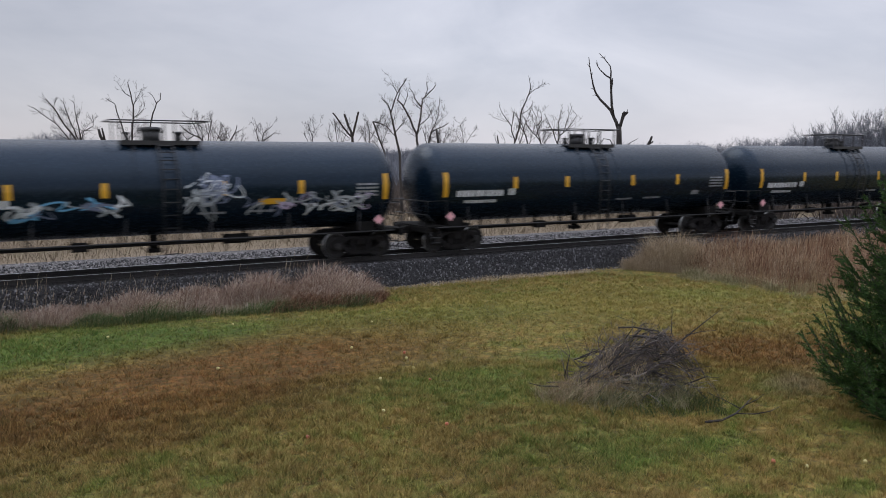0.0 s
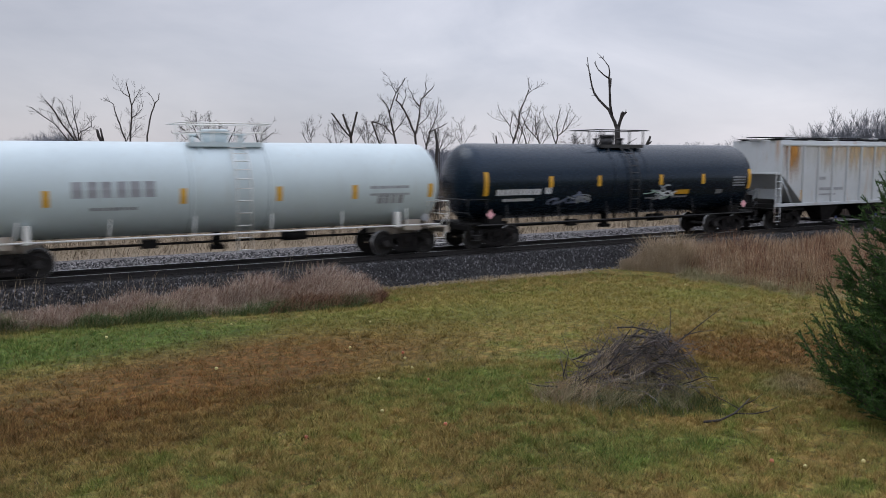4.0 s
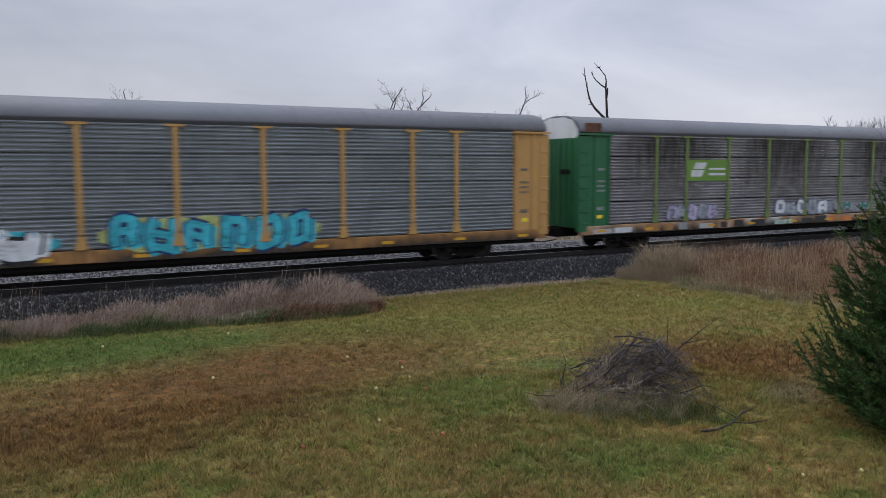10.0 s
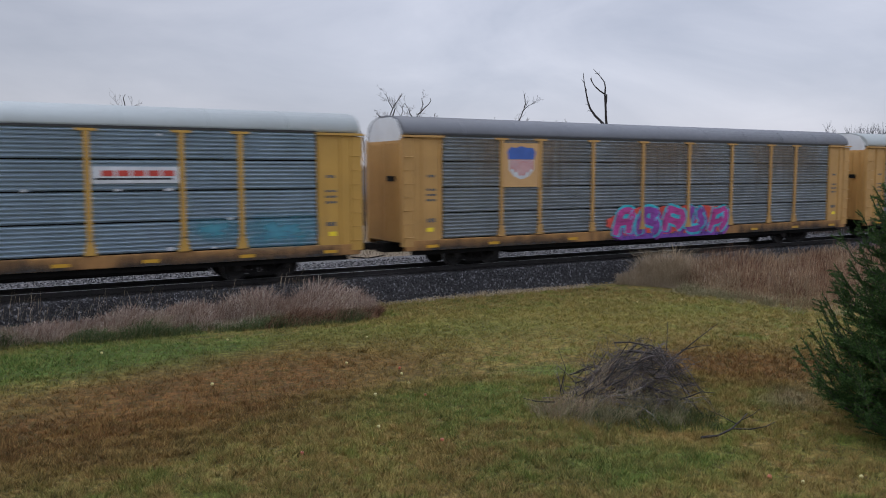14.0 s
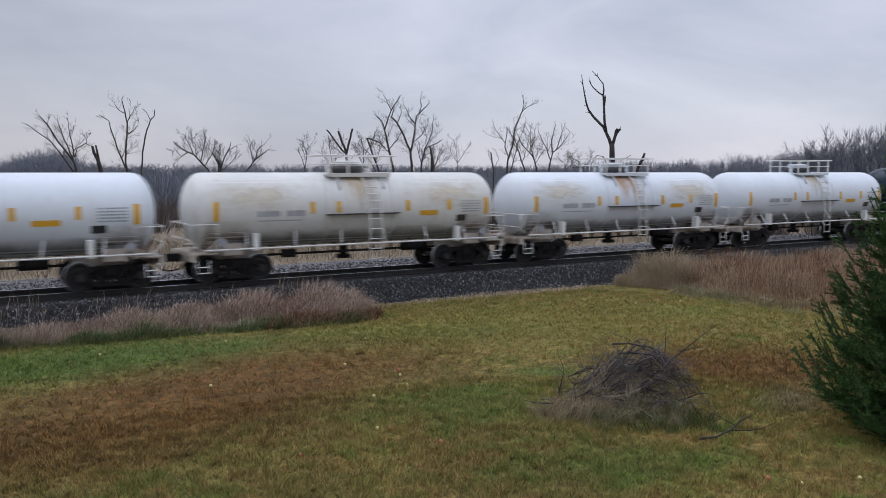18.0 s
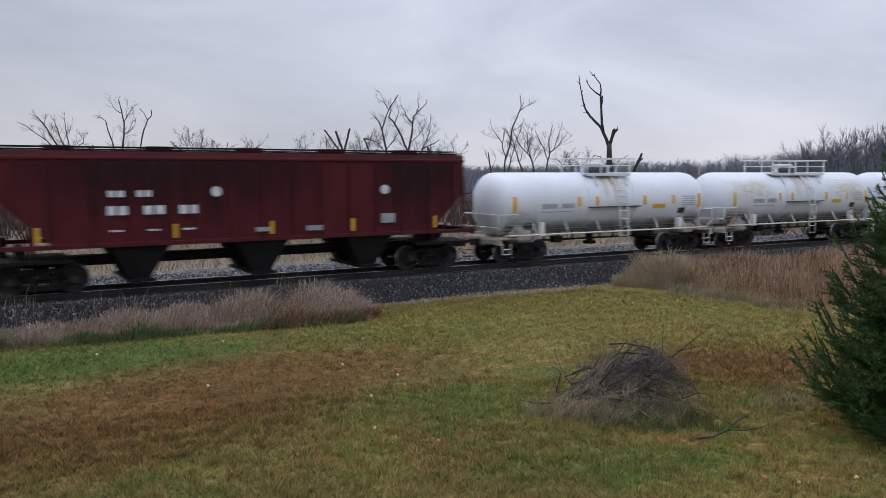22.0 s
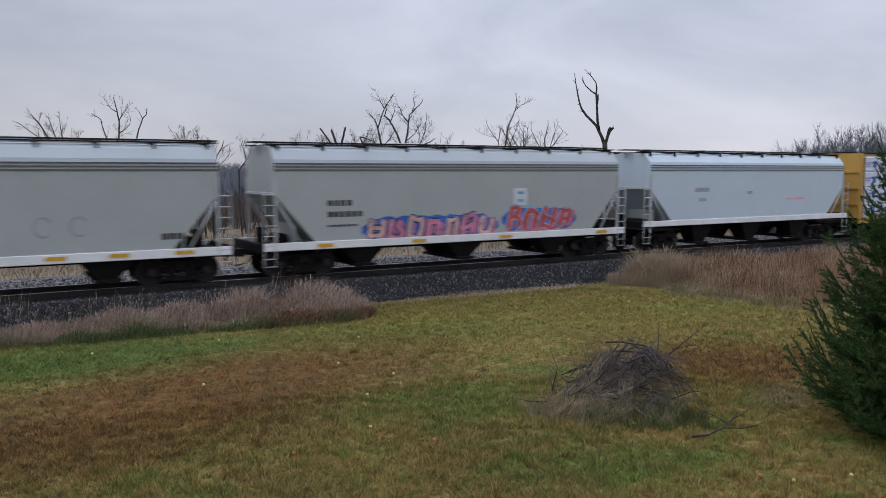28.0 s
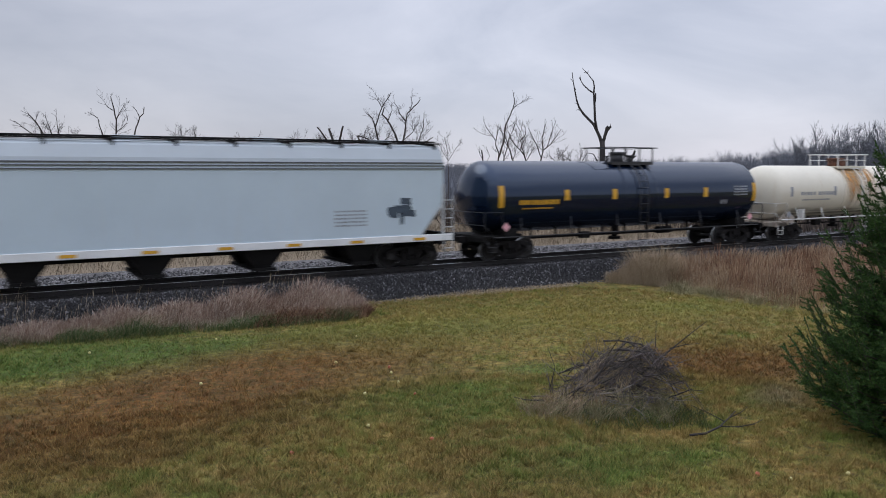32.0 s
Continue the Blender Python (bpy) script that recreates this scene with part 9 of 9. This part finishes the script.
    marks(car, sf, "reflective_stripe", [(x, x + 0.16, 1.5, 2.0) for x in (-6.4, 1.0, 4.4)], STRIPE, off=0.03)
    # light hopper
    car = hopper("pale grey covered hopper with sooty stains", -468.85, 8.35, GREY_LIGHT, GREY_ROOF, SILL_WHITE, UNDER, (1.02, 1.28), 3.92, 4.55, (0.7, 1.5, 2.95), 4, cage=CAGE_GREY, pitch=3.2)
    lettering(car, sf, [(-4.9, -3.9, 2.55, 2.75, 5), (-4.9, -3.7, 2.15, 2.3, 6), (0.2, 1.8, 1.5, 1.62, 8)], MARK_GREY)
    stain(car, sf, 3.3, 5.8, 3.9, 1.3, SOOT_RUN, 115, label="dark sooty run")
    stain(car, sf, -2.9, 3.0, 3.9, 3.4, RUST_PALE, 116, label="faint rusty run")
    flat_car(-489.7)
    # hoppers
    car = hopper("pale blue-grey covered hopper with a white sill stripe", -509.8, 7.75, GREY_CLEAN, GREY_CLEAN, SILL_WHITE, UNDER, (1.2, 1.46), 3.92, 4.5, (0.7, 1.4, 2.95), 3, cage=CAGE_GREY, pitch=3.6)
    lettering(car, sf, [(-4.3, -3.3, 2.75, 2.95, 5), (-4.0, -3.5, 2.3, 2.45, 3), (-0.6, -0.2, 2.6, 2.75, 2)], MARK_GREY)
    marks(car, sf, "text_bar", [(2.4, 3.9, 2.28, 2.36)], MARK_PINK, "faint red text bar")
    car = hopper("light grey covered hopper with pink, blue and red graffiti", -526.8, 8.4, GREY_SMOOTH, GREY_ROOF, SILL_WHITE, UNDER, (0.98, 1.26), 3.92, 4.55, (0.7, 1.5, 2.95), 3, cage=CAGE_GREY, pitch=4.4)
    lettering(car, sf, [(-5.9, -4.9, 2.5, 2.7, 4), (-5.9, -4.5, 2.1, 2.3, 6), (-5.9, -4.7, 1.75, 1.83, 7)], MARK_BLACK)
    graffiti(car, sf, -4.4, 1.3, 1.0, 2.2, 7, [k["blue"], k["navy"], k["peach"], k["pink"], k["sky"]], 120, "pink and blue graffiti", rough=0.25)
    graffiti(car, sf, 1.8, 5.3, 1.2, 2.35, 4, [k["blue"], k["sky"], k["red"], k["red"], k["orange"]], 121, "red graffiti on blue", rough=0.18, slant=0.2)
    marks(car, sf, "notice", [(2.2, 2.9, 2.35, 3.05)], MARK_WHITE, "white notice with blue arrows")
    marks(car, sf, "arrow", [(2.4, 2.7, 2.8, 2.92), (2.4, 2.7, 2.48, 2.6)], k["sky"], off=0.03)
    marks(car, flat(1.58), "reflective_stripe", [(x, x + 0.6, 1.05, 1.17) for x in (-6.3, -2.5, 1.5, 6.6)], STRIPE)
    car = hopper("light grey covered hopper with white sill and yellow reflectors", -544.4, 8.4, GREY_SMOOTH, GREY_ROOF, SILL_WHITE, UNDER, (0.95, 1.24), 3.92, 4.55, (0.7, 1.5, 2.95), 3, cage=CAGE_GREY, pitch=4.4)
    lettering(car, sf, [(-6.7, -5.7, 2.25, 2.45, 4), (-6.7, -5.7, 1.8, 2.0, 5), (-3.9, -3.5, 2.15, 2.3, 2), (6.0, 6.7, 1.55, 1.75, 3)], MARK_BLACK)
    marks(car, flat(1.58), "reflective_stripe", [(x, x + 0.6, 1.05, 1.17) for x in (-6.6, -4.1, -1.9, 0.3, 2.6, 4.4, 6.4)], STRIPE)
    tag = Shape()
    for cx in (2.6, 3.6):
        for j in range(12):
            a0, a1 = 0.5 + j * 0.4, 0.5 + (j + 1) * 0.4
            tag.add([sf(cx + q * math.cos(a), 2.05 + q * 1.2 * math.sin(a), 0.008) for a, q in ((a0, 0.27), (a1, 0.27), (a1, 0.22), (a0, 0.22))], [(0, 1, 2, 3)])
    part("scrawl", tag, MARK_GREY, car, "faint round scrawl")
    # rounded hopper
    car = hopper("stained off-white covered hopper with navy and green graffiti", -563.6, 9.75, CONCRETE, ROOF_GREY, SILL_GREY, UNDER, (1.1, 1.36), 4.1, 4.55, (0.7, 1.55, 3.1), 5, bulge=0.08, cage=CAGE_GREY, pitch=3.0, double=False)
    sf = flat(1.6)
    lettering(car, sf, [(-6.0, -5.2, 2.75, 2.95, 3), (-6.0, -5.1, 2.25, 2.42, 4)], MARK_GREY)
    stain(car, sf, -8.6, 8.6, 4.08, 3.6, RUST_PALE, 123, label="pale brown run from the roof")
    graffiti(car, sf, -4.9, 0.6, 1.35, 2.15, 5, [k["navy"], k["lime"], k["navy"], k["blue"], k["sky"]], 125, "navy bubble graffiti with yellow-green", slant=0.0)
    stain(car, sf, -5.3, 0.9, 1.75, 0.96, BLUE_BASE, 126, "overspray", off=0.006, label="blue painted base")
    graffiti(car, sf, 1.3, 6.5, 1.3, 2.1, 6, [k["orange"], k["black"], k["teal"], k["green"], k["mint"]], 127, "green graffiti with orange", rough=0.25)
    stain(car, sf, 0.9, 7.2, 1.75, 0.98, TEAL_BASE, 128, "overspray", off=0.006, label="teal painted base")
    marks(car, sf, "reflective_stripe", [(x, x + 0.15, 1.5, 2.1) for x in (-7.0, 7.6)], STRIPE)
    # cream tank with rust
    car = tank_car("cream white tank car with heavy orange rust at the middle", -580.8, 7.15, 1.42, 2.55, "white", mat=CREAM)
    sf = barrel(1.42, 2.55)
    stain(car, sf, -1.15, 0.35, 3.95, 1.15, RUST_HEAVY, 130, label="heavy orange rust run")
    stain(car, sf, 0.5, 1.75, 3.93, 1.4, RUST_HEAVY, 133, label="orange rust run")
    for ob in car.children:
        if ob.name.split(".")[0] in ("manway", "valve"):
            ob.data.materials[0] = RUST_DARK
    stain(car, sf, -1.7, 2.1, 3.9, 1.9, RUST_PALE, 131, off=0.003, label="pale rust wash")
    lettering(car, sf, [(-5.2, -3.9, 2.4, 2.58, 5), (-3.7, -2.3, 2.4, 2.58, 6), (-5.0, -2.6, 2.12, 2.2, 12), (4.9, 5.8, 2.4, 2.48, 6), (4.9, 5.8, 2.56, 2.64, 6), (4.9, 5.8, 2.72, 2.8, 6)], MARK_GREY)
    marks(car, sf, "reflective_stripe", [(x - 0.1, x + 0.1, 2.35, 2.85) for x in (-5.9, -2.2, 0.3, 3.6)], MARK_GREY, "faded stripe")
    marks(car, sf, "stencil", [(4.1, 4.5, 2.0, 2.2)], MARK_BLACK)
    stain(car, sf, -6.8, 6.8, 1.75, 1.2, GRIME, 132, "grime", label="dark road grime on the belly")
    # black tank with yellow lettering
    car = tank_car("glossy black tank car with yellow lettering and stripes", -597.5, 8.45, 1.5, 2.63, "black", mat=BLACK_NEW)
    sf = barrel(1.5, 2.63)
    h = 7.7
    marks(car, sf, "reflective_stripe", [(-h - 0.13, -h + 0.13, 2.2, 3.1), (h - 0.13, h + 0.13, 2.2, 3.1)] + [(x - 0.14, x + 0.14, 2.45, 2.9) for x in (-4.3, -1.6, 1.6, 4.2)], STRIPE)
    lettering(car, sf, [(-6.8, -4.7, 2.3, 2.5, 10), (-6.6, -5.0, 2.12, 2.18, 9)], STRIPE, "yellow lettering as plain bars")
    lettering(car, sf, [(6.2, 7.2, 2.5 + 0.13 * j, 2.57 + 0.13 * j, 6) for j in range(4)] + [(5.3, 5.8, 2.1, 2.3, 3)], MARK_GREY)
    # light hopper at the rear
    car = hopper("clean pale blue-grey covered hopper with a dark tree-shaped mark", -616.9, 9.5, GREY_CLEAN, GREY_ROOF, SILL_WHITE, UNDER, (1.02, 1.28), 3.92, 4.62, (0.7, 1.0, 2.6), 4, cage=CAGE_GREY, pitch=3.7)
    sf = flat(1.52)
    rng = random.Random(9)
    mk = Shape()
    for j in range(7):
        spray(mk, sf, blob_ring(7.1 + rng.uniform(-0.5, 0.5), 2.25 + rng.uniform(-0.15, 0.35), 0.45, 0.3, rng, 10, 0.3), 0.008 + 0.001 * j)
    mk.patch(sf, 7.05, 7.2, 1.7, 2.2, 0.012)
    part("emblem", mk, colour("slate", 0.10, 0.17, 0.17), car, "dark green-grey tree-shaped mark")
    lettering(car, sf, [(4.4, 5.7, 1.7 + 0.13 * j, 1.76 + 0.13 * j, 9) for j in range(5)], MARK_GREY)
    marks(car, flat(1.58), "reflective_stripe", [(x, x + 0.5, 1.08, 1.18) for x in (-7.0, -4.6, -2.2, 0.2, 2.6, 5.0, 7.6)], STRIPE)


train()


def travelled(t):
    """Metres that the train has gone at t seconds; it gathers speed a little."""
    knots = ((0, 19.2), (9, 19.2), (13, 19.27), (19, 19.5), (23, 19.73), (28, 19.98), (32, 20.1))
    s = 0.0
    for (a, u), (b, v) in zip(knots, knots[1:]):
        if t <= a:
            break
        e = min(t, b)
        w = u + (v - u) * (e - a) / (b - a)
        s += (e - a) * (u + w) / 2
    return s


def motions():
    stops = (0, 3, 6, 9, 11, 13, 16, 19, 21, 23, 25.5, 28, 30, 32)
    for car, c in CARS:
        walk(car, [(t, Matrix.Translation((c + travelled(t), YC, 0))) for t in stops])
    for pack, c, v in LOAD:
        walk(pack, [(t, Matrix.Translation((c + travelled(t) + v.x, YC + v.y, v.z))) for t in stops])
    # all wheels roll alike: one set of rows serves them all
    turns = [(i / 30, Matrix.Rotation(travelled(i / 30) / 0.457, 4, "Y")) for i in range(961)]
    walk(WHEELS[0], turns)
    first = WHEELS[0].animation_data
    for w in WHEELS[1:]:
        w.rotation_mode = "QUATERNION"
        keys = w.animation_data_create()
        keys.action, keys.action_slot = first.action, first.action_slot


motions()
